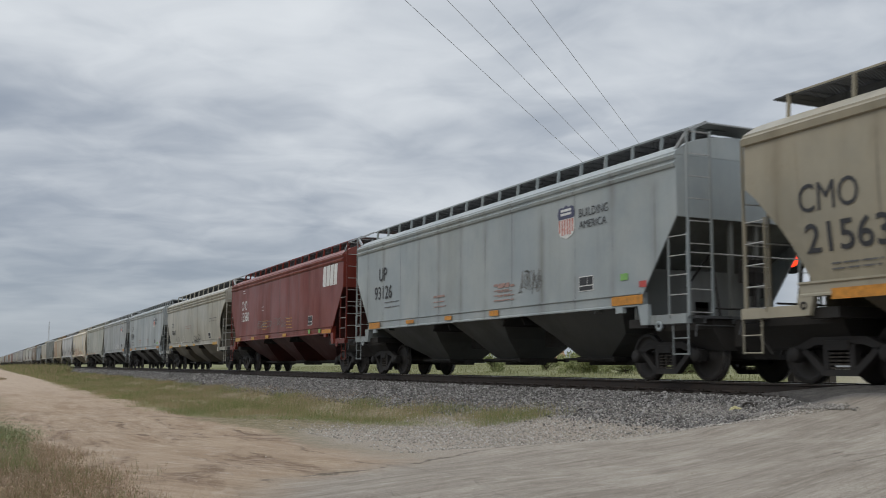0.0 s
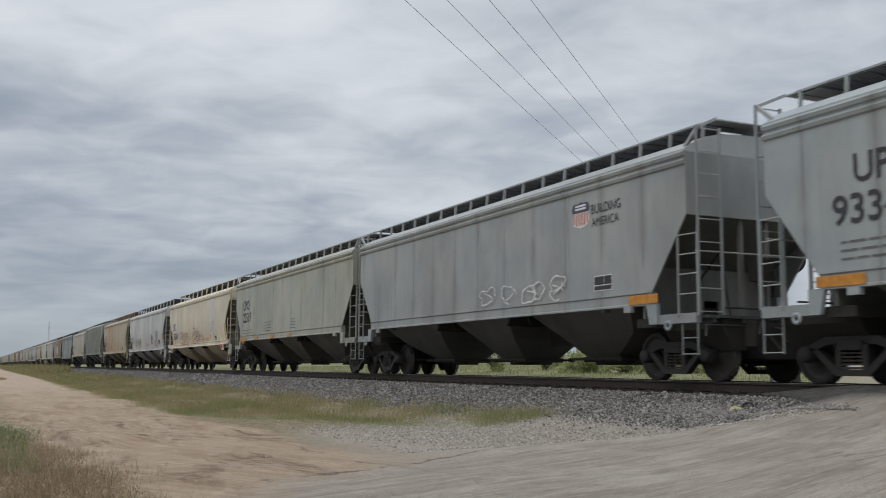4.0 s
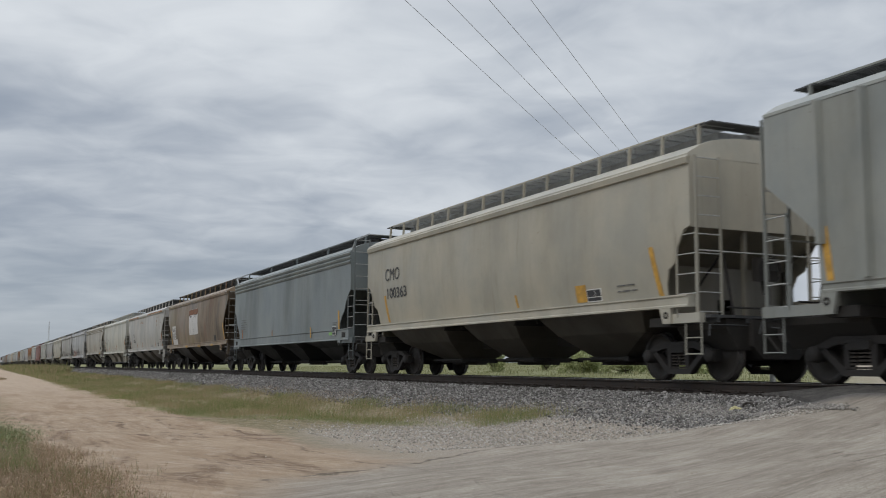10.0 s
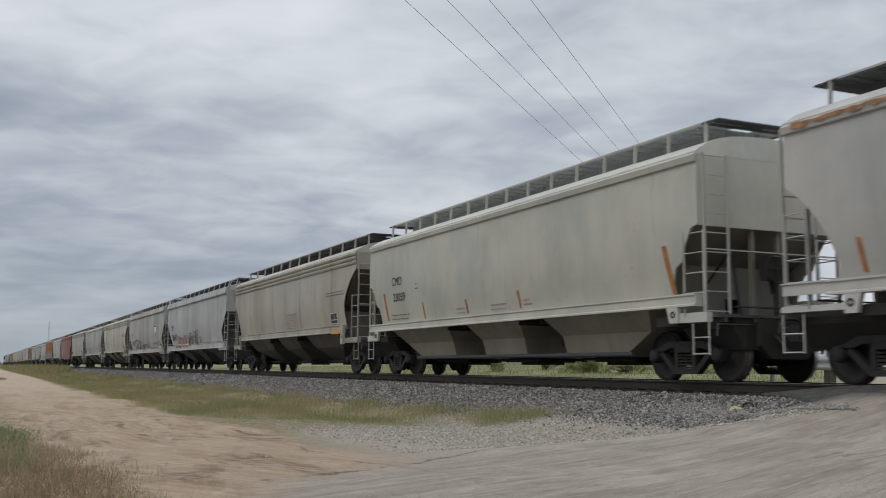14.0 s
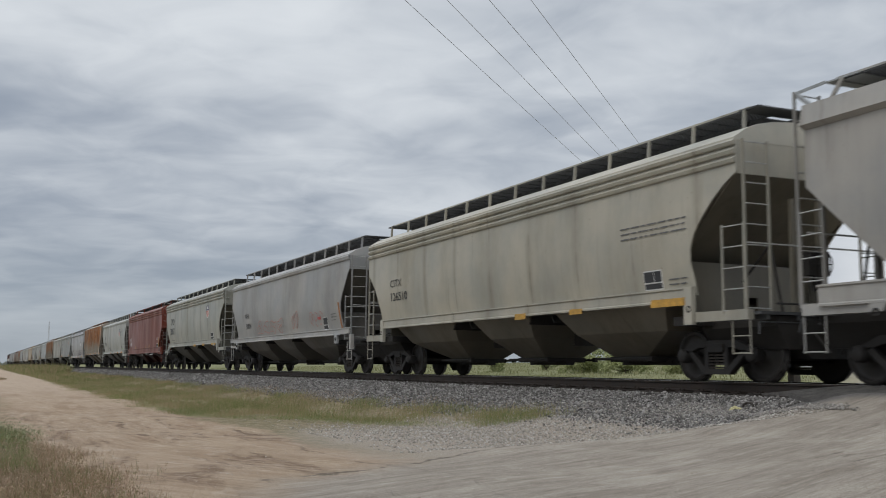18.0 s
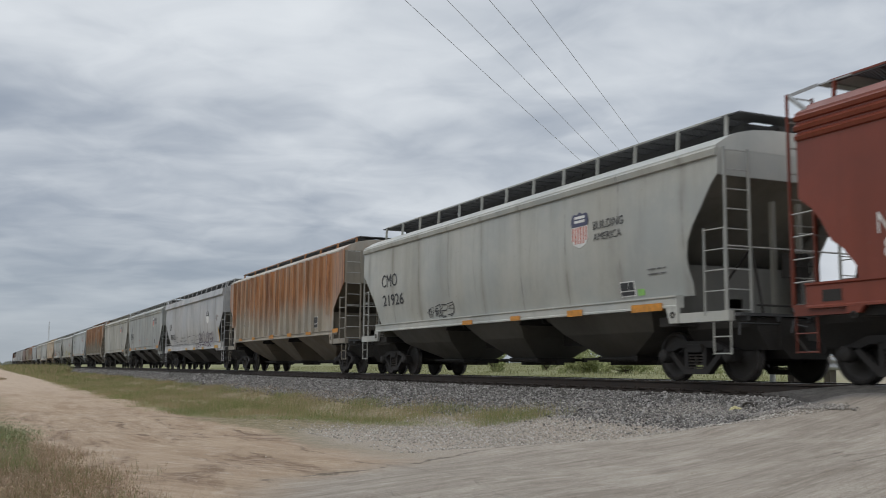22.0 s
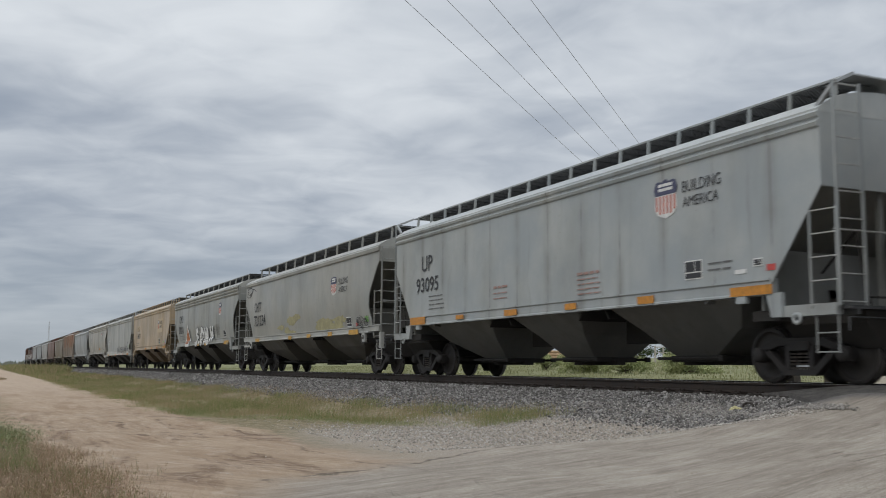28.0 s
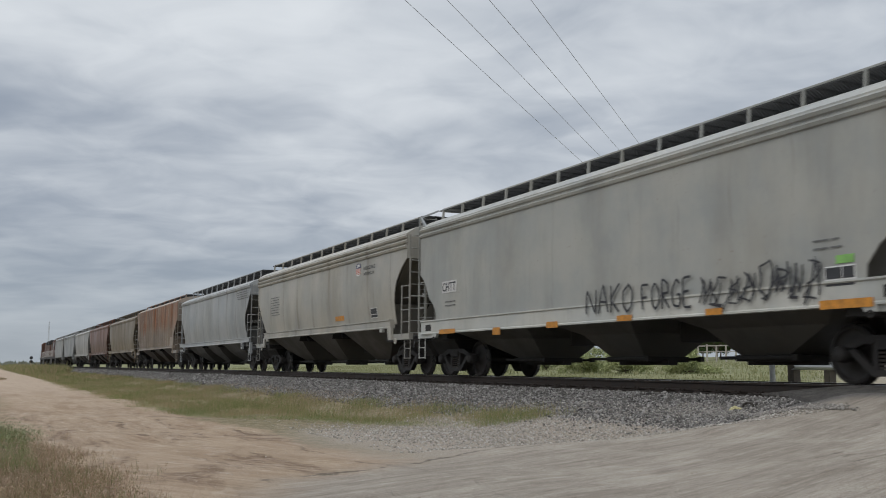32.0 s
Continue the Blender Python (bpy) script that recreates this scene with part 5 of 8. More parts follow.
def crossing_signal():
    g = float(ground_height(SIGX, SIGY))
    sig = thing("crossing_signal", "level crossing signal with one red lamp lit on a grey mast", "crossing signal")
    sig.matrix_basis = pose(SIGX, SIGY, g, 0, 0, 40)
    z = R + 2.74 - g
    part("mast", Shape().bar((0, 0, 0), (0, 0, z + 1.4), 0.065, 12), SIGM, sig)
    part("base_box", Shape().box(-0.16, 0.16, -0.16, 0.16, 0.0, 0.10).box(-0.09, 0.09, -0.09, 0.09, 0.10, 0.32), BLACKP, sig, "dark cast foot of the mast")
    part("lamp_arm", Shape().bar((-0.55, -0.05, z), (0.55, -0.05, z), 0.035, 8), SIGM, sig)
    for sx, glow in ((-1, 0), (1, 2.2)):
        x = sx * 0.52
        disc = part("background_disc", Shape().lathe([(0.0, -0.10), (0.31, -0.10), (0.31, -0.08), (0.0, -0.08)], (x, 0, z), 28), BLACKP, sig, "black round lamp background")
        part("lens", Shape().lathe([(0.0, -0.17), (0.08, -0.16), (0.15, -0.12), (0.15, -0.10)], (x, 0, z), 20), lamp_material("red_lens", (0.35, 0.02, 0.015), glow), disc, "lit red lens" if glow else "unlit red lens")
        part("hood", Shape().lathe([(0.165, -0.10), (0.17, -0.20)], (x, 0, z), 20), BLACKP, disc)
    part("bell", Shape().lathe([(0.0, -0.08), (0.12, -0.06), (0.15, 0.0), (0.15, 0.06)], (0, 0, z + 1.45), 14), SIGM, sig)
    for a in (38, -38):
        s = Shape().box(-0.62, 0.62, -0.012, 0.012, -0.11, 0.11)
        ob = part("crossbuck_board", s, WHITED, sig, "white crossbuck board")
        ob.matrix_basis = pose(0, -0.09 - 0.03 * (a < 0), z + 0.85, 0, a, 0)


crossing_signal()


def guardrail():
    a, b = Vector((-16.83, 16.3)), Vector((-18.0, 19.6))
    d = (b - a).normalized()
    nrm = Vector((d.y, -d.x))
    rail = thing("guardrail", "short galvanised guardrail on timber posts beside the road", "guardrail")
    prof = [(0.0, 0.0), (0.035, 0.02), (0.08, 0.055), (0.08, 0.09), (0.035, 0.13), (0.01, 0.155), (0.035, 0.18), (0.08, 0.22), (0.08, 0.255), (0.035, 0.29), (0.0, 0.31)]
    s = Shape()
    n = 10
    ln = (b - a).length
    v = []
    for i in range(n + 1):
        t = i / n
        flare = 0.25 * max(0, t - 0.85) / 0.15
        p = a + d * ln * t - nrm * flare
        for q, h in prof:
            v.append((p.x - nrm.x * -q, p.y - nrm.y * -q, R + 0.22 + h))
    m = len(prof)
    s.add(v, [(i * m + k, i * m + k + 1, (i + 1) * m + k + 1, (i + 1) * m + k) for i in range(n) for k in range(m - 1)], 0, True)
    ob = part("w_beam", s, GALV, rail, "galvanised corrugated beam")
    md = ob.modifiers.new("thickness", "SOLIDIFY")
    md.thickness = 0.012
    post = plain("grey_timber_post", (0.085, 0.072, 0.06), 0.85, 0, 0.35, 6, 0.4)
    for t in (0.10, 0.62):
        p = a + d * ln * t - nrm * 0.12
        g = float(ground_height(p.x, p.y))
        s = Shape().box(p.x - 0.09, p.x + 0.09, p.y - 0.1, p.y + 0.1, g - 0.25, R + 0.50)
        part("post", s, post, rail)


guardrail()


# ------------------------------------------------------------------ overhead wires and poles
def wires():
    pole_m = plain("weathered_pole_timber", (0.14, 0.115, 0.09), 0.9, 0, 0.3, 4, 0.4)
    H = EYE[2] + 7.7
    far = Vector((-121.0, 110.0))
    near = Vector((18.0, -29.0))
    d = (far - near).normalized()
    n = Vector((d.y, -d.x))
    # each wire's offset across the run, from the point where it passes overhead
    firsts = [(-2.42, 1.018), (-2.368, 1.118), (-2.318, 1.220), (-2.268, 1.32)]
    group = "four overhead wires"
    for k, (fx, fy) in enumerate(firsts):
        off = Vector((fx * 7.7, fy * 7.7))
        q = (off - near).dot(n)
        s = Shape()
        pts = []
        for i in range(41):
            t = i / 40
            p = near + (far - near) * t + n * q
            pts.append((p.x, p.y, H + 1.6 * ((t - 0.28) ** 2) - 0.12))
        for p0, p1 in zip(pts, pts[1:]):
            s.bar(p0, p1, 0.0065, 5)
        w = new("overhead_wire", s.mesh("overhead_wire", WIREM))
        tagged(w, "thin grey overhead power wire crossing above the track", "wire", group)
    for p in (far, near):
        g = float(ground_height(p.x, p.y))
        pole = thing("utility_pole", "weathered timber utility pole with a crossarm", "utility pole", "power line poles")
        pole.matrix_basis = pose(p.x, p.y, g, 0, 0, math.degrees(math.atan2(n.y, n.x)))
        top = (EYE[2] + 8.6) - g
        part("pole", Shape().bar((0, 0, -0.5), (0, 0, top + 0.5), 0.16, 10, 0, 0.11), pole_m, pole)
        part("crossarm", Shape().box(-1.9, 1.9, -0.06, 0.06, top - 0.1, top + 0.03), pole_m, pole)
        for k in range(4):
            q = -1.3 + 0.87 * k
            part("insulator", Shape().lathe([(0.0, 0), (0.03, 0), (0.05, 0.05), (0.03, 0.10)], (0, 0, 0), 8), GALV, pole).matrix_basis = pose(q, 0, top + 0.03, -90, 0, 0)


wires()


# ------------------------------------------------------------------ plants
def mesh_arrays(name, v, tri, mat):
    me = bpy.data.meshes.new(name)
    v, tri = np.asarray(v, np.float32), np.asarray(tri, np.int32)
    me.vertices.add(len(v))
    me.vertices.foreach_set("co", v.ravel())
    me.loops.add(tri.size)
    me.loops.foreach_set("vertex_index", tri.ravel())
    me.polygons.add(len(tri))
    me.polygons.foreach_set("loop_start", np.arange(0, tri.size, 3, dtype=np.int32))
    me.update(calc_edges=True)
    me.materials.append(mat)
    return me


def leaf_material(name, cols, rough=0.8):
    """Colour by leaf or blade."""
    m, nt, bs, oc = material(name)
    g = nt.nodes.new("ShaderNodeNewGeometry")
    cr = nt.nodes.new("ShaderNodeValToRGB")
    nt.links.new(g.outputs["Random Per Island"], cr.inputs[0])
    cr.color_ramp.elements[0].color, cr.color_ramp.elements[1].color = (*cols[0], 1), (*cols[-1], 1)
    for i, c in enumerate(cols[1:-1]):
        e = cr.color_ramp.elements.new((i + 1) / (len(cols) - 1))
        e.color = (*c, 1)
    big = noise_tex(nt, oc, 0.4, 4)
    nt.links.new(mixc(nt, ramp(nt, big, 0.42, 0.66, 0.0, 0.7), cr.outputs[0], cols[-1]), bs.inputs["Base Color"])
    bs.inputs["Roughness"].default_value = rough
    bs.inputs["Specular IOR Level"].default_value = 0.2
    return m


RNG = np.random.default_rng(11)


def blades(x, y, h, w, lean, rng=RNG):
    """Tapered two-segment grass blades rooted at x, y."""
    n = len(x)
    z = ground_height(x, y) - 0.01
    a, b = rng.uniform(0, 2 * np.pi, n), rng.uniform(0, 2 * np.pi, n)
    dx, dy = np.cos(a) * w / 2, np.sin(a) * w / 2
    lx, ly = np.cos(b) * lean * h, np.sin(b) * lean * h
    P = np.stack([np.stack([x - dx, y - dy, z], -1), np.stack([x + dx, y + dy, z], -1),
                  np.stack([x - 0.7 * dx + 0.35 * lx, y - 0.7 * dy + 0.35 * ly, z + 0.58 * h], -1), np.stack([x + 0.7 * dx + 0.35 * lx, y + 0.7 * dy + 0.35 * ly, z + 0.58 * h], -1),
                  np.stack([x + lx, y + ly, z + h], -1)], 1)
    T = np.array([[0, 1, 3], [0, 3, 2], [2, 3, 4]])[None] + 5 * np.arange(n)[:, None, None]
    return P.reshape(-1, 3), T.reshape(-1, 3)


def clumped(n, x0, x1, y0, y1, power=1.0, rng=RNG):
    """Random spots, thicker in tufts, denser towards x1."""
    m = int(n * 2.2)
    x = x1 - (x1 - x0) * rng.uniform(0, 1, m) ** power
    y = rng.uniform(y0, y1, m)
    f = np.sin(1.9 * x + 1.3 * np.sin(2.3 * y)) + np.sin(3.1 * y + 0.7 * np.sin(1.1 * x)) + np.sin(0.53 * x + 0.4 * y) + rng.normal(0, 1.5, m)
    keep = f > np.quantile(f, 1 - n / m)
    return x[keep], y[keep]


def grass():
    green = leaf_material("verge_grass", [(0.120, 0.170, 0.050), (0.195, 0.235, 0.080), (0.285, 0.265, 0.130), (0.40, 0.30, 0.19)])
    dry = leaf_material("dry_weeds", [(0.14, 0.175, 0.07), (0.24, 0.21, 0.11), (0.30, 0.20, 0.13), (0.44, 0.32, 0.23)])
    lush = leaf_material("green_weeds", [(0.13, 0.18, 0.06), (0.19, 0.24, 0.09), (0.26, 0.28, 0.13), (0.30, 0.29, 0.16)])
    fieldm = leaf_material("field_grass", [(0.19, 0.205, 0.095), (0.26, 0.27, 0.135), (0.33, 0.32, 0.185)])
    jobs = [
        ("green_weeds", lush, "soft green weeds behind the dry grass", [(15000, -18.0, -10.6, -1.8, 0.60, 1.0, 0.115, 0.006)]),
        # verge between the lane and the ballast
        ("verge_grass", green, "uneven green and straw verge grass beside the ballast", [(170000, -70, -14.6, 3.4, 9.7, 1.35, 0.10, 0.0055), (9000, -60, -14.6, 3.6, 9.5, 1.2, 0.19, 0.0035), (40000, -240, -66, 4.2, 9.4, 1.7, 0.13, 0.03), (20000, -190, -118, 8.0, 11.0, 1.0, 0.34, 0.025), (30000, -420, -120, 6.0, 11.2, 1.0, 0.48, 0.05)]),
        ("dry_weeds", dry, "dry reddish weeds and grass at the lane's edge", [(70000, -17.0, -6.6, -2.2, 2.3, 1.2, 0.075, 0.0045), (1500, -13.5, -6.8, -1.8, 1.5, 1.0, 0.17, 0.004), (9000, -60, -16, -3.5, 0.2, 1.4, 0.15, 0.012), (1800, -84, -74, 1.0, 2.1, 1.0, 0.09, 0.02)]),
        ("field_grass", fieldm, "rough green field grass behind the track", [(34000, -75, -13, 16.2, 26, 1.0, 0.085, 0.014), (30000, -130, -16, 26, 76, 1.0, 0.12, 0.05)]),
    ]
    for name, mat, label, lots in jobs:
        vs, ts, o = [], [], 0
        for n, x0, x1, y0, y1, pw, h, w in lots:
            x, y = clumped(n, x0, x1, y0, y1, pw)
            if name == "verge_grass":
                # a ragged strip that narrows towards the crossing and ends in a loose tuft
                low = np.interp(x, [-240, -70, -30, -24, -20.4, -19.4, -18.1, -17.2, -16.7, -14.6], [5.2, 4.1, 3.9, 4.15, 4.5, 5.5, 6.2, 6.9, 7.9, 8.5])
                top = np.interp(x, [-240, -150, -118, -60, -35, -25, -18.7, -17.2, -16.2, -14.9], [11.1, 11.0, 9.3, 8.9, 8.7, 8.4, 8.9, 8.6, 9.4, 9.5])
                low = low + 0.30 * np.sin(1.7 * x) + 0.18 * np.sin(4.3 * x + 1) + RNG.normal(0, 0.16, len(x))
                top = top + 0.22 * np.sin(1.1 * x + 2) + RNG.normal(0, 0.22, len(x))
                thin = np.interp(x, [-19.0, -17.4, -17.0, -16.3, -15.2, -14.6], [1.0, 0.55, 0.25, 0.8, 0.8, 0.0])
                keep = (y > low) & (y < top) & (RNG.uniform(0, 1, len(x)) < thin)
                x, y = x[keep], y[keep]
            if name in ("dry_weeds", "green_weeds"):
                keep = y < np.interp(x, [-60, -20, -16.7, -14.5, -13, -10.5, -9, -8.1, -6.6], [-0.3, -0.1, 0.35, 0.7, 0.9, 1.05, 1.15, 1.2, 0.9]) + 0.22 * np.sin(2.3 * x) + RNG.normal(0, 0.22, len(x))
                keep |= (x < -70) & (y < 1.9 - 0.1 * abs(x + 79))
                x, y = x[keep], y[keep]
            if name == "field_grass":
                keep = (x < -13.5 - 0.32 * (y - 15)) & (y < -1.03 * x)
                x, y = x[keep], y[keep]
            hh = h * RNG.lognormal(0, 0.35, len(x))
            v, t = blades(x, y, hh, w * RNG.uniform(0.7, 1.4, len(x)), RNG.uniform(0.1, 0.95 if name == "dry_weeds" else 0.6, len(x)))
            vs.append(v), ts.append(t + o)
            o += len(v)
        ob = new(name, mesh_arrays(name, np.concatenate(vs), np.concatenate(ts), mat))
        tagged(ob, label, "grass", kind="stuff")


grass()


def leaf_cloud(name, label, mat, clumps, each, spread, height, size, seed):
    """Many small leaves or seed husks round loose stems, rooted at the clumps."""
    rng = np.random.default_rng(seed)
    cx, cy = clumps
    n = len(cx) * each
    k = np.repeat(np.arange(len(cx)), each)
    hh = height * rng.lognormal(0, 0.3, len(cx))
    z = hh[k] * rng.uniform(0.25, 1.0, n) ** 0.7
    lean = rng.normal(0, 0.22, (len(cx), 2))
    x = cx[k] + lean[k, 0] * z + rng.normal(0, spread, n)
    y = cy[k] + lean[k, 1] * z + rng.normal(0, spread, n)
    c = np.stack([x, y, ground_height(x, y) + z], -1)
    u, w = rng.normal(0, 1, (n, 3)), rng.normal(0, 1, (n, 3))
    u /= np.linalg.norm(u, axis=1)[:, None]
    w /= np.linalg.norm(w, axis=1)[:, None]
    sz = size * rng.uniform(0.6, 1.5, (n, 1))
    P = np.stack([c - u * sz, c + w * sz * 0.45, c + u * sz, c - w * sz * 0.45], 1).reshape(-1, 3)
    T = (np.array([[0, 1, 2], [0, 2, 3]])[None] + 4 * np.arange(n)[:, None, None]).reshape(-1, 3)
    tagged(new(name, mesh_arrays(name, P, T, mat)), label, "weeds", kind="stuff")


def weed_clumps():
    rng = np.random.default_rng(21)
    husk = leaf_material("weed_husks", [(0.19, 0.17, 0.075), (0.27, 0.20, 0.105), (0.38, 0.26, 0.185), (0.48, 0.37, 0.29)])
    leafy = leaf_material("weed_leaves", [(0.11, 0.15, 0.075), (0.19, 0.235, 0.12), (0.28, 0.30, 0.17)])
    x, y = rng.uniform(-14.5, -7.4, 2600), rng.uniform(-1.6, 2.4, 2600)
    keep = y < np.interp(x, [-14.5, -12.5, -10.5, -9, -8.1, -7.4], [0.6, 0.85, 1.0, 1.15, 1.25, 1.0]) + rng.normal(0, 0.22, len(x))
    leaf_cloud("seeding_weeds", "reddish-brown seeding weeds at the lane's edge", husk, (x[keep], y[keep]), 22, 0.022, 0.16, 0.0075, 5)
    x, y = rng.uniform(-19.0, -11.4, 520), rng.uniform(-1.6, 0.9, 520)
    keep = y < np.interp(x, [-19.0, -16.0, -13.5, -11.4], [0.25, 0.55, 0.50, -0.2]) + rng.normal(0, 0.15, len(x))
    leaf_cloud("leafy_weeds", "blue-green leafy weeds behind the dry grass", leafy, (x[keep], y[keep]), 90, 0.085, 0.125, 0.011, 6)
    x = rng.uniform(-26.0, -14.8, 420)
    y = np.interp(x, [-26, -24, -20.4, -19.4, -18.1, -17.2, -14.8], [4.0, 4.15, 4.5, 5.5, 6.2, 6.9, 8.4]) + rng.normal(-0.05, 0.22, len(x))
    leaf_cloud("edge_weeds", "small pale-green weeds along the verge's edge", leaf_material("edge_weed_leaves", [(0.16, 0.20, 0.08), (0.26, 0.29, 0.14), (0.36, 0.34, 0.20)]), (x, y), 30, 0.05, 0.07, 0.010, 7)
    x, y = rng.uniform(-40.0, -15.0, 3200), rng.uniform(6.2, 9.3, 3200)
    keep = (y > np.interp(x, [-40, -24, -18.1, -17.0, -15], [6.4, 6.4, 7.4, 8.1, 8.7])) & (np.sin(0.9 * x) + np.sin(2.3 * x + y) + rng.normal(0, 0.7, len(x)) > 0.1)
    leaf_cloud("verge_husks", "straw-brown seed heads over the verge grass", husk, (x[keep], y[keep]), 10, 0.035, 0.17, 0.009, 8)


weed_clumps()


BARK = plain("grey_brown_bark", (0.10, 0.08, 0.06), 0.9, 0, 0.35, 6, 0.5)
LEAF_DARK = leaf_material("dark_tree_leaves", [(0.030, 0.050, 0.018), (0.055, 0.085, 0.028), (0.085, 0.11, 0.040)])
LEAF_LIGHT = leaf_material("light_shrub_leaves", [(0.20, 0.235, 0.10), (0.31, 0.345, 0.16), (0.42, 0.44, 0.23)])


def tree(x, y, h, w, seed, leaf, label, name="tree", leaves=5000, size=0.12):
    """Tapered trunk, limbs, and a crown of leaf clumps with gaps."""
    rng = np.random.default_rng(seed)
    g = float(ground_height(x, y))
    t = thing(name, label, "tree" if name == "tree" else "shrub", "trees beyond the field" if name == "tree" else "shrubs in the field")
    t.matrix_basis = pose(x, y, g)
    s = Shape()
    th = h * (0.35 if name == "tree" else 0.12)
    s.bar((0, 0, -0.2), (0.05 * h, 0, th), 0.04 * h, 8, 0, 0.026 * h)
    tips = []
    for i in range(7):
        a = 2 * math.pi * i / 7 + rng.uniform(-0.4, 0.4)
        q = (math.cos(a) * w * rng.uniform(0.15, 0.38), math.sin(a) * w * rng.uniform(0.15, 0.38), h * (rng.uniform(0.45, 0.85) if name == "tree" else rng.uniform(0.12, 0.70)))
        s.bar((0.05 * h, 0, th * rng.uniform(0.7, 1.0)), q, 0.02 * h, 5, 0, 0.006 * h)
        tips.append(q)
    part("trunk", s, BARK, t)
    cl = []
    for q in tips + [(0, 0, 0.8 * h)]:
        for _ in range(4):
            cl.append((q[0] + rng.normal(0, 0.13 * w), q[1] + rng.normal(0, 0.13 * w), min(h * 0.93, max((0.18 if name == "tree" else 0.05) * h, q[2] + rng.normal(0, 0.10 * h))), rng.uniform(0.09, 0.17) * w))
    cl = np.array(cl)
    idx = rng.integers(0, len(cl), leaves)
    d = rng.normal(0, 1, (leaves, 3))
    d /= np.linalg.norm(d, axis=1)[:, None]
    c = cl[idx, :3] + d * cl[idx, 3:] * rng.uniform(0.55, 1.05, (leaves, 1)) * np.array([1, 1, 0.75])
    u, v2 = rng.normal(0, 1, (leaves, 3)), rng.normal(0, 1, (leaves, 3))
    u /= np.linalg.norm(u, axis=1)[:, None]
    v2 /= np.linalg.norm(v2, axis=1)[:, None]
    sz = size * rng.uniform(0.6, 1.4, (leaves, 1))
    P = np.stack([c - u * sz, c + v2 * sz * 0.6, c + u * sz, c - v2 * sz * 0.6], 1).reshape(-1, 3)
    T = (np.array([[0, 1, 2], [0, 2, 3]])[None] + 4 * np.arange(leaves)[:, None, None]).reshape(-1, 3)
    part("crown", mesh_arrays("crown", P, T, leaf), None, t)


NEAR_ROW = ((-109, 92, 4.6, 5.5), (-104.5, 95, 5.0, 6.0), (-100.5, 91, 3.6, 4.5), (-96.0, 90, 2.6, 3.5), (-114.0, 97, 3.0, 4.0), (-99.0, 106, 2.0, 3.2), (-96.5, 107, 2.4, 3.6), (-94.0, 104, 2.9, 4.0), (-92.0, 105, 2.5, 4.2), (-89.0, 104, 2.2, 3.8), (-87.0, 105, 2.9, 4.4), (-84.0, 106, 2.5, 5.0), (-80.0, 105, 2.8, 5.0))
BACK_ROW = ((-113.5, 120, 3.6, 6.0), (-107.0, 122, 3.2, 6.0), (-118, 126, 2.8, 5.0), (-126, 122, 3.6, 6.0), (-134, 124, 4.0, 6.5), (-143, 123, 3.7, 6.5), (-152, 125, 4.2, 7.0), (-162, 126, 3.8, 7.0), (-173, 126, 4.0, 7.5), (-120, 124, 3.6, 6.0))
for _i, (_x, _y, _h, _w) in enumerate(NEAR_ROW + BACK_ROW):
    tree(_x, _y, _h, _w, 20 + _i, LEAF_DARK, "dark green bushy tree at the far edge of the field")
for _i, (_x, _y, _h, _w) in enumerate(((-46.2, 30, 1.3, 3.0), (-43.4, 30.6, 1.25, 2.8), (-56.8, 30, 1.5, 1.9), (-60.5, 36, 1.1, 2.2), (-50.5, 40, 1.4, 2.6), (-39.6, 31.5, 1.0, 2.4), (-64.5, 41, 1.3, 2.6))):
    tree(_x, _y, _h, _w, 50 + _i, LEAF_LIGHT, "low light-green shrub in the field", "shrub", 6500, 0.055)


def far_woods():
    """Low far tree line along the horizon."""
    rng = np.random.default_rng(3)
    P, T, o = [], [], 0
    for k in range(5200):
        a = rng.uniform(-0.15, 1.25)
        r = rng.uniform(650, 1000)
        x, y = -r * math.cos(a), r * math.sin(a)
        env = 0.5 + 0.5 * math.sin(23 * a) * math.sin(57 * a + 1)
        h = rng.uniform(0.3, 1.0) * (1.2 + (3.0 if a > 0.12 else 2.2) * env)
        z = float(ground_height(x, y)) if y > 15 else 0.0
        s = rng.uniform(0.8, 2.2)
        b = rng.uniform(0, 6.28)
        ux, uy = math.cos(b) * s, math.sin(b) * s
        P += [(x - ux, y - uy, z + h * 0.6), (x + ux, y + uy, z + h * 0.5), (x + 0.4 * uy, y, z + h + s * 0.5), (x, y + 0.3 * ux, z - 0.3)]
        T += [(o, o + 1, o + 2), (o, o + 3, o + 1)]
        o += 4
    ob = new("far_woods", mesh_arrays("far_woods", P, T, leaf_material("far_leaves", [(0.15, 0.165, 0.14), (0.23, 0.24, 0.205)])))
    tagged(ob, "low hazy tree line on the horizon", "woods", kind="stuff")


far_woods()


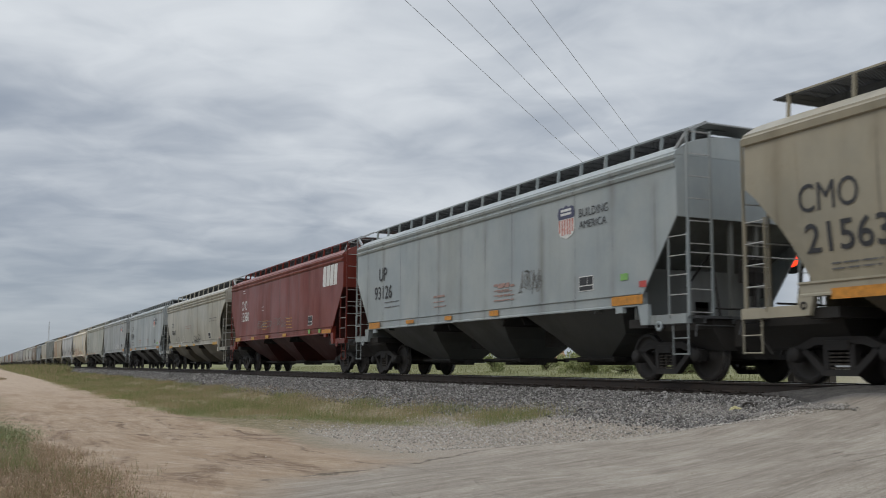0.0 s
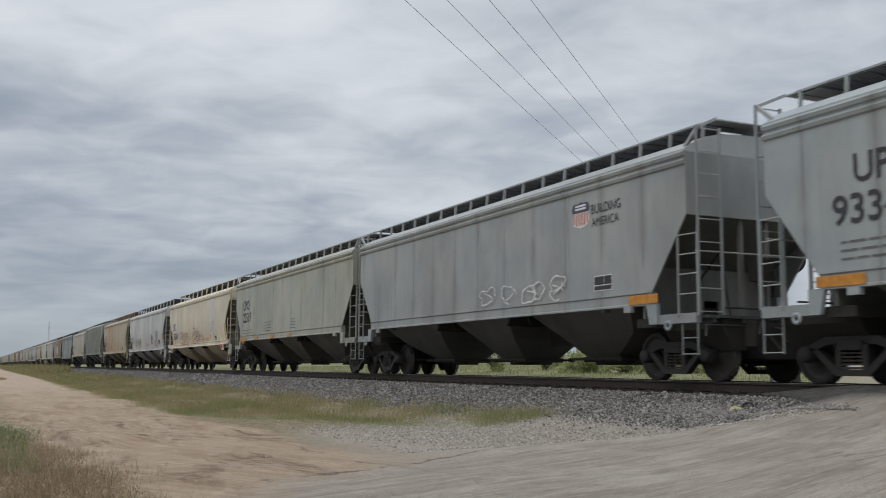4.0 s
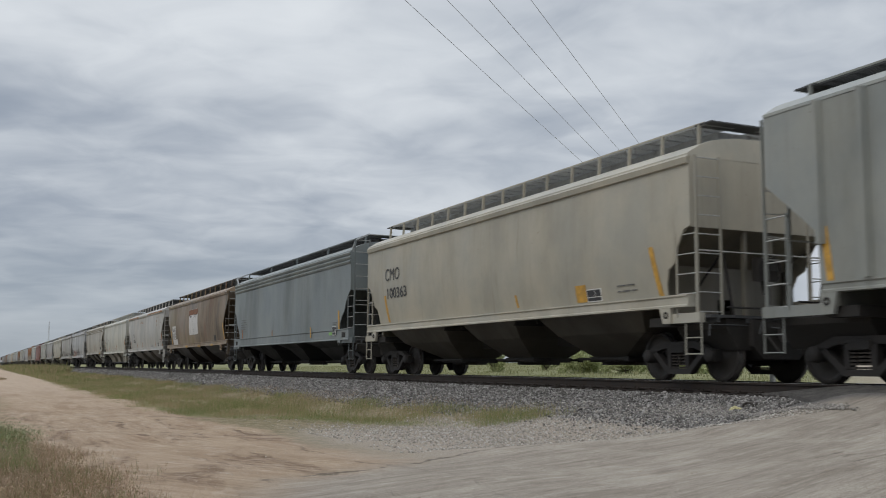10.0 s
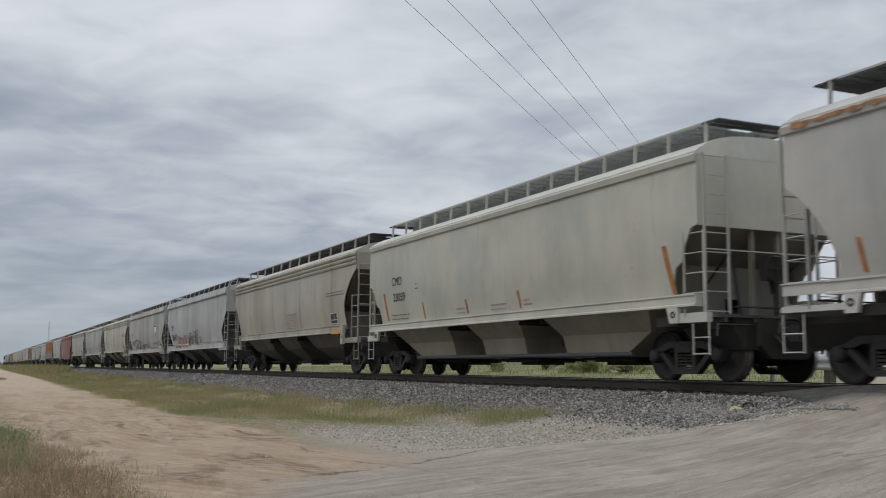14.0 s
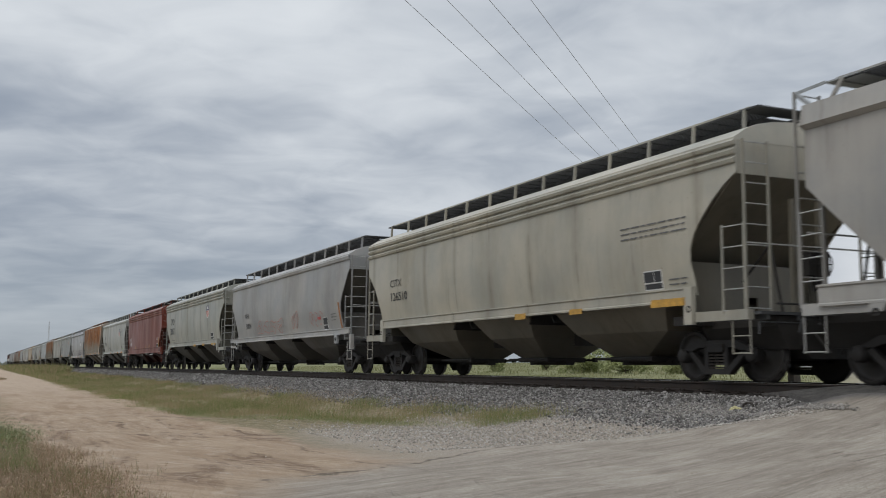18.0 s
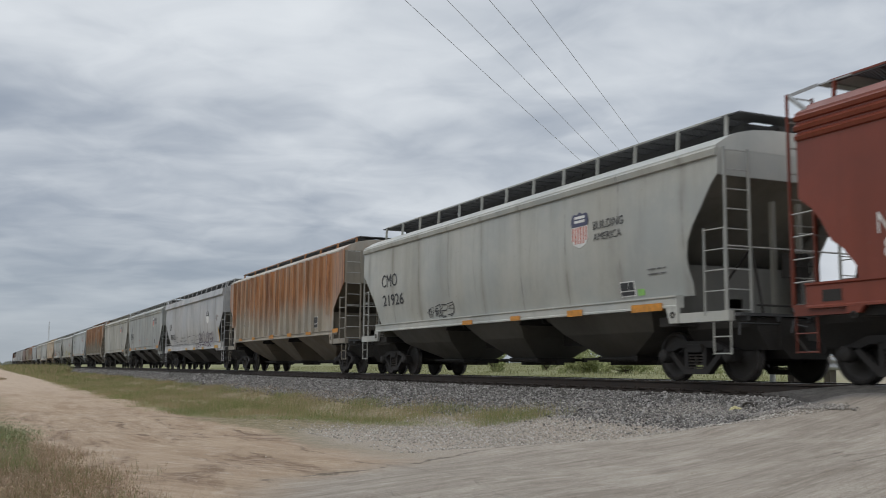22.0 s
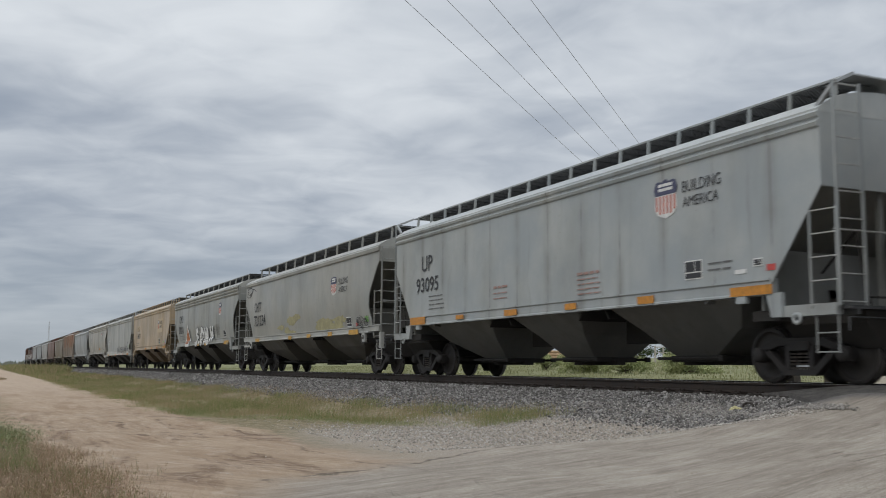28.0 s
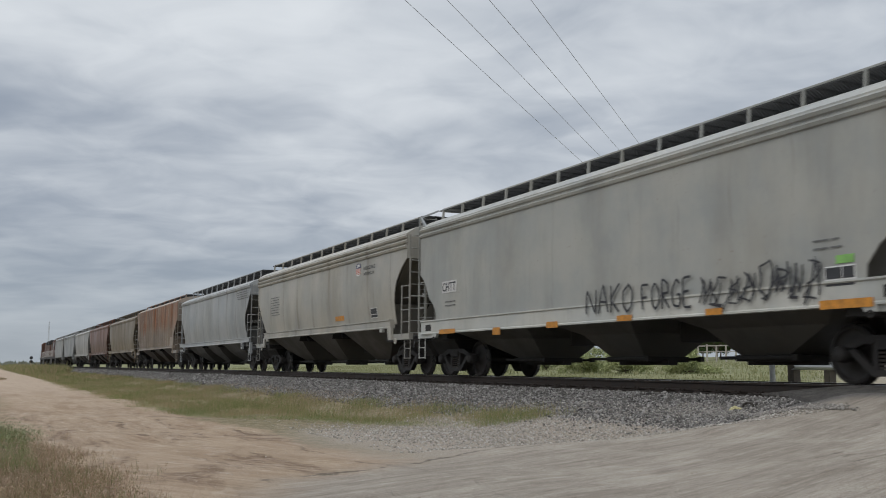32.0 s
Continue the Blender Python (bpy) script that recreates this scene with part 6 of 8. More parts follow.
# ------------------------------------------------------------------ far small things
def far_things():
    pale = plain("pale_weathered_timber", (0.40, 0.37, 0.32), 0.85, 0, 0.25, 3)
    fence = thing("pipe_fence", "pale post and rail fence across the field", "fence")
    for k in range(12):
        x = -100.0 + 1.6 * k
        g = float(ground_height(x, 75.0))
        part("post", Shape().box(x - 0.07, x + 0.07, 74.93, 75.07, g - 0.2, R + 3.1 - (0.25 if k % 3 else 0)), pale, fence)
    part("rail", Shape().box(-100.1, -82.2, 74.97, 75.03, R + 2.85, R + 2.97), pale, fence)
    part("rail", Shape().box(-100.1, -82.2, 74.97, 75.03, R + 2.2, R + 2.28), pale, fence)
    pile = thing("log_pile", "stack of cut logs with pale ends in the field", "log pile")
    g = float(ground_height(-133.0, 80.0))
    pile.matrix_basis = pose(-133.0, 80.0, g)
    ends = plain("cut_log_wood", (0.36, 0.24, 0.14), 0.85, 0, 0.4, 2)
    rnd = random.Random(5)
    for row in range(4):
        for i in range(9 - row):
            r = 0.27
            part("log", Shape().bar((-2.3 + 0.56 * i + 0.28 * row, -1.5 + rnd.uniform(-0.2, 0.2), r + 0.47 * row), (-2.3 + 0.56 * i + 0.28 * row, 1.5, r + 0.47 * row), r * rnd.uniform(0.85, 1.05), 9), ends, pile)
    post = new("marker_post", Shape().bar((0, 0, -0.2), (0, 0, 2.3), 0.035, 6).mesh("marker_post", GALV))
    post.matrix_basis = pose(-48.3, 45.0, float(ground_height(-48.3, 45.0)))
    tagged(post, "thin grey steel marker post in the field", "post")
    mast = thing("radio_mast", "slender grey lattice radio mast on the horizon", "mast")
    mast.matrix_basis = pose(-485.0, 28.0, 0.0)
    s = Shape()
    for k in range(3):
        a = 2.09 * k
        s.bar((0.35 * math.cos(a), 0.35 * math.sin(a), 0), (0.2 * math.cos(a), 0.2 * math.sin(a), 20.6), 0.06, 4)
    part("lattice", s, SIGM, mast)
    for k in range(20):
        part("brace", Shape().bar((0.32, 0, k + 0.1), (-0.17, 0.28, k + 1.0), 0.03, 4), SIGM, mast)
    sig = thing("wayside_signal", "black two-headed railway signal far along the track", "railway signal")
    sig.matrix_basis = pose(-SIGFAR, 16.0, 0.2)
    part("mast", Shape().bar((0, 0, 0), (0, 0, 3.8), 0.09, 8), SIGM, sig)
    for z in (3.2, 1.9):
        ob = part("signal_head", Shape().lathe([(0.0, -0.1), (0.55, -0.1), (0.55, 0.0), (0.0, 0.05)], (0, 0, 0), 18), BLACKP, sig)
        ob.matrix_basis = pose(0, 0, z, 0, 0, 90)
    hose = Shape()
    pts = [(-0.28, 0.0, 0.0), (-0.24, 0.02, 0.10), (-0.12, 0.03, 0.15), (0.03, 0.02, 0.14), (0.12, 0.0, 0.08), (0.13, -0.02, 0.0)]
    for p, q in zip(pts, pts[1:]):
        hose.bar([0.6 * c for c in p], [0.6 * c for c in q], 0.016, 6)
    ob = new("hose_scrap", hose.mesh("hose_scrap", SPRINGM))
    ob.matrix_basis = pose(-11.6, 10.4, float(ground_height(-11.6, 10.4)))
    tagged(ob, "bent piece of black hose lying on the gravel", "hose")
    rnd, s = random.Random(12), Shape()
    v = [(0.042 * i - 0.08 + rnd.uniform(-0.01, 0.01), 0.035 * j - 0.05, 0.02 + rnd.uniform(0.0, 0.055) * (0 < i < 4)) for j in range(4) for i in range(5)]
    s.add(v, [(5 * j + i, 5 * j + i + 1, 5 * j + i + 6, 5 * j + i + 5) for j in range(3) for i in range(4)])
    ob = new("litter_scrap", s.mesh("litter_scrap", plain("yellowed_plastic", (0.50, 0.46, 0.24), 0.55, 0, 0.25, 20)))
    ob.modifiers.new("thickness", "SOLIDIFY").thickness = 0.006
    ob.matrix_basis = pose(-11.72, 10.22, float(ground_height(-11.72, 10.22)) + 0.01, 25, 0, 20)
    tagged(ob, "crumpled scrap of yellowed plastic on the gravel", "litter")


far_things()


# ------------------------------------------------------------------ stones
def stones(name, label, mat, spots, size, seed):
    rng = np.random.default_rng(seed)
    x, y, lift = spots
    n = len(x)
    # angular lumps: a jittered octahedron with cut corners
    base = np.array([(1, 0, 0), (-1, 0, 0), (0, 1, 0), (0, -1, 0), (0, 0, 0.75), (0, 0, -0.75)], float)
    T = np.array([[0, 2, 4], [2, 1, 4], [1, 3, 4], [3, 0, 4], [2, 0, 5], [1, 2, 5], [3, 1, 5], [0, 3, 5]])
    P = base[None] * rng.uniform(0.6, 1.25, (n, 6, 1)) + rng.normal(0, 0.16, (n, 6, 3))
    a, b = rng.uniform(0, 6.28, n), rng.uniform(-0.7, 0.7, n)
    ca, sa, cb, sb = np.cos(a), np.sin(a), np.cos(b), np.sin(b)
    X, Y, Z = P[..., 0], P[..., 1], P[..., 2]
    X, Z = X * cb[:, None] - Z * sb[:, None], X * sb[:, None] + Z * cb[:, None]
    X, Y = X * ca[:, None] - Y * sa[:, None], X * sa[:, None] + Y * ca[:, None]
    s = size * rng.lognormal(0, 0.3, n)[:, None]
    g = ground_height(x, y) + lift
    V = np.stack([X * s + x[:, None], Y * s + y[:, None], Z * s + (g + s[:, 0] * 0.3)[:, None]], -1).reshape(-1, 3)
    F = (T[None] + 6 * np.arange(n)[:, None, None]).reshape(-1, 3)
    tagged(new(name, mesh_arrays(name, V, F, mat)), label, "stones", kind="stuff")


def stone_material(name, cols):
    m, nt, bs, oc = material(name)
    g = nt.nodes.new("ShaderNodeNewGeometry")
    cr = nt.nodes.new("ShaderNodeValToRGB")
    nt.links.new(g.outputs["Random Per Island"], cr.inputs[0])
    cr.color_ramp.elements[0].color, cr.color_ramp.elements[1].color = (*cols[0], 1), (*cols[-1], 1)
    for i, c in enumerate(cols[1:-1]):
        cr.color_ramp.elements.new((i + 1) / (len(cols) - 1)).color = (*c, 1)
    f = noise_tex(nt, oc, 60, 4)
    nt.links.new(mixc(nt, ramp(nt, f, 0.4, 0.7, 0.0, 0.4), cr.outputs[0], tuple(0.6 * c for c in cols[0])), bs.inputs["Base Color"])
    bs.inputs["Roughness"].default_value = 0.85
    return m


def scatter(rng, n, x0, x1, y0, y1, pw=1.0):
    return x1 - (x1 - x0) * rng.uniform(0, 1, n) ** pw, rng.uniform(y0, y1, n)


_r = np.random.default_rng(8)
_bx, _by = scatter(_r, 64000, -46, -11.0, 8.3, 11.35, 1.35)
_bk = (_r.uniform(0, 1, len(_bx)) < np.clip((_by - np.where(_bx > -17.5, 8.75, 8.2)) / 0.8, 0.03, 1)) & ~((_bx > -13.4 + 3.2 * np.clip((11.9 - _by) / 1.55, 0, 1) ** 0.7) & (_by > 10.4))
_bx, _by = _bx[_bk], _by[_bk]
_cx, _cy = scatter(_r, 15000, -130, -44, 8.9, 11.3, 1.3)
BALLAST = stone_material("ballast_stone", [(0.058, 0.053, 0.050), (0.130, 0.121, 0.113), (0.230, 0.217, 0.203), (0.455, 0.437, 0.412)])
stones("ballast", "grey crushed-stone ballast beside the rails", BALLAST, (_bx, _by, 0.0), 0.0215, 1)
stones("far_ballast", "grey crushed-stone ballast farther along the track", BALLAST, (_cx, _cy, 0.0), 0.038, 2)
_dx, _dy = scatter(_r, 24000, -19.5, -9.6, 4.8, 10.3, 1.0)
_keep = _dx < -11.2 + 0.36 * (_dy - 5.2)
_w = _r.uniform(0, 1, len(_dx)) < np.clip((_dy - 4.4) / 3.0, 0.08, 1) * np.clip((_dx + 18.6) / 3.0, 0.06, 1)
_keep &= _w
WHITEST = stone_material("pale_gravel_stone", [(0.25, 0.222, 0.190), (0.42, 0.385, 0.340), (0.62, 0.585, 0.535)])
stones("pale_gravel", "pale loose gravel spilled beside the crossing road", WHITEST, (_dx[_keep], _dy[_keep], 0.0), 0.015, 3)
_t = _r.uniform(0, 1, 3600)
_rx, _ry = -13.2 + 3.7 * _t + _r.normal(0, 0.16, 3600), 10.15 - 0.15 * _t + _r.normal(0, 0.20, 3600) * (1.3 - _t)
stones("rubble", "ridge of pale broken stone along the asphalt's edge", stone_material("crushed_edge_stone", [(0.16, 0.145, 0.13), (0.28, 0.26, 0.235), (0.46, 0.43, 0.39)]), (_rx, _ry, 0.012), 0.014, 9)
_ex, _ey = scatter(_r, 24000, -24, -3.5, 0.3, 9.8, 0.8)
_k = (_ey < -1.05 * _ex + 0.5) & (_ey > -0.03 * _ex)
GRITM = stone_material("road_grit", [(0.27, 0.215, 0.16), (0.38, 0.315, 0.25), (0.45, 0.385, 0.31), (0.54, 0.48, 0.41)])
stones("road_pebbles", "scattered small pebbles on the road and lane", GRITM, (_ex[_k], _ey[_k], -0.004), 0.0065, 4)


# ------------------------------------------------------------------ lettering, emblems and graffiti on the wagons
SKIN = -1.60
FONT_CACHE = {}
INKS = {"black": (0.03, 0.03, 0.035), "grey": (0.20, 0.20, 0.19), "white": (0.62, 0.62, 0.60), "pale": (0.48, 0.48, 0.46), "red": (0.30, 0.075, 0.06), "pink": (0.42, 0.25, 0.22),
        "brown": (0.20, 0.09, 0.04), "orange": (0.36, 0.13, 0.045), "purple": (0.09, 0.055, 0.09), "filled": (0.035, 0.04, 0.045), "block": (0.05, 0.05, 0.055),
        "bubble": (0.11, 0.16, 0.23), "ice": (0.25, 0.27, 0.28), "ember": (0.28, 0.065, 0.045), "sand": (0.36, 0.32, 0.28)}
INKM = {}


def ink(kind):
    if kind not in INKM:
        INKM[kind] = plain("spray_" + kind, INKS[kind], 0.65, 0, 0.3, 5, 0)
    return INKM[kind]


def skin(z0, z1, c):
    """Distance of a decal from the wagon's middle: proud of the sill where it lies on it."""
    lim = c["sill_top"]
    return SKIN - (0.048 if (z0 + z1) / 2 < lim else 0.007)


def lettering(c, words, mat, x0, z0, x1, z1):
    if words not in FONT_CACHE:
        cu = bpy.data.curves.new("lettering", "FONT")
        cu.body, cu.size, cu.resolution_u, cu.extrude = words, 1.0, 3, 0.0
        cu.offset = 0.0 if set(words) & set("MNWAVX") else 0.011
        ob = bpy.data.objects.new("lettering", cu)
        me = bpy.data.meshes.new_from_object(ob)
        bpy.data.objects.remove(ob)
        xs, ys = [v.co.x for v in me.vertices], [v.co.y for v in me.vertices]
        FONT_CACHE[words] = (me, min(xs), max(xs), min(ys), max(ys))
    me, a, b, lo, hi = FONT_CACHE[words]
    me = me.copy()
    me.materials.clear()
    me.materials.append(mat)
    sx, sz = (x1 - x0) / (b - a), (z1 - z0) / (hi - lo)
    y = skin(z0, z1, c) - 0.008
    for v in me.vertices:
        v.co = (x0 + (v.co.x - a) * sx, y, z0 + (v.co.y - lo) * sz)
    me.name = "lettering"
    part("lettering", me, None, c, "stencilled mark and number")


def plate(x0, z0, x1, z1, y, t=0.004):
    return Shape().box(x0, x1, y - t, y + t, z0, z1)


def patch(c, name, mat, x0, z0, x1, z1):
    y = skin(z0, z1, c)
    if mat is not PANELW and mat is not PANELT and (z1 - z0 > 1.3 * (x1 - x0) or mat is RUSTSTRIP or (mat is YELLOW and z1 - z0 > 0.35)):
        mid, half = (x0 + x1) / 2, min((x1 - x0) / 2, 0.15 if z1 - z0 > 0.6 else 0.07)
        x0, x1 = mid - half, mid + half
        w = min(0.13, 0.6 * (x1 - x0))
        s = Shape().prism([(x0, z1), (x0 + w, z1), (x1, z0), (x1 - w, z0)], "y", y - 0.004, y + 0.004)
    else:
        s = plate(x0, z0, x1, z1, y)
    part(name, s, mat, c)


def small_print(c, mat, x0, z0, x1, z1):
    """Lines of print too small to read: plain bars."""
    y, rnd = skin(z0, z1, c) - 0.006, random.Random(int(1000 * (x0 + 50) + 100 * z0))
    n = max(2, int((z1 - z0) / 0.10))
    s = Shape()
    for i in range(n):
        z = z0 + (z1 - z0) * (i + 0.3) / n
        a = x0
        while a < x1 - 0.05:
            b = min(x1 - rnd.uniform(0, 0.15) * (x1 - x0), a + rnd.uniform(0.10, 0.32))
            if b > a + 0.03:
                s.box(a, b, y - 0.003, y + 0.003, z, z + (0.055 if mat is FAINTR and i == n - 1 and n > 2 else 0.024))
            a = b + 0.05
    if s.v:
        part("small_print", s, mat, c)["kind"] = "stuff"


def data_panel(c, x0, z0, x1, z1):
    y = skin(z0, z1, c)
    p = part("data_panel", plate(x0, z0, x1, z1, y), WHITED, c, "black and white data panel")
    m = x0 + 0.56 * (x1 - x0)
    d = 0.02
    part("black_field", plate(x0 + d, z0 + 0.4 * (z1 - z0), m, z1 - d, y - 0.006, 0.003), BLACKD, p)
    part("black_field", plate(m + d, z0 + 0.4 * (z1 - z0), x1 - d, z1 - d, y - 0.006, 0.003), BLACKD, p)
    part("black_field", plate(x0 + d, z0 + d, x1 - d, z0 + 0.33 * (z1 - z0), y - 0.006, 0.003), BLACKD, p)


BLUESH = plain("faded_blue", (0.07, 0.075, 0.13), 0.6, 0, 0.2, 6)


def shield(c, x0, z0, x1, z1, striped=True):
    """A shield emblem: dark scalloped top, white bars, striped foot."""
    y, w, h = skin(z0, z1, c), x1 - x0, z1 - z0
    def pts(l):
        return [(x0 + a * w, z0 + b * h) for a, b in l]
    foot = pts([(0.06, 0.60), (0.94, 0.60), (0.97, 0.25), (0.85, 0.10), (0.5, 0.0), (0.15, 0.10), (0.03, 0.25)])
    em = part("shield_emblem", Shape().prism(foot, "y", y - 0.002, y + 0.003), WHITED, c, "faded shield emblem")
    top = pts([(0.06, 0.58), (0.0, 0.72), (0.08, 0.90), (0.2, 0.93), (0.35, 0.90), (0.5, 0.97), (0.65, 0.90), (0.8, 0.93), (0.92, 0.90), (1.0, 0.72), (0.94, 0.58)])
    part("crest", Shape().prism(top, "y", y - 0.006, y - 0.002), BLUESH if striped else BLACKD, em)
    for a, b in ((0.68, 0.75), (0.79, 0.86)):
        part("crest_bar", plate(x0 + 0.2 * w, z0 + a * h, x0 + 0.8 * w, z0 + b * h, y - 0.008, 0.002), WHITED, em)
    if striped:
        for i in range(6):
            a = x0 + w * (0.08 + 0.15 * i)
            part("stripe", plate(a, z0 + h * (0.12 if 0 < i < 5 else 0.2), a + 0.075 * w, z0 + 0.56 * h, y - 0.005, 0.002), REDD, em)


def slogan(c, x0, z0, x1, z1):
    m = (z0 + z1) / 2
    lettering(c, "BUILDING", BLACKD, x0, m + 0.03, x1, z1)
    lettering(c, "AMERICA", BLACKD, x0, z0, x1 - 0.06, m - 0.05)


def block_emblem(c, x0, z0, x1, z1):
    """A white emblem of four heavy slanted blocks."""
    y, w, h = skin(z0, z1, c), (x1 - x0) / 4.0, z1 - z0
    for i in range(4):
        a = x0 + i * w
        p = [(0.0, 0.0), (0.84, 0.0), (0.98, 1.0), (0.14, 1.0)] if i % 2 else [(0.0, 0.12), (0.10, 0.0), (0.84, 0.0), (0.98, 1.0), (0.24, 1.0), (0.12, 0.88)]
        s = Shape().prism([(a + u * w, z0 + v * h) for u, v in p], "y", y - 0.003, y + 0.003)
        part("emblem_block", s, WHITED, c, "white slanted emblem shape")


def ribbon(s, pts, y, w, slot=0):
    """A flat painted stroke through points of x and z."""
    n = len(pts)
    left, right = [], []
    for i, (x, z) in enumerate(pts):
        ax, az = pts[max(0, i - 1)]
        bx, bz = pts[min(n - 1, i + 1)]
        dx, dz = bx - ax, bz - az
        q = math.hypot(dx, dz) or 1
        left.append((x - dz / q * w / 2, y, z + dx / q * w / 2))
        right.append((x + dz / q * w / 2, y, z - dx / q * w / 2))
    s.add(left + right, [(i, i + 1, n + i + 1, n + i) for i in range(n - 1)], slot)


STROKES = (((-0.8, 1), (-0.8, -0.6), (0.0, -1), (0.8, -0.6), (0.8, 1)), ((-0.8, -1), (-0.8, 1), (0.8, -1), (0.8, 1)), ((0.8, 0.9), (-0.3, 1), (-0.9, 0.0), (-0.3, -1), (0.8, -0.8)),
           ((-0.8, -1), (0.0, 1), (0.8, -1)), ((-0.7, -1), (-0.7, 1), (0.7, 0.7), (0.6, 0.1), (-0.6, 0.0), (0.8, -1)), ((0.7, 1), (-0.7, 0.8), (-0.6, 0.1), (0.7, 0.0), (0.7, -0.9), (-0.8, -1)),
           ((-0.8, 1), (0.9, 0.9), (0.1, 0.9), (0.0, -1)), ((-0.9, -1), (-0.6, 1), (0.0, -0.2), (0.6, 1), (0.9, -1)))


def graffiti(c, kind, letters, x0, z0, x1, z1):
    """Loose sprayed letter shapes: rounded outlines with inner strokes, filled for the block styles."""
    rnd = random.Random(int(977 * (x0 + 40)) + int(131 * z0) + letters)
    y = skin(z0, z1, c)
    if (z0 + z1) / 2 < c["sill_top"] + 0.55 and z0 < c["sill_top"]:
        y = SKIN - 0.048
    w, h = (x1 - x0) / letters, z1 - z0
    pen = min(0.09, max(0.024, (0.075 if kind == "black" and letters > 2 else 0.05) * h))
    if kind == "red" and letters > 3:
        # tall leaning loops, overlapping, with a second pass inside
        n = int(1.35 * letters)
        for i in range(n + 1):
            s, wd = Shape(), (x1 - x0) / (n + 1)
            hk = rnd.uniform(0.62, 1.0) if i < n else 0.50
            cx, lean = x0 + wd * (i + 0.5), rnd.uniform(-0.32, -0.08)
            cz, rz, rx = z0 + 0.5 * h * hk + rnd.uniform(0.0, 0.06) * h, 0.5 * h * hk, wd * rnd.uniform(0.34, 0.72)
            for pas, (k, turn) in enumerate(((1.0, 1.0), (0.62, rnd.choice((0.55, 0.8))))):
                loop = []
                for j in range(int(30 * turn) + 1):
                    a = 2 * math.pi * j / 30 + 1.2 * pas
                    pinch = 1.0 - 0.35 * max(0.0, math.sin(a)) ** 3
                    loop.append((cx + k * rx * math.cos(a) * pinch + lean * k * rz * math.sin(a) + 0.04 * wd * math.sin(3 * a), cz - 0.08 * rz * pas + k * rz * math.sin(a)))
                ribbon(s, loop, y - 0.003 - 0.0004 * (2 * i + pas), 0.030 if pas == 0 else 0.022)
            if i % 2:
                ribbon(s, [(cx - rx, cz + 0.75 * rz), (cx - 0.2 * rx, cz + 0.9 * rz), (cx + 0.9 * rx, cz + 0.8 * rz), (cx + 0.5 * rx, cz + 0.3 * rz)], y - 0.0034 - 0.0004 * 2 * i, 0.035)
            part("graffiti_letter", s, (ink(kind), ink("white")), c, "red sprayed outline letter")
        return
    for i in range(letters):
        s = Shape()
        cx, cz = x0 + w * (i + 0.5), z0 + h * (0.5 + rnd.uniform(-0.06, 0.06))
        n = 28
        ph, k = rnd.uniform(0, 6.28), rnd.choice((2, 3, 3, 4))
        rx, rz = w * rnd.uniform(0.44, 0.56), h * rnd.uniform(0.38, 0.5)
        ring = []
        for j in range(n + 1):
            a = 2 * math.pi * j / n
            q = 0.80 + 0.20 * math.cos(k * a + ph) + 0.06 * math.cos(7 * a + 2 * ph)
            sq = 1.0 / max(abs(math.cos(a)), abs(math.sin(a))) ** 0.6
            ring.append((cx + rx * q * sq * math.cos(a) * 0.9 + 0.10 * rz * math.sin(a), cz + rz * q * sq * math.sin(a) * 0.85))
        if kind in ("filled", "block", "bubble", "ember"):
            s.add([(cx, y - 0.001, cz)] + [(px, y - 0.001, pz) for px, pz in ring], [(0, j + 1, j + 2) for j in range(n)], 1)
        if kind in ("black", "grey") and letters > 2:
            # handwriting: open bowls, hooks, arches and zigzags
            for st in rnd.sample(STROKES, 2):
                fx, fz, sq = rnd.choice((-1, 1)), rnd.choice((-1, 1)), rnd.uniform(0.7, 1.1)
                st = [(cx + 1.05 * rx * (fx * a + 0.25 * fz * b) + rnd.uniform(-0.12, 0.12) * w, cz + 0.9 * rz * sq * fz * b + rnd.uniform(-0.08, 0.08) * h) for a, b in st]
                fine = []
                for (ax, az), (bx, bz) in zip(st, st[1:]):
                    for j in range(6):
                        t = j / 6
                        fine.append((ax + (bx - ax) * t + 0.14 * w * math.sin(t * math.pi), az + (bz - az) * t))
                ribbon(s, fine, y - 0.003, pen * rnd.uniform(0.5, 0.9))
            if rnd.random() < 0.3:
                ribbon(s, [(cx + 0.45 * rx * math.cos(a / 4), cz + 0.45 * rz * math.sin(a / 4)) for a in range(0, 22)], y - 0.003, pen)
        else:
            ribbon(s, ring if kind in ("filled", "block", "bubble", "ember") else ring[: rnd.randint(22, 29)], y - 0.003, pen)
            for _ in range(rnd.randint(1, 3)):
                a = rnd.uniform(-1.3, 1.3)
                p, q = (cx - 0.5 * rx * math.sin(a), cz - 0.55 * rz * math.cos(a)), (cx + 0.5 * rx * math.sin(a), cz + 0.55 * rz * math.cos(a))
                ribbon(s, [(p[0] + (q[0] - p[0]) * t / 5 + 0.1 * w * math.sin(t * 0.63), p[1] + (q[1] - p[1]) * t / 5) for t in range(6)], y - 0.003, pen * 0.8)
        part("graffiti_letter", s, (ink(kind), ink({"bubble": "ice", "ember": "sand"}.get(kind, "white"))), c, {"filled": "white", "block": "white", "bubble": "pale blue", "ember": "red and sand"}.get(kind, kind) + " sprayed graffiti")


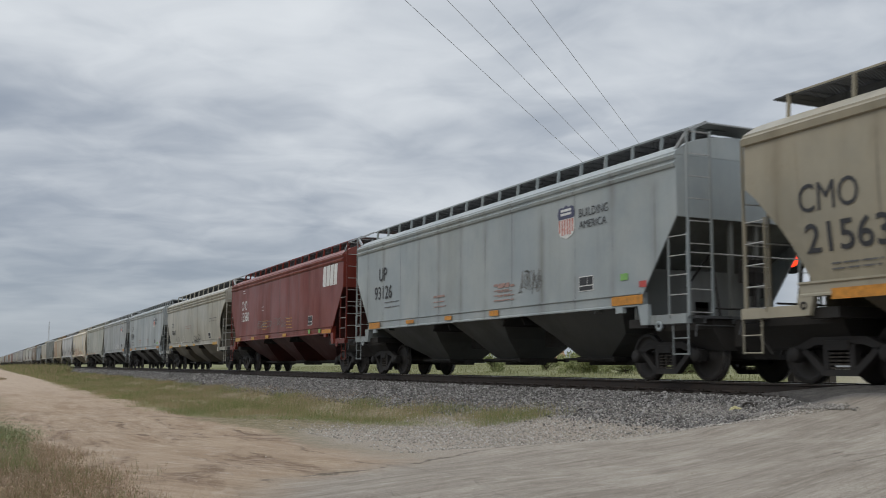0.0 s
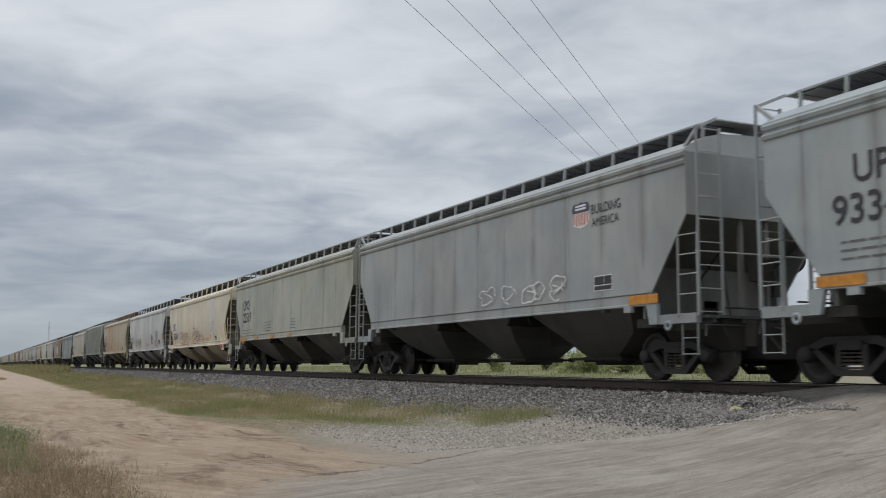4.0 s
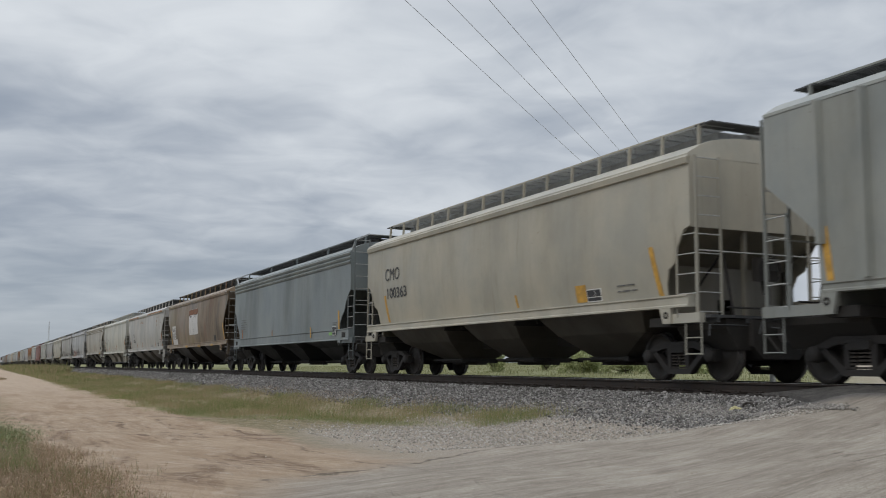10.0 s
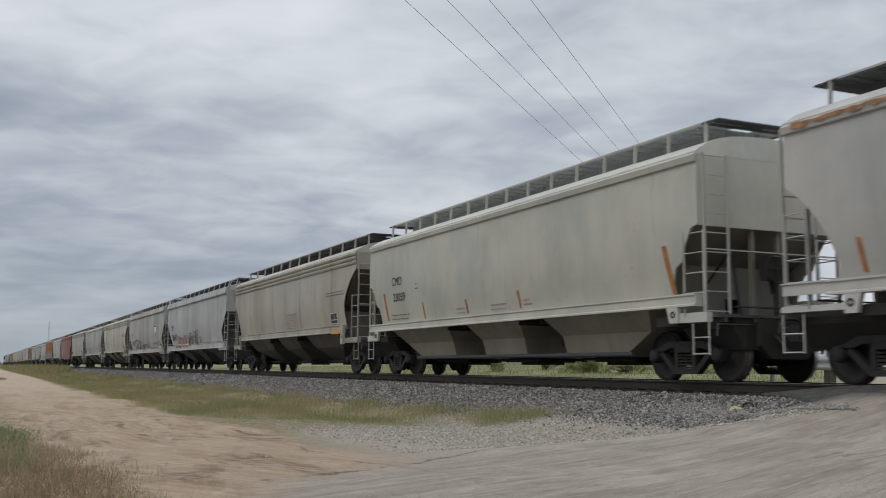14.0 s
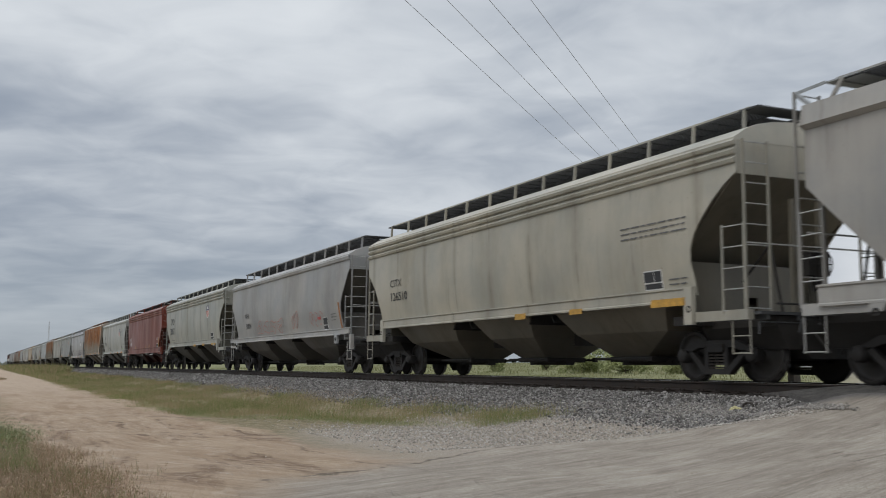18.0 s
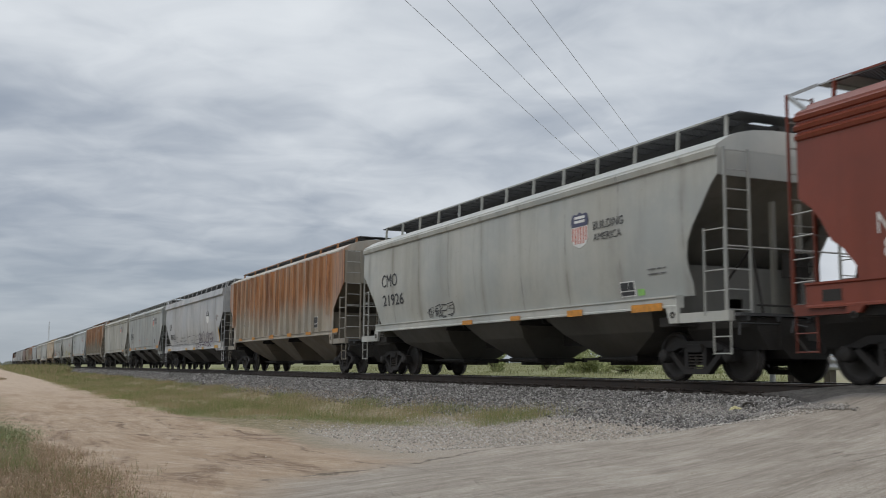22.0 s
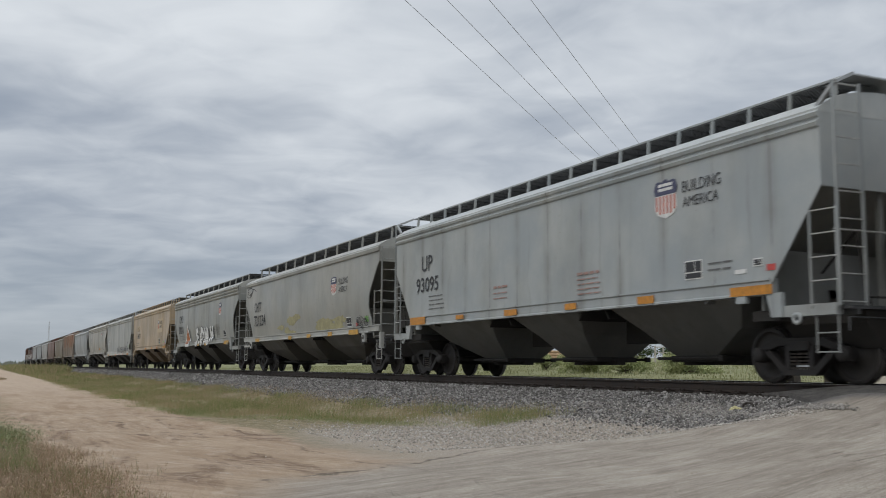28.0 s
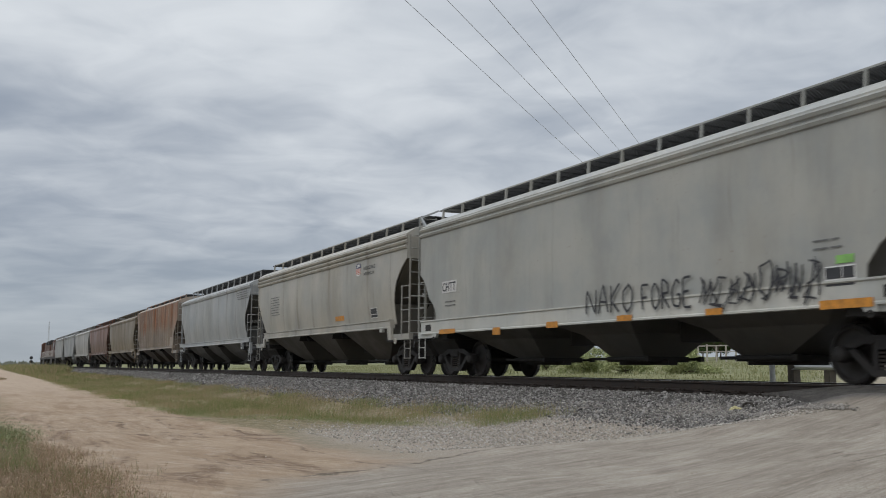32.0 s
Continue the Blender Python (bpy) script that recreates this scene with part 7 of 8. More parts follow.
GLYPHS = {"S": (((1, 0.85), (0.6, 1), (0.1, 0.85), (0.12, 0.6), (0.85, 0.4), (0.9, 0.15), (0.5, 0), (0, 0.12)),), "I": (((0.5, 1), (0.5, 0)),), "L": (((0.1, 1), (0.12, 0), (0.9, 0.05)),),
          "D": (((0.1, 0), (0.1, 1), (0.6, 0.9), (0.95, 0.5), (0.6, 0.1), (0.1, 0)),), "W": (((0, 1), (0.25, 0), (0.5, 0.75), (0.75, 0), (1, 1)),), "V": (((0, 1), (0.5, 0), (1, 1)),),
          "H": (((0.1, 1), (0.12, 0)), ((0.9, 1), (0.88, 0)), ((0.1, 0.5), (0.9, 0.5))), "Z": (((0, 1), (1, 0.95), (0, 0.05), (1, 0)),), "N": (((0, 0), (0.05, 1), (0.95, 0), (1, 1)),),
          "E": (((0.9, 1), (0.1, 0.95), (0.1, 0.05), (0.9, 0)), ((0.1, 0.5), (0.7, 0.55))), "K": (((0.1, 1), (0.1, 0)), ((0.9, 1), (0.12, 0.45), (0.9, 0))), "F": (((0.9, 1), (0.1, 0.95), (0.1, 0)), ((0.1, 0.5), (0.7, 0.5))),
          "O": (((0.5, 1), (0.1, 0.75), (0.1, 0.25), (0.5, 0), (0.9, 0.25), (0.9, 0.75), (0.5, 1)),), "A": (((0, 0), (0.5, 1), (1, 0)), ((0.2, 0.4), (0.8, 0.4))), "Y": (((0, 1), (0.5, 0.5), (1, 1)), ((0.5, 0.5), (0.4, 0))),
          "R": (((0.1, 0), (0.1, 1), (0.75, 0.9), (0.75, 0.55), (0.12, 0.5), (0.9, 0)),), "G": (((0.9, 0.85), (0.5, 1), (0.1, 0.6), (0.2, 0.1), (0.85, 0.05), (0.9, 0.45), (0.55, 0.45)),)}


def sprayed_word(c, word, kind, x0, z0, x1, z1, pen, rise=0.0, seed=1):
    """Hand-sprayed capitals, each a part; kind "block" gives fat white letters with a black edge."""
    rnd, w = random.Random(seed), (x1 - x0) / len(word)
    y = SKIN - 0.048 if z0 < c["sill_top"] else skin(z0, z1, c)
    for i, ch in enumerate(word):
        s = Shape()
        hk, lean = rnd.uniform(0.88, 1.08), rnd.uniform(-0.05, 0.16)
        for st in GLYPHS[ch]:
            pts = [(x0 + w * (i + 0.08 + 0.84 * a) + lean * (b - 0.5) * (z1 - z0) * 0.5 + rnd.uniform(-0.03, 0.03) * w, z0 + rise * i + (z1 - z0) * (b * hk) + rnd.uniform(-0.03, 0.03) * (z1 - z0)) for a, b in st]
            fine = []
            for k in range(len(pts) - 1):
                p0, p1, p2, p3 = pts[max(0, k - 1)], pts[k], pts[k + 1], pts[min(len(pts) - 1, k + 2)]
                for q in range(5):
                    t = q / 5
                    fine.append(tuple(0.5 * (2 * b1 + 0.55 * (c1 - a1) * t + (-0.55 * (d1 - b1) - 1.1 * (c1 - a1) + 6 * (c1 - b1)) * t * t + (0.55 * (d1 - b1) + 0.55 * (c1 - a1) - 4 * (c1 - b1)) * t ** 3) for a1, b1, c1, d1 in zip(p0, p1, p2, p3)))
            fine.append(pts[-1])
            if kind == "block":
                ribbon(s, fine, y - 0.001, pen + 0.07, 0)
                ribbon(s, fine, y - 0.005, pen, 1)
            else:
                ribbon(s, fine, y - 0.003, pen, 0)
        part("graffiti_letter", s, (ink(kind), ink("white")), c, "fat white sprayed letter edged in black" if kind == "block" else kind + " sprayed letter")


def stain(c, mat, x0, z0, x1, z1):
    """An uneven scab or stain with a ragged edge."""
    rnd = random.Random(int(500 * (x0 + 30)))
    y, s = skin(z0, z1, c), Shape()
    for _ in range(5):
        cx, cz = rnd.uniform(x0, x1), rnd.uniform(z0, z1)
        k = 0.55 if mat is RUSTSPOT else 1.0
        rx, rz = k * (x1 - x0) * rnd.uniform(0.12, 0.34), k * (z1 - z0) * rnd.uniform(0.15, 0.45)
        n = 22
        ring = [(cx + rx * math.cos(6.283 * j / n) * rnd.uniform(0.65, 1.1), y + rnd.uniform(-0.002, 0.0), cz + rz * math.sin(6.283 * j / n) * rnd.uniform(0.6, 1.15)) for j in range(n)]
        s.add([(cx, y, cz)] + ring, [(0, j + 1, (j + 1) % n + 1) for j in range(n)])
    part("stain", s, mat, c)["kind"] = "stuff"


def scrapes(c, n, x0, z0, x1, z1, seed):
    """Long horizontal scratches and torn edges of old paint."""
    rnd, s = random.Random(seed), Shape()
    for _ in range(n):
        a, z = rnd.uniform(x0, x1), rnd.choice((z0, 0.5 * (z0 + z1), z1)) + rnd.uniform(-0.05, 0.05)
        m = rnd.randint(5, 14)
        step = rnd.uniform(0.04, 0.11)
        ribbon(s, [(min(x1, a + step * i), z + rnd.uniform(-0.012, 0.012)) for i in range(m) if a + step * i < x1 + step] + [(x1 + 0.01, z)] * (a > x1 - step), skin(z0, z1, c) - 0.004, rnd.uniform(0.010, 0.030))
    part("scrape", s, FAINTK, c)["kind"] = "stuff"


def flame(c, x0, z0, x1, z1):
    y, w, h = SKIN - 0.048, x1 - x0, z1 - z0
    for k, mat, name in ((1.0, WHITED, "flame_outline"), (0.72, ink("orange"), "flame")):
        shape = [(0.1, 0.0), (0.9, 0.0), (1.0, 0.28), (0.82, 0.55), (0.78, 0.8), (0.55, 0.7), (0.45, 1.0), (0.3, 0.68), (0.12, 0.5), (0.0, 0.25)]
        p = [(x0 + w * (0.5 + (a - 0.5) * k), z0 + h * (0.42 + (b - 0.42) * k)) for a, b in shape]
        part(name, Shape().prism(p, "y", y - (0.006 if k < 1 else 0.002), y + 0.001), mat, c)


def peeling_panel(c, x0, z0, x1, z1):
    """A pale panel in two halves, rusted along its head."""
    y, w, h = skin(z0, z1, c), x1 - x0, z1 - z0
    m = x0 + 0.49 * w
    for a, b, name in ((x0, m - 0.02, "panel_half"), (m + 0.02, x1, "panel_half")):
        p = part(name, plate(a, z0, b, z1, y), PANELW, c, "pale peeling panel rusted at the head")
        part("rust_band", plate(a, z1 - 0.22 * h, b, z1 - 0.01, y - 0.006, 0.002), RUSTBAND, p)
        s = Shape()
        rnd = random.Random(int(90 * (a + 20)))
        for lift in (0.0, 0.07):
            ribbon(s, [(a + (b - a) * t / 14, z0 + h * (0.69 + lift + rnd.uniform(-0.035, 0.035))) for t in range(rnd.randint(1, 4), rnd.randint(9, 13))], y - 0.008, 0.045)
        part("scrape", s, BLACKD, p)
    s = Shape()
    ribbon(s, [(m + 0.02 * math.sin(t), z0 + h * t / 10) for t in range(11)], y - 0.006, 0.05)
    part("torn_seam", s, BLACKD, c)


def eave_rust(c, x0, x1):
    """Rust bleeding along the eave moulding."""
    rnd, s = random.Random(6), Shape()
    z = TYPES["round"]["z_eave"] - 0.03
    top = [(x0 + (x1 - x0) * t / 40, -1.662, z + rnd.uniform(-0.01, 0.02)) for t in range(41)]
    low = [(x, y, b - rnd.uniform(0.02, 0.12)) for x, y, b in top]
    s.add(top + low, [(i, i + 1, 42 + i, 41 + i) for i in range(40)])
    part("eave_rust", s, RUSTSPOT, c, "orange rust along the eave")


def drape(car):
    """Lays the marks of a curved side onto its bow, above the sill."""
    lim = car["sill_top"]
    for ob in car.children_recursive:
        if ob.type != "MESH" or ob.name.split(".")[0] not in MARKS:
            continue
        bm = bmesh.new()
        bm.from_mesh(ob.data)
        zs = [v.co.z for v in bm.verts]
        z = math.ceil(min(zs) / 0.22) * 0.22
        while z < max(zs) and max(zs) - min(zs) > 0.25 and len(bm.verts) < 400:
            bmesh.ops.bisect_plane(bm, geom=bm.verts[:] + bm.edges[:] + bm.faces[:], plane_co=(0, 0, z), plane_no=(0, 0, 1))
            z += 0.22
        for v in bm.verts:
            if v.co.z > lim and v.co.y < 0:
                v.co.y += tuck(v.co.z)
        bm.to_mesh(ob.data)
        bm.free()


MARKS = ("lettering", "reflector", "repaint_panel", "tag", "small_print", "data_panel", "black_field", "shield_emblem", "crest", "crest_bar", "stripe", "emblem_block",
         "graffiti_letter", "stain", "flame_outline", "flame", "panel_half", "rust_band", "scrape", "torn_seam")


def decorate_train():
    for k, car in CARS.items():
        car["sill_top"] = TYPES[LIST[k][0]]["sill_z"][1]

    c = CARS[0]
    lettering(c, "CMO", BLACKD, -7.36, 2.56, -6.22, 2.99)
    lettering(c, "21563", BLACKD, -7.28, 1.94, -5.72, 2.39)
    patch(c, "reflector", ORANGE, -6.74, 1.23, -5.54, 1.39)
    small_print(c, FAINTK, -6.84, 1.65, -5.88, 1.81)

    c = CARS[1]
    lettering(c, "UP", BLACKD, -6.3, 2.84, -5.66, 3.25)
    lettering(c, "93126", BLACKD, -6.66, 2.28, -5.24, 2.69)
    small_print(c, FAINTK, -5.83, 1.96, -4.64, 2.26)
    small_print(c, FAINTR, -2.19, 1.79, -1.38, 2.18)
    small_print(c, FAINTR, 1.52, 1.76, 2.34, 2.17)
    graffiti(c, "grey", 5, 2.55, 1.88, 3.59, 2.47)
    patch(c, "reflector", ORANGE, -7.01, 1.4, -6.1, 1.58)
    patch(c, "reflector", ORANGE, -4.03, 1.46, -3.47, 1.56)
    patch(c, "reflector", ORANGE, -1.4, 1.45, -0.98, 1.56)
    patch(c, "reflector", ORANGE, 1.15, 1.45, 1.6, 1.58)
    shield(c, 4.26, 2.93, 4.93, 3.68)
    slogan(c, 5.1, 3.08, 6.15, 3.5)
    data_panel(c, 5.08, 1.78, 5.6, 2.09)
    patch(c, "reflector", ORANGE, 6.29, 1.42, 7.29, 1.59)
    patch(c, "tag", REDTAG, 7.14, 1.73, 7.35, 1.85)
    patch(c, "tag", GREENTAG, 6.54, 1.9, 6.78, 2.03)
    small_print(c, FAINTR, 1.32, 1.76, 2.16, 2.23)

    c = CARS[2]
    lettering(c, "CMO", WHITED, -6.12, 2.79, -5.14, 3.23)
    lettering(c, "13580", WHITED, -6.08, 2.27, -4.72, 2.7)
    small_print(c, WHITED, -2.4, 2.59, -2.09, 2.88)
    small_print(c, WHITED, -6.01, 3.55, -5.54, 3.78)
    small_print(c, YELLOW, -2.27, 1.76, -1.45, 2.23)
    small_print(c, YELLOW, 1.47, 1.71, 2.33, 2.2)
    patch(c, "reflector", YELLOW, -7.09, 1.38, -6.11, 1.54)
    patch(c, "reflector", YELLOW, -4.05, 1.39, -3.54, 1.53)
    patch(c, "reflector", YELLOW, -1.57, 1.4, -1.11, 1.54)
    patch(c, "reflector", YELLOW, 1.07, 1.41, 1.54, 1.53)
    graffiti(c, "grey", 3, -3.31, 1.84, -0.82, 2.2)
    graffiti(c, "grey", 3, -0.75, 1.76, 1.54, 2.28)
    block_emblem(c, 6.06, 3.07, 7.69, 3.8)
    data_panel(c, 4.36, 1.75, 4.89, 2.1)
    patch(c, "tag", GREENTAG, 4.54, 1.44, 4.75, 1.59)
    patch(c, "tag", GREENTAG, 5.8, 1.43, 6.0, 1.57)
    patch(c, "reflector", ORANGE, 6.18, 1.4, 7.19, 1.53)

    c = CARS[3]
    lettering(c, "CITX", BLACKD, -6.62, 2.61, -5.86, 2.87)
    lettering(c, "700337", BLACKD, -6.67, 2.13, -5.35, 2.42)
    graffiti(c, "white", 1, -3.15, 1.48, -2.37, 2.11)
    graffiti(c, "black", 3, 0.42, 1.47, 2.18, 1.99)
    patch(c, "reflector", YELLOW, -7.09, 1.32, -6.03, 1.47)
    patch(c, "reflector", YELLOW, -3.68, 1.34, -3.18, 1.47)
    patch(c, "reflector", YELLOW, -1.41, 1.34, -0.93, 1.45)
    patch(c, "reflector", YELLOW, 0.8, 1.34, 1.32, 1.47)
    small_print(c, FAINTR, -2.25, 2.37, -0.16, 2.64)
    graffiti(c, "grey", 2, -5.35, 1.58, -3.95, 2.01)
    data_panel(c, 4.37, 1.69, 4.86, 2.02)
    patch(c, "reflector", YELLOW, 6.07, 1.33, 7.1, 1.47)
    patch(c, "tag", REDTAG, 7.11, 1.54, 7.34, 1.67)
    small_print(c, FAINTK, 4.81, 2.55, 6.68, 2.83)

    c = CARS[4]
    lettering(c, "UP", BLACKD, -6.5, 2.86, -5.85, 3.28)
    lettering(c, "93340", BLACKD, -6.91, 2.28, -5.38, 2.72)
    small_print(c, FAINTR, -2.38, 1.8, -1.42, 2.18)
    small_print(c, FAINTR, 1.4, 1.81, 2.0, 2.17)
    small_print(c, FAINTK, -6.78, 1.75, -5.09, 2.11)
    patch(c, "reflector", ORANGE, -7.24, 1.41, -6.34, 1.57)
    patch(c, "reflector", ORANGE, -4.24, 1.43, -3.79, 1.55)
    patch(c, "reflector", ORANGE, -1.67, 1.44, -1.26, 1.53)
    patch(c, "reflector", ORANGE, 0.88, 1.42, 1.3, 1.54)
    shield(c, 4.17, 2.9, 4.77, 3.66)
    slogan(c, 4.86, 3.07, 5.91, 3.52)
    data_panel(c, 4.91, 1.77, 5.36, 2.07)
    patch(c, "reflector", ORANGE, 6.14, 1.42, 7.06, 1.55)
    patch(c, "tag", GREENTAG, 5.85, 1.72, 6.47, 1.84)
    patch(c, "tag", REDTAG, 6.94, 1.75, 7.16, 1.86)

    c = CARS[5]
    graffiti(c, "white", 4, 0.31, 1.59, 4.57, 2.25)
    shield(c, 4.56, 3.08, 5.23, 3.66)
    slogan(c, 5.3, 3.07, 6.31, 3.52)
    data_panel(c, 5.37, 1.75, 6.0, 2.06)
    patch(c, "reflector", ORANGE, 6.58, 1.41, 7.48, 1.58)

    c = CARS[6]
    lettering(c, "CMO", BLACKD, -6.86, 2.79, -5.72, 3.24)
    lettering(c, "22511", BLACKD, -6.82, 2.22, -5.44, 2.67)
    patch(c, "reflector", ORANGE, -7.1, 1.36, -6.05, 1.51)
    patch(c, "reflector", ORANGE, -4.45, 1.39, -3.97, 1.5)
    patch(c, "reflector", ORANGE, -1.85, 1.4, -1.4, 1.52)
    patch(c, "reflector", ORANGE, 0.74, 1.4, 1.19, 1.51)
    small_print(c, FAINTK, -2.94, 1.69, -1.77, 2.17)
    small_print(c, FAINTK, 1.1, 1.7, 1.76, 2.16)
    small_print(c, FAINTK, -4.86, 2.55, -4.6, 2.85)
    small_print(c, FAINTK, -6.78, 1.68, -5.05, 1.94)

    c = CARS[7]
    patch(c, "repaint_panel", PANELW, -7.34, 1.98, -6.01, 2.93)
    small_print(c, FAINTK, -6.95, 1.58, -6.55, 1.78)
    small_print(c, FAINTK, -6.25, 1.60, -5.75, 1.80)
    patch(c, "tag", REDTAG, -7.36, 1.19, -7.24, 1.28)
    small_print(c, FAINTK, 0.1, 1.62, 0.9, 1.95)
    lettering(c, "CMO", BLACKD, -7.2, 2.38, -6.16, 2.83)
    lettering(c, "200041", BLACKD, -7.11, 1.84, -5.63, 2.25)
    graffiti(c, "red", 5, -4.75, 1.4, -1.81, 2.37)
    graffiti(c, "red", 4, -0.81, 1.46, 1.48, 2.45)
    patch(c, "reflector", YELLOW, -7.65, 1.53, -7.19, 2.39)
    patch(c, "reflector", YELLOW, -3.86, 1.49, -3.62, 1.95)
    patch(c, "reflector", YELLOW, -1.41, 1.47, -1.21, 1.92)
    patch(c, "reflector", YELLOW, 1.58, 1.48, 1.83, 1.93)
    patch(c, "repaint_panel", PANELW, 3.8, 1.96, 4.89, 3.8)
    small_print(c, FAINTK, 4.06, 2.07, 4.88, 2.62)
    data_panel(c, 4.94, 1.57, 5.4, 1.83)
    patch(c, "tag", GREENTAG, 5.74, 1.56, 5.93, 1.69)
    patch(c, "reflector", YELLOW, 1.78, 1.49, 2.08, 1.95)
    patch(c, "reflector", YELLOW, 3.72, 1.49, 4.03, 1.93)
    patch(c, "reflector", YELLOW, 7.24, 1.47, 7.62, 2.39)
    graffiti(c, "red", 3, 2.21, 1.47, 3.54, 1.81)
    patch(c, "tag", REDTAG, 6.85, 1.11, 7.25, 1.32)
    graffiti(c, "black", 1, 4.02, 2.8, 4.77, 3.35)

    c = CARS[8]
    lettering(c, "NAHX", BLACKD, -7.04, 2.21, -6.27, 2.47)
    lettering(c, "61229", BLACKD, -7.0, 1.9, -6.08, 2.17)
    graffiti(c, "filled", 4, -5.04, 1.56, -3.31, 2.38)
    graffiti(c, "filled", 2, -3.19, 1.68, -2.36, 2.33)
    patch(c, "reflector", RUSTSTRIP, -0.13, 1.46, 0.12, 1.92)
    patch(c, "reflector", RUSTSTRIP, -7.43, 1.54, -7.14, 2.34)
    graffiti(c, "red", 2, 0.42, 1.5, 1.54, 1.84)
    graffiti(c, "brown", 2, -3.03, 1.42, -1.89, 1.75)
    patch(c, "reflector", RUSTSTRIP, 3.81, 1.46, 4.09, 1.89)
    patch(c, "reflector", RUSTSTRIP, 7.32, 1.5, 7.7, 2.34)
    graffiti(c, "black", 2, 2.5, 1.55, 3.37, 2.51)
    sprayed_word(c, "ZENKO", "black", 4.42, 2.36, 5.56, 2.60, 0.026, 0.0, 6)
    sprayed_word(c, "VESA", "black", 4.58, 2.08, 5.36, 2.33, 0.026, 0.0, 7)
    sprayed_word(c, "SY", "black", 4.86, 1.66, 5.36, 2.02, 0.026, -0.10, 9)
    graffiti(c, "red", 2, 4.05, 1.43, 5.15, 2.09)
    data_panel(c, 5.7, 1.71, 6.25, 2.03)
    patch(c, "tag", GREENTAG, 5.77, 1.48, 6.01, 1.62)

    c = CARS[9]
    lettering(c, "CMO", BLACKD, -7.29, 2.61, -6.23, 3.02)
    lettering(c, "200109", BLACKD, -7.37, 2.0, -5.96, 2.44)
    graffiti(c, "black", 1, -4.24, 1.37, -3.12, 1.79)
    patch(c, "reflector", YELLOW, -6.63, 1.23, -5.78, 1.37)
    patch(c, "reflector", YELLOW, -3.58, 1.24, -3.09, 1.37)
    patch(c, "reflector", YELLOW, -1.4, 1.25, -0.92, 1.37)
    patch(c, "reflector", YELLOW, 0.87, 1.24, 1.38, 1.39)
    data_panel(c, 4.98, 1.52, 5.51, 1.82)
    patch(c, "tag", GREENTAG, 7.1, 1.62, 7.48, 1.81)
    patch(c, "reflector", YELLOW, 8.24, 1.24, 8.78, 1.39)
    patch(c, "reflector", YELLOW, 6.42, 1.25, 6.92, 1.36)

    c = CARS[10]
    lettering(c, "U", BLACKD, -5.47, 2.51, -5.16, 2.84)
    lettering(c, "P", BLACKD, -4.83, 2.53, -4.57, 2.84)
    lettering(c, "89", BLACKD, -5.63, 1.99, -5.11, 2.35)
    lettering(c, "54", BLACKD, -4.79, 1.97, -4.29, 2.31)
    lettering(c, "1", BLACKD, -3.91, 1.99, -3.8, 2.24)
    shield(c, -0.53, 2.52, 0.04, 3.23, False)
    patch(c, "reflector", YELLOW, -7.4, 1.46, -7.16, 2.31)
    patch(c, "reflector", YELLOW, -4.25, 1.39, -4.05, 1.87)
    patch(c, "reflector", YELLOW, -1.7, 1.41, -1.53, 1.86)
    patch(c, "reflector", YELLOW, 1.1, 1.4, 1.25, 1.86)
    graffiti(c, "pale", 4, 1.3, 1.39, 3.01, 2.28)
    data_panel(c, 4.94, 1.61, 5.38, 1.91)
    patch(c, "tag", GREENTAG, 4.99, 1.45, 5.41, 1.61)
    patch(c, "reflector", YELLOW, 6.85, 1.4, 7.07, 2.34)

    c = CARS[11]
    lettering(c, "CMO", BLACKD, -6.44, 2.81, -5.32, 3.18)
    lettering(c, "100363", BLACKD, -6.29, 2.27, -4.81, 2.59)
    patch(c, "reflector", YELLOW, 6.68, 1.54, 7.13, 2.45)
    patch(c, "reflector", YELLOW, 4.15, 1.57, 4.53, 1.92)
    patch(c, "reflector", YELLOW, 1.5, 1.6, 1.71, 1.89)
    patch(c, "reflector", YELLOW, -6.81, 1.57, -6.07, 2.37)
    data_panel(c, 4.55, 1.56, 5.07, 1.82)
    small_print(c, FAINTK, 5.64, 1.66, 6.29, 1.88)

    c = CARS[12]
    patch(c, "reflector", YELLOW, 7.06, 1.27, 7.29, 2.14)
    patch(c, "reflector", YELLOW, 4.0, 1.27, 4.19, 1.67)
    patch(c, "reflector", RUSTSTRIP, -1.61, 1.35, -1.22, 1.73)
    patch(c, "reflector", RUSTSTRIP, -6.81, 1.33, -6.49, 1.92)
    data_panel(c, 6.63, 1.3, 7.01, 1.61)
    small_print(c, FAINTK, 6.52, 1.64, 7.03, 1.77)
    patch(c, "tag", GREENTAG, 6.26, 1.31, 6.58, 1.41)
    small_print(c, FAINTK, -6.91, 1.76, -5.85, 2.4)

    c = CARS[13]
    patch(c, "repaint_panel", PANELW, -7.04, 1.88, -5.94, 2.7)
    lettering(c, "NAHX", BLACKD, -6.96, 2.32, -5.97, 2.57)
    lettering(c, "62247", BLACKD, -6.9, 1.94, -5.91, 2.24)
    patch(c, "repaint_panel", PANELW, -6.94, 1.45, -5.52, 1.86)
    peeling_panel(c, -1.47, 2.01, 1.03, 3.48)
    patch(c, "reflector", YELLOW, -7.71, 1.59, -7.2, 2.41)
    patch(c, "reflector", YELLOW, -1.99, 1.28, -1.45, 1.4)
    patch(c, "reflector", YELLOW, 1.56, 1.27, 2.05, 1.4)
    patch(c, "repaint_panel", BLACKD, 5.14, 1.52, 5.6, 1.83)
    patch(c, "reflector", YELLOW, 7.3, 1.48, 7.68, 2.4)
    patch(c, "reflector", YELLOW, 1.7, 1.26, 2.23, 1.39)
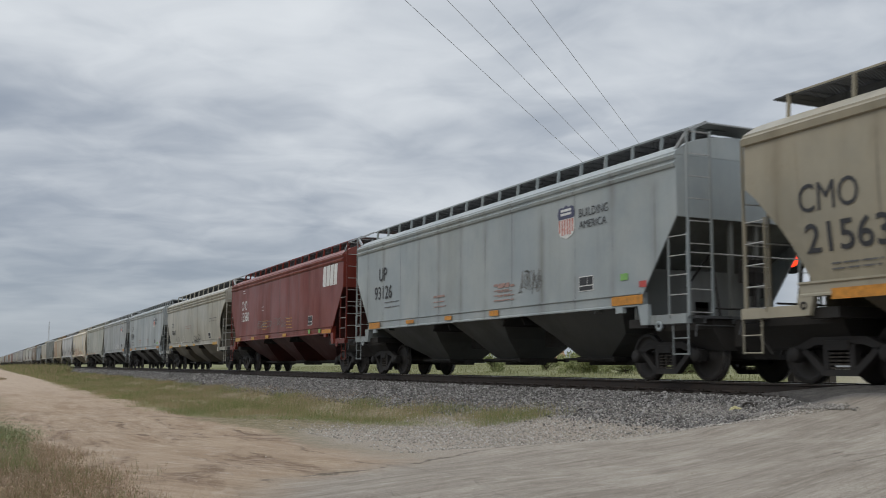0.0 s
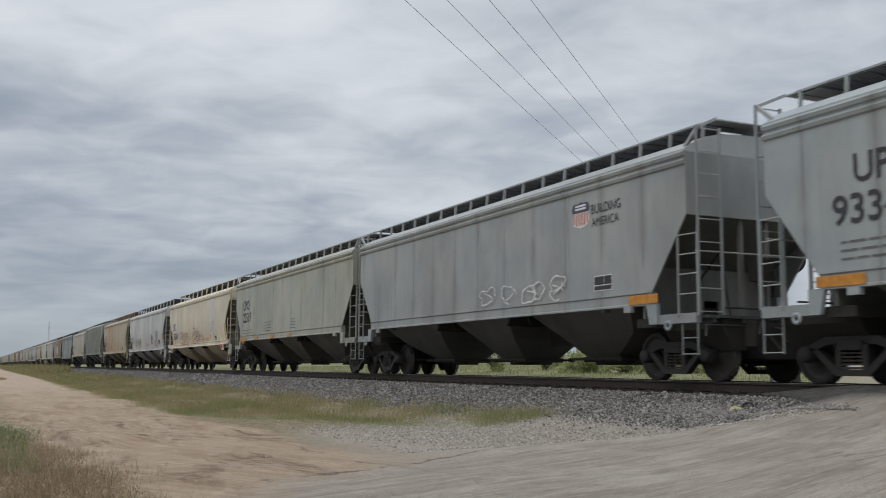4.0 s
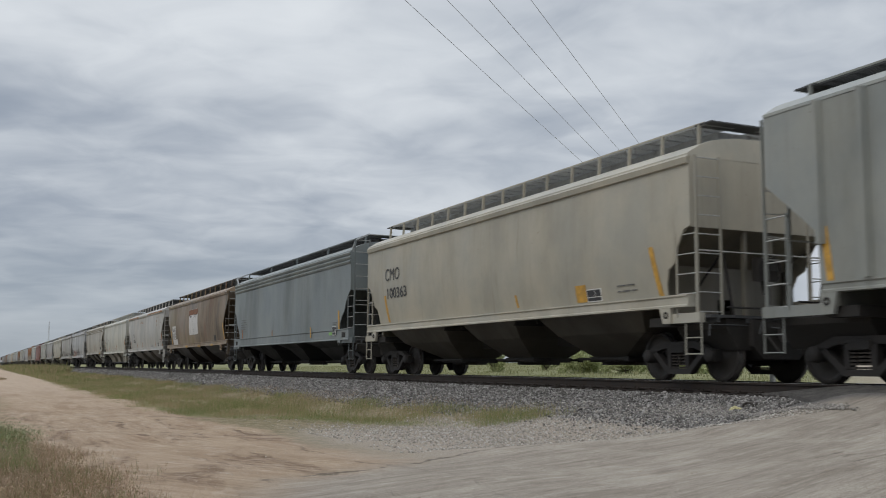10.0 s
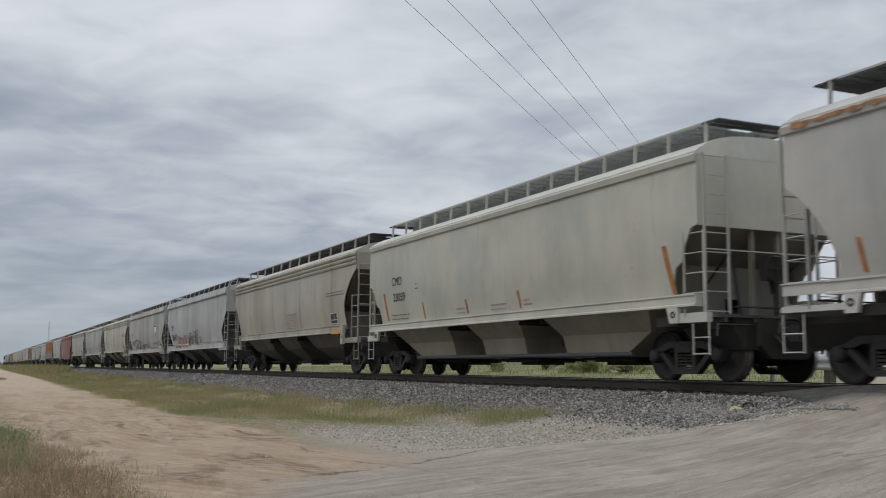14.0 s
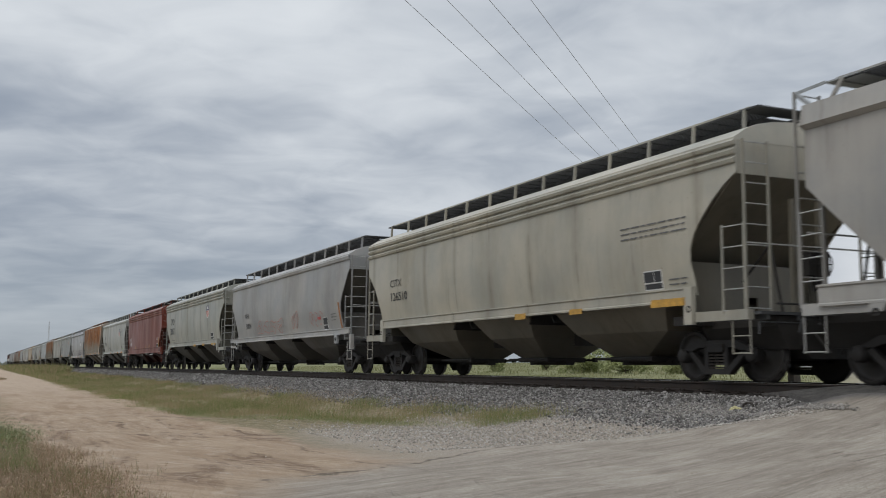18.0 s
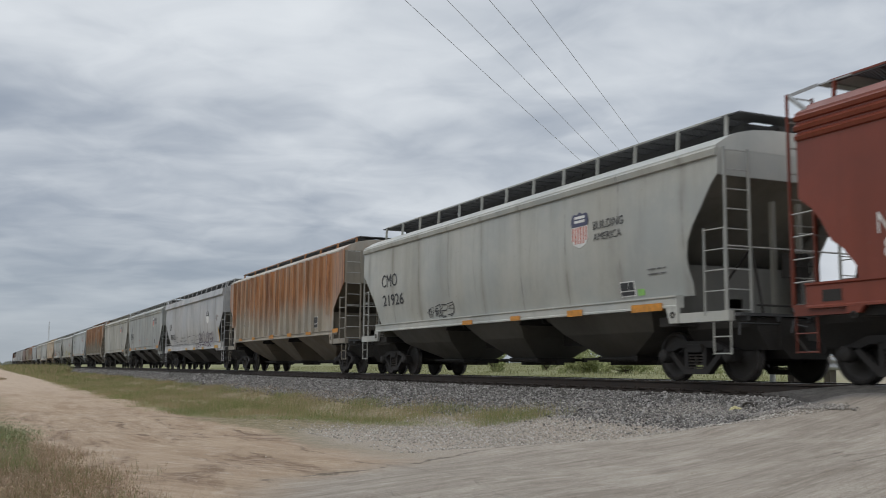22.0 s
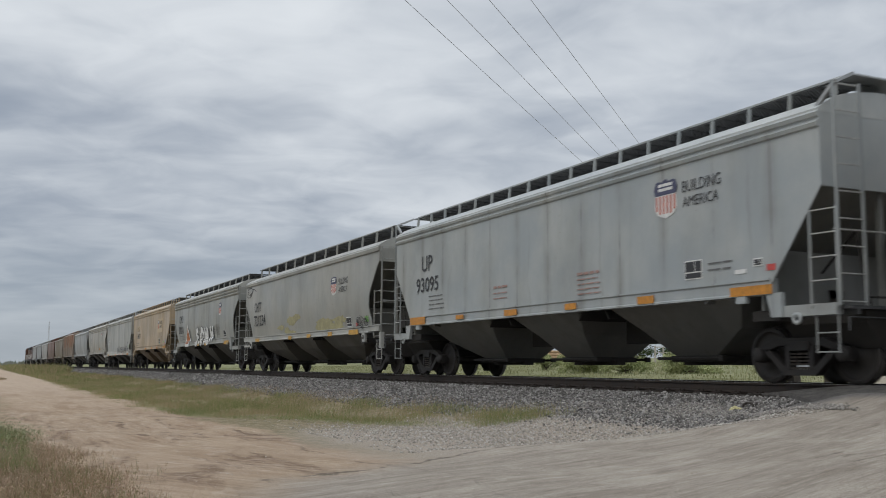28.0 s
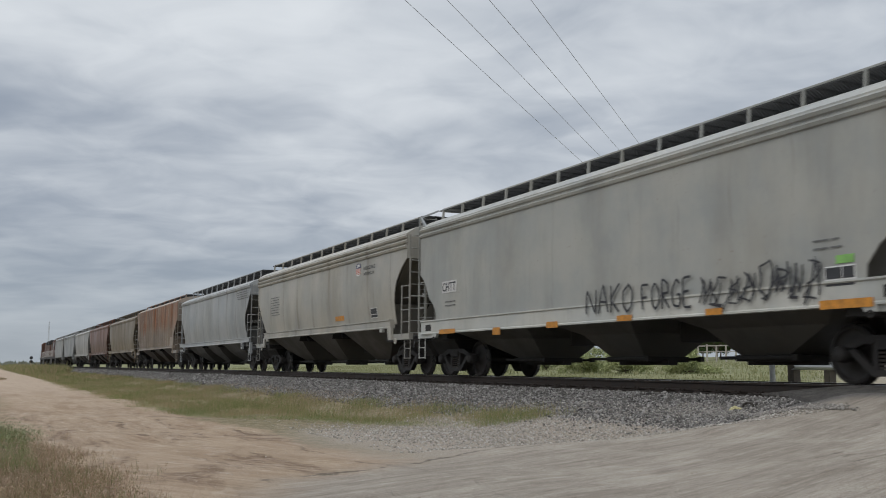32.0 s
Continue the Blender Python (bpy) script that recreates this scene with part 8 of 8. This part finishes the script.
    patch(c, "reflector", YELLOW, 5.06, 1.28, 5.54, 1.38)

    c = CARS[14]
    lettering(c, "NAHX", BLACKD, -5.89, 2.42, -5.01, 2.69)
    lettering(c, "500015", BLACKD, -5.79, 1.98, -4.7, 2.24)
    stain(c, RUSTSPOT, 5.54, 3.03, 6.09, 3.61)
    stain(c, RUSTSPOT, 7.0, 2.97, 7.23, 3.22)
    stain(c, RUSTSPOT, -2.12, 3.2, -0.71, 3.63)
    patch(c, "reflector", RUSTSTRIP, 7.51, 1.54, 7.8, 2.46)
    patch(c, "reflector", RUSTSTRIP, 4.63, 1.53, 4.9, 2.03)
    patch(c, "reflector", RUSTSTRIP, -1.49, 1.52, -1.12, 1.97)
    patch(c, "reflector", RUSTSTRIP, -4.19, 1.56, -3.84, 2.0)
    patch(c, "reflector", RUSTSTRIP, -7.33, 1.59, -6.99, 2.09)
    data_panel(c, 5.84, 1.53, 6.28, 1.84)
    small_print(c, FAINTK, 6.72, 1.81, 7.36, 2.07)
    small_print(c, FAINTK, 3.02, 1.55, 3.82, 1.71)

    c = CARS[15]
    lettering(c, "CMO", BLACKD, -6.1, 2.62, -5.36, 2.88)
    lettering(c, "23059", BLACKD, -6.04, 2.16, -5.14, 2.4)
    patch(c, "reflector", RUSTSTRIP, -6.87, 1.6, -6.5, 2.45)
    patch(c, "reflector", RUSTSTRIP, -4.04, 1.57, -3.77, 2.03)
    patch(c, "reflector", RUSTSTRIP, -1.31, 1.6, -1.1, 1.96)
    patch(c, "reflector", RUSTSTRIP, 1.44, 1.59, 1.62, 2.0)
    small_print(c, FAINTR, -1.82, 1.58, -1.33, 1.81)
    small_print(c, FAINTR, 0.09, 1.58, 0.94, 1.8)
    small_print(c, FAINTR, 1.71, 1.63, 2.07, 1.82)
    small_print(c, FAINTK, -4.37, 2.4, -4.14, 2.65)
    small_print(c, FAINTK, -6.3, 1.59, -4.93, 1.83)
    patch(c, "reflector", RUSTSTRIP, 6.92, 1.55, 7.28, 2.43)

    c = CARS[16]
    data_panel(c, 5.82, 1.71, 6.51, 2.09)
    patch(c, "reflector", YELLOW, 6.21, 1.34, 7.2, 1.47)
    small_print(c, FAINTR, 0.34, 1.68, 1.64, 2.3)
    small_print(c, FAINTK, 5.38, 2.66, 7.38, 2.86)

    c = CARS[17]
    lettering(c, "UP", BLACKD, -6.98, 2.41, -6.35, 2.77)
    lettering(c, "88473", BLACKD, -6.77, 1.8, -5.25, 2.17)
    graffiti(c, "ember", 4, -5.07, 1.11, -1.18, 2.16)
    graffiti(c, "black", 5, -1.05, 1.32, 1.43, 2.24)
    graffiti(c, "black", 1, 1.65, 1.35, 2.33, 1.97)
    patch(c, "reflector", YELLOW, 1.95, 1.42, 2.15, 1.86)
    shield(c, -13.91, 2.54, -13.35, 3.18, False)

    c = CARS[18]
    lettering(c, "UP", BLACKD, -6.8, 2.39, -6.17, 2.75)
    lettering(c, "88529", BLACKD, -6.54, 1.78, -5.02, 2.14)
    graffiti(c, "black", 3, -4.91, 1.36, -1.76, 2.36)
    graffiti(c, "black", 5, -1.62, 1.49, 1.0, 1.85)
    graffiti(c, "black", 3, 1.0, 1.46, 2.45, 1.85)
    graffiti(c, "black", 4, 4.31, 1.62, 6.2, 1.91)
    shield(c, 4.54, 2.49, 5.16, 3.2, False)
    patch(c, "reflector", YELLOW, 7.31, 1.36, 7.66, 1.79)
    patch(c, "reflector", ORANGE, 7.42, 1.14, 7.84, 1.27)
    patch(c, "reflector", ORANGE, 4.53, 1.09, 5.08, 1.22)
    data_panel(c, 6.5, 1.44, 7.06, 1.75)
    patch(c, "tag", GREENTAG, 6.5, 1.79, 6.86, 1.91)
    scrapes(c, 26, -4.5, 1.50, 6.0, 1.80, 4)

    c = CARS[19]
    lettering(c, "CITX", BLACKD, -6.68, 2.59, -5.82, 2.81)
    lettering(c, "126510", BLACKD, -6.66, 2.18, -5.43, 2.43)
    data_panel(c, 5.88, 1.66, 6.43, 2.02)
    patch(c, "reflector", YELLOW, 6.24, 1.32, 7.2, 1.46)
    patch(c, "reflector", YELLOW, 1.12, 1.31, 1.61, 1.44)
    patch(c, "reflector", YELLOW, 3.45, 1.32, 3.93, 1.43)
    small_print(c, FAINTK, 5.26, 2.63, 7.26, 2.94)
    small_print(c, FAINTK, 6.62, 1.69, 7.16, 1.87)

    c = CARS[20]
    lettering(c, "NAHX", BLACKD, -5.93, 2.39, -5.13, 2.63)
    lettering(c, "500314", BLACKD, -5.8, 1.91, -4.86, 2.16)
    graffiti(c, "pink", 4, -3.74, 1.49, 0.55, 2.31)
    graffiti(c, "pink", 2, 1.63, 1.61, 2.62, 2.44)
    graffiti(c, "pink", 3, 4.01, 1.61, 5.66, 2.35)
    patch(c, "tag", REDTAG, 5.0, 1.93, 5.32, 2.03)
    data_panel(c, 5.61, 1.54, 6.1, 1.99)
    small_print(c, FAINTK, 6.52, 1.81, 7.12, 2.12)
    patch(c, "reflector", RUSTSTRIP, 7.28, 1.54, 7.64, 2.43)

    c = CARS[21]
    lettering(c, "CMO", BLACKD, -6.72, 2.79, -5.52, 3.19)
    lettering(c, "20017", BLACKD, -6.86, 2.18, -5.46, 2.6)
    shield(c, 4.28, 2.79, 4.98, 3.53)
    data_panel(c, 5.31, 1.65, 5.92, 2.0)
    patch(c, "reflector", YELLOW, 6.07, 1.31, 7.03, 1.42)
    patch(c, "reflector", YELLOW, 3.68, 1.32, 4.22, 1.43)
    patch(c, "reflector", YELLOW, 1.23, 1.31, 1.82, 1.43)
    small_print(c, FAINTK, -6.47, 1.62, -5.48, 1.92)

    c = CARS[22]
    lettering(c, "NDYX", WHITED, -6.84, 2.09, -5.94, 2.39)
    lettering(c, "843528", WHITED, -6.74, 1.75, -5.69, 2.03)
    patch(c, "reflector", YELLOW, 7.02, 1.29, 7.35, 2.16)
    patch(c, "reflector", YELLOW, 3.32, 1.26, 3.52, 1.69)
    patch(c, "reflector", YELLOW, 1.5, 1.29, 1.73, 1.71)
    patch(c, "reflector", YELLOW, -3.92, 1.28, -3.61, 1.74)
    data_panel(c, 6.43, 1.4, 7.03, 1.74)
    small_print(c, WHITED, 6.36, 1.95, 6.96, 2.18)
    small_print(c, WHITED, 2.03, 0.95, 2.79, 1.17)
    small_print(c, WHITED, 3.87, 0.97, 5.22, 1.05)
    small_print(c, WHITED, -0.51, 0.97, 0.74, 1.01)

    c = CARS[23]
    lettering(c, "CMO", BLACKD, -6.91, 2.63, -5.7, 3.01)
    lettering(c, "21926", BLACKD, -6.88, 2.06, -5.26, 2.4)
    shield(c, 3.94, 2.68, 4.6, 3.46)
    slogan(c, 4.78, 2.77, 5.81, 3.17)
    graffiti(c, "black", 4, -3.67, 1.55, -1.94, 1.91)
    data_panel(c, 5.55, 1.59, 6.02, 1.88)
    patch(c, "tag", GREENTAG, 6.1, 1.59, 6.3, 1.71)
    patch(c, "reflector", ORANGE, 6.09, 1.26, 7.03, 1.4)
    patch(c, "reflector", ORANGE, 3.82, 1.28, 4.39, 1.41)
    patch(c, "reflector", ORANGE, 1.36, 1.29, 1.82, 1.4)
    patch(c, "reflector", ORANGE, -1.17, 1.29, -0.61, 1.4)
    small_print(c, FAINTK, 6.49, 1.92, 7.08, 2.1)

    c = CARS[24]
    data_panel(c, 5.23, 1.62, 5.71, 2.04)
    patch(c, "reflector", ORANGE, 7.54, 1.39, 8.12, 1.53)
    patch(c, "reflector", ORANGE, 4.41, 1.4, 5.01, 1.5)
    patch(c, "reflector", ORANGE, 1.92, 1.39, 2.47, 1.52)
    patch(c, "reflector", ORANGE, -0.85, 1.38, -0.16, 1.53)
    lettering(c, "CT", FAINTK, -6.21, 2.47, -5.83, 2.68)
    lettering(c, "RN", FAINTK, -5.43, 2.47, -5.00, 2.68)
    lettering(c, "10", FAINTK, -6.12, 2.02, -5.80, 2.22)
    lettering(c, "06", FAINTK, -5.38, 2.01, -4.96, 2.21)
    lettering(c, "7", FAINTK, -4.58, 2.01, -4.43, 2.21)
    small_print(c, FAINTK, -6.79, 1.72, -6.54, 1.84)
    small_print(c, FAINTK, -6.13, 1.66, -5.78, 1.84)
    patch(c, "reflector", ORANGE, -6.19, 1.38, -5.63, 1.51)
    patch(c, "reflector", ORANGE, -3.75, 1.38, -3.28, 1.51)

    c = CARS[25]
    lettering(c, "UP", BLACKD, -6.91, 2.46, -6.25, 2.81)
    lettering(c, "88725", BLACKD, -6.68, 1.85, -5.18, 2.18)
    shield(c, 4.47, 2.51, 5.12, 3.2, False)
    graffiti(c, "purple", 4, 2.23, 1.05, 6.2, 2.17)
    patch(c, "reflector", YELLOW, 7.16, 1.39, 7.68, 2.23)
    patch(c, "reflector", YELLOW, 6.92, 1.15, 7.79, 1.29)
    patch(c, "reflector", YELLOW, 3.73, 1.12, 4.16, 1.25)
    patch(c, "reflector", YELLOW, 1.35, 1.12, 1.86, 1.26)
    patch(c, "reflector", YELLOW, -1.06, 1.13, -0.5, 1.25)
    patch(c, "reflector", YELLOW, -7.07, 1.15, -6.04, 1.27)
    graffiti(c, "brown", 1, 6.97, 2.48, 7.29, 3.03)
    small_print(c, FAINTK, 0.09, 1.54, 0.86, 1.78)
    scrapes(c, 46, -6.0, 1.52, 5.5, 1.92, 3)

    c = CARS[26]
    lettering(c, "UP", BLACKD, -6.31, 2.86, -5.68, 3.26)
    lettering(c, "93540", BLACKD, -6.73, 2.25, -5.2, 2.75)
    small_print(c, FAINTR, -2.11, 1.84, -1.26, 2.18)
    small_print(c, FAINTR, 1.61, 1.78, 2.21, 2.19)
    small_print(c, FAINTK, -5.98, 1.92, -4.86, 2.23)
    patch(c, "reflector", ORANGE, -7.06, 1.42, -6.05, 1.59)
    patch(c, "reflector", ORANGE, -4.01, 1.44, -3.56, 1.56)
    patch(c, "reflector", ORANGE, -1.4, 1.45, -1.01, 1.57)
    patch(c, "reflector", ORANGE, 1.12, 1.45, 1.58, 1.55)
    shield(c, 4.3, 2.96, 4.96, 3.68)
    slogan(c, 5.14, 3.11, 6.12, 3.53)
    data_panel(c, 5.16, 1.78, 5.6, 2.09)
    patch(c, "reflector", ORANGE, 6.38, 1.43, 7.36, 1.6)
    patch(c, "tag", REDTAG, 7.26, 1.75, 7.44, 1.87)

    c = CARS[27]
    shield(c, 3.8, 3.02, 4.52, 3.64)
    slogan(c, 4.62, 3.06, 5.94, 3.49)
    data_panel(c, 5.18, 1.8, 5.62, 2.06)
    patch(c, "reflector", ORANGE, 5.96, 1.39, 6.79, 1.54)

    c = CARS[28]
    lettering(c, "CT", FAINTK, -6.24, 2.48, -5.88, 2.68)
    lettering(c, "RN", FAINTK, -5.44, 2.48, -5.03, 2.68)
    lettering(c, "10", FAINTK, -6.22, 2.02, -5.88, 2.22)
    small_print(c, FAINTK, -6.24, 1.62, -5.86, 1.84)
    small_print(c, FAINTK, -5.44, 1.62, -5.02, 1.84)
    graffiti(c, "bubble", 2, -4.68, 1.42, -3.05, 2.42)
    graffiti(c, "bubble", 2, -3.00, 1.50, -1.23, 2.51)
    graffiti(c, "bubble", 1, -0.30, 1.46, 0.62, 2.46)
    patch(c, "reflector", YELLOW, -3.91, 1.44, -3.76, 1.81)
    patch(c, "reflector", YELLOW, -1.34, 1.57, -1.16, 1.98)
    graffiti(c, "pale", 3, -2.2, 1.6, -1.23, 2.15)

    c = CARS[29]
    lettering(c, "UP", BLACKD, -6.37, 2.86, -5.66, 3.3)
    lettering(c, "93095", BLACKD, -6.74, 2.29, -5.26, 2.7)
    shield(c, 4.27, 2.92, 4.95, 3.67)
    slogan(c, 5.09, 3.05, 6.1, 3.52)
    small_print(c, FAINTR, 1.64, 1.69, 2.5, 2.19)
    small_print(c, FAINTR, -2.08, 1.81, -1.34, 2.19)
    data_panel(c, 5.11, 1.76, 5.57, 2.09)
    patch(c, "reflector", ORANGE, 6.3, 1.39, 7.25, 1.54)
    patch(c, "tag", REDTAG, 7.11, 1.76, 7.3, 1.86)
    patch(c, "reflector", ORANGE, -7.07, 1.4, -6.06, 1.61)
    patch(c, "reflector", ORANGE, -4.08, 1.45, -3.64, 1.56)
    patch(c, "reflector", ORANGE, -1.46, 1.42, -0.87, 1.56)
    patch(c, "reflector", ORANGE, 1.2, 1.43, 1.64, 1.56)
    patch(c, "reflector", ORANGE, 3.75, 1.41, 4.25, 1.55)
    small_print(c, FAINTK, -5.87, 1.76, -4.84, 2.22)
    small_print(c, FAINTK, 5.72, 1.84, 6.32, 2.06)
    patch(c, "tag", WHITED, 6.38, 1.76, 6.64, 1.83)
    data_panel(c, 6.82, 1.85, 7.02, 1.98)

    c = CARS[30]
    lettering(c, "CHTT", BLACKD, -6.83, 2.61, -5.67, 3.03)
    lettering(c, "721234", BLACKD, -6.99, 1.99, -5.08, 2.46)
    shield(c, 3.87, 2.69, 4.48, 3.39)
    slogan(c, 4.71, 2.76, 5.67, 3.25)
    stain(c, YELLOWSTAIN, 2.16, 1.51, 4.84, 2.29)
    stain(c, YELLOWSTAIN, -3.42, 1.55, -0.32, 2.18)
    graffiti(c, "black", 1, -8.4, 3.18, -6.7, 3.85)
    data_panel(c, 5.34, 1.56, 5.82, 1.88)
    patch(c, "tag", REDTAG, 6.2, 1.56, 6.39, 1.67)
    graffiti(c, "black", 3, 6.28, 1.43, 7.42, 1.92)
    patch(c, "tag", GREENTAG, 7.13, 1.66, 7.4, 1.85)
    patch(c, "reflector", YELLOW, 5.95, 1.27, 6.86, 1.43)
    patch(c, "reflector", YELLOW, 3.76, 1.28, 4.19, 1.42)
    patch(c, "reflector", YELLOW, 1.26, 1.29, 1.71, 1.42)
    patch(c, "reflector", YELLOW, -1.19, 1.28, -0.75, 1.41)
    patch(c, "reflector", YELLOW, -6.39, 1.28, -5.74, 1.43)

    c = CARS[31]
    lettering(c, "CMO", BLACKD, -6.79, 2.8, -5.62, 3.24)
    lettering(c, "20213", BLACKD, -6.98, 2.16, -5.52, 2.59)
    flame(c, -4.62, 1.34, -3.25, 2.64)
    sprayed_word(c, "SID", "block", -1.50, 1.45, 0.66, 2.20, 0.30, 0.0, 5)
    sprayed_word(c, "WLH", "block", 0.85, 1.50, 3.05, 2.34, 0.29, 0.0, 8)
    shield(c, 4.32, 2.81, 4.91, 3.5)
    data_panel(c, 5.3, 1.69, 5.81, 2.03)
    patch(c, "reflector", YELLOW, 5.93, 1.3, 6.93, 1.48)
    patch(c, "reflector", YELLOW, 1.12, 1.32, 1.65, 1.45)
    patch(c, "reflector", YELLOW, -0.87, 1.34, -0.34, 1.46)
    small_print(c, FAINTK, -6.63, 1.74, -5.21, 2.07)
    graffiti(c, "grey", 4, 2.83, 1.81, 4.48, 2.39)

    c = CARS[32]
    patch(c, "repaint_panel", PANELT, 3.63, 2.48, 5.57, 3.42)
    shield(c, 3.69, 2.64, 4.32, 3.37)
    slogan(c, 4.45, 2.77, 5.49, 3.27)
    patch(c, "repaint_panel", PANELT, -6.11, 2.83, -4.88, 3.22)
    lettering(c, "CMO", BLACKD, -5.98, 2.82, -4.94, 3.15)
    lettering(c, "265239", BLACKD, -5.9, 2.28, -4.38, 2.64)
    data_panel(c, 4.31, 1.76, 4.73, 2.06)
    patch(c, "tag", GREENTAG, 6.12, 1.72, 6.3, 1.84)
    patch(c, "tag", REDTAG, 6.45, 1.65, 6.67, 1.81)
    patch(c, "repaint_panel", PANELB, 6.86, 1.68, 7.22, 1.95)
    patch(c, "tag", TEALTAG, 4.70, 1.68, 4.90, 1.81)
    small_print(c, FAINTK, 5.86, 1.40, 6.04, 1.62)
    patch(c, "reflector", ORANGE, 6.32, 1.39, 7.32, 1.53)
    patch(c, "reflector", ORANGE, 3.68, 1.38, 4.16, 1.52)
    patch(c, "reflector", ORANGE, 1.38, 1.39, 1.81, 1.51)
    patch(c, "reflector", ORANGE, -1.64, 1.4, -1.08, 1.51)
    small_print(c, FAINTK, 5.37, 2.02, 5.74, 2.22)
    small_print(c, FAINTK, -6.47, 1.72, -4.87, 1.99)

    c = CARS[33]
    patch(c, "repaint_panel", PANELW, -6.82, 2.18, -5.95, 2.49)
    lettering(c, "CHTT", BLACKD, -6.79, 2.22, -5.99, 2.45)
    small_print(c, FAINTK, -6.64, 1.8, -5.95, 2.0)
    sprayed_word(c, "NAKO", "black", 0.2, 1.30, 1.85, 1.82, 0.045, 0.0, 3)
    sprayed_word(c, "FORGE", "black", 2.05, 1.30, 3.55, 1.80, 0.045, 0.0, 4)
    graffiti(c, "black", 4, 3.7, 1.18, 5.07, 1.83)
    graffiti(c, "black", 4, 5.14, 1.24, 6.42, 1.93)
    data_panel(c, 6.48, 1.4, 7.05, 1.71)
    patch(c, "tag", GREENTAG, 6.7, 1.74, 7.03, 1.86)
    patch(c, "reflector", ORANGE, 6.4, 1.09, 7.37, 1.22)
    patch(c, "reflector", ORANGE, 3.87, 1.12, 4.29, 1.23)
    patch(c, "reflector", ORANGE, 1.28, 1.12, 1.77, 1.23)
    patch(c, "reflector", ORANGE, -1.36, 1.08, -0.9, 1.21)
    patch(c, "reflector", ORANGE, -3.85, 1.0, -3.48, 1.17)
    patch(c, "reflector", ORANGE, -6.91, 1.10, -5.94, 1.22)
    small_print(c, FAINTK, 6.28, 1.94, 6.87, 2.18)

    c = CARS[34]
    shield(c, 4.19, 3.16, 4.67, 3.61)
    slogan(c, 4.94, 3.15, 5.96, 3.44)
    data_panel(c, 5.47, 1.75, 6.02, 2.07)
    small_print(c, FAINTK, -6.31, 2.3, -4.98, 3.13)
    patch(c, "reflector", ORANGE, 1.96, 1.79, 2.86, 1.95)

    c = CARS[35]
    small_print(c, FAINTK, 6.02, 3.35, 8.27, 3.76)

    c = CARS[36]
    graffiti(c, "bubble", 4, -4.2, 1.62, 3.2, 2.45)
    graffiti(c, "purple", 3, -2.6, 1.6, 3.4, 2.3)

    eave_rust(CARS[14], 1.5, 7.8)
    eave_rust(CARS[14], -8.3, -3.0)
    for k, car in CARS.items():
        if LIST[k][0] in CURVED:
            drape(car)
        del car["sill_top"]


decorate_train()


# ------------------------------------------------------------------ movement
def motions():
    times = [0, 4, 8, 12, 16, 20, 24, 28, 32]
    for car, x0 in TRAIN:
        walk(car, [(t, pose(x0 + travelled(t), YC, R)) for t in times])
    # wheels roll without slipping; alike wheelsets share one action
    for sx in (-1, 1):
        same = [ws for ws, s in WHEELSETS if s == sx]
        rows = []
        for f in range(32 * FPS + 1):
            t = f / FPS
            rows.append((t, pose(sx * 0.889, 0, 0.457, 0, math.degrees(travelled(t) / 0.457), 0)))
        walk(same[0], rows)
        first = same[0].animation_data
        for ws in same[1:]:
            ws.rotation_mode = "QUATERNION"
            keys = ws.animation_data_create()
            keys.action = first.action
            keys.action_slot = first.action_slot


motions()
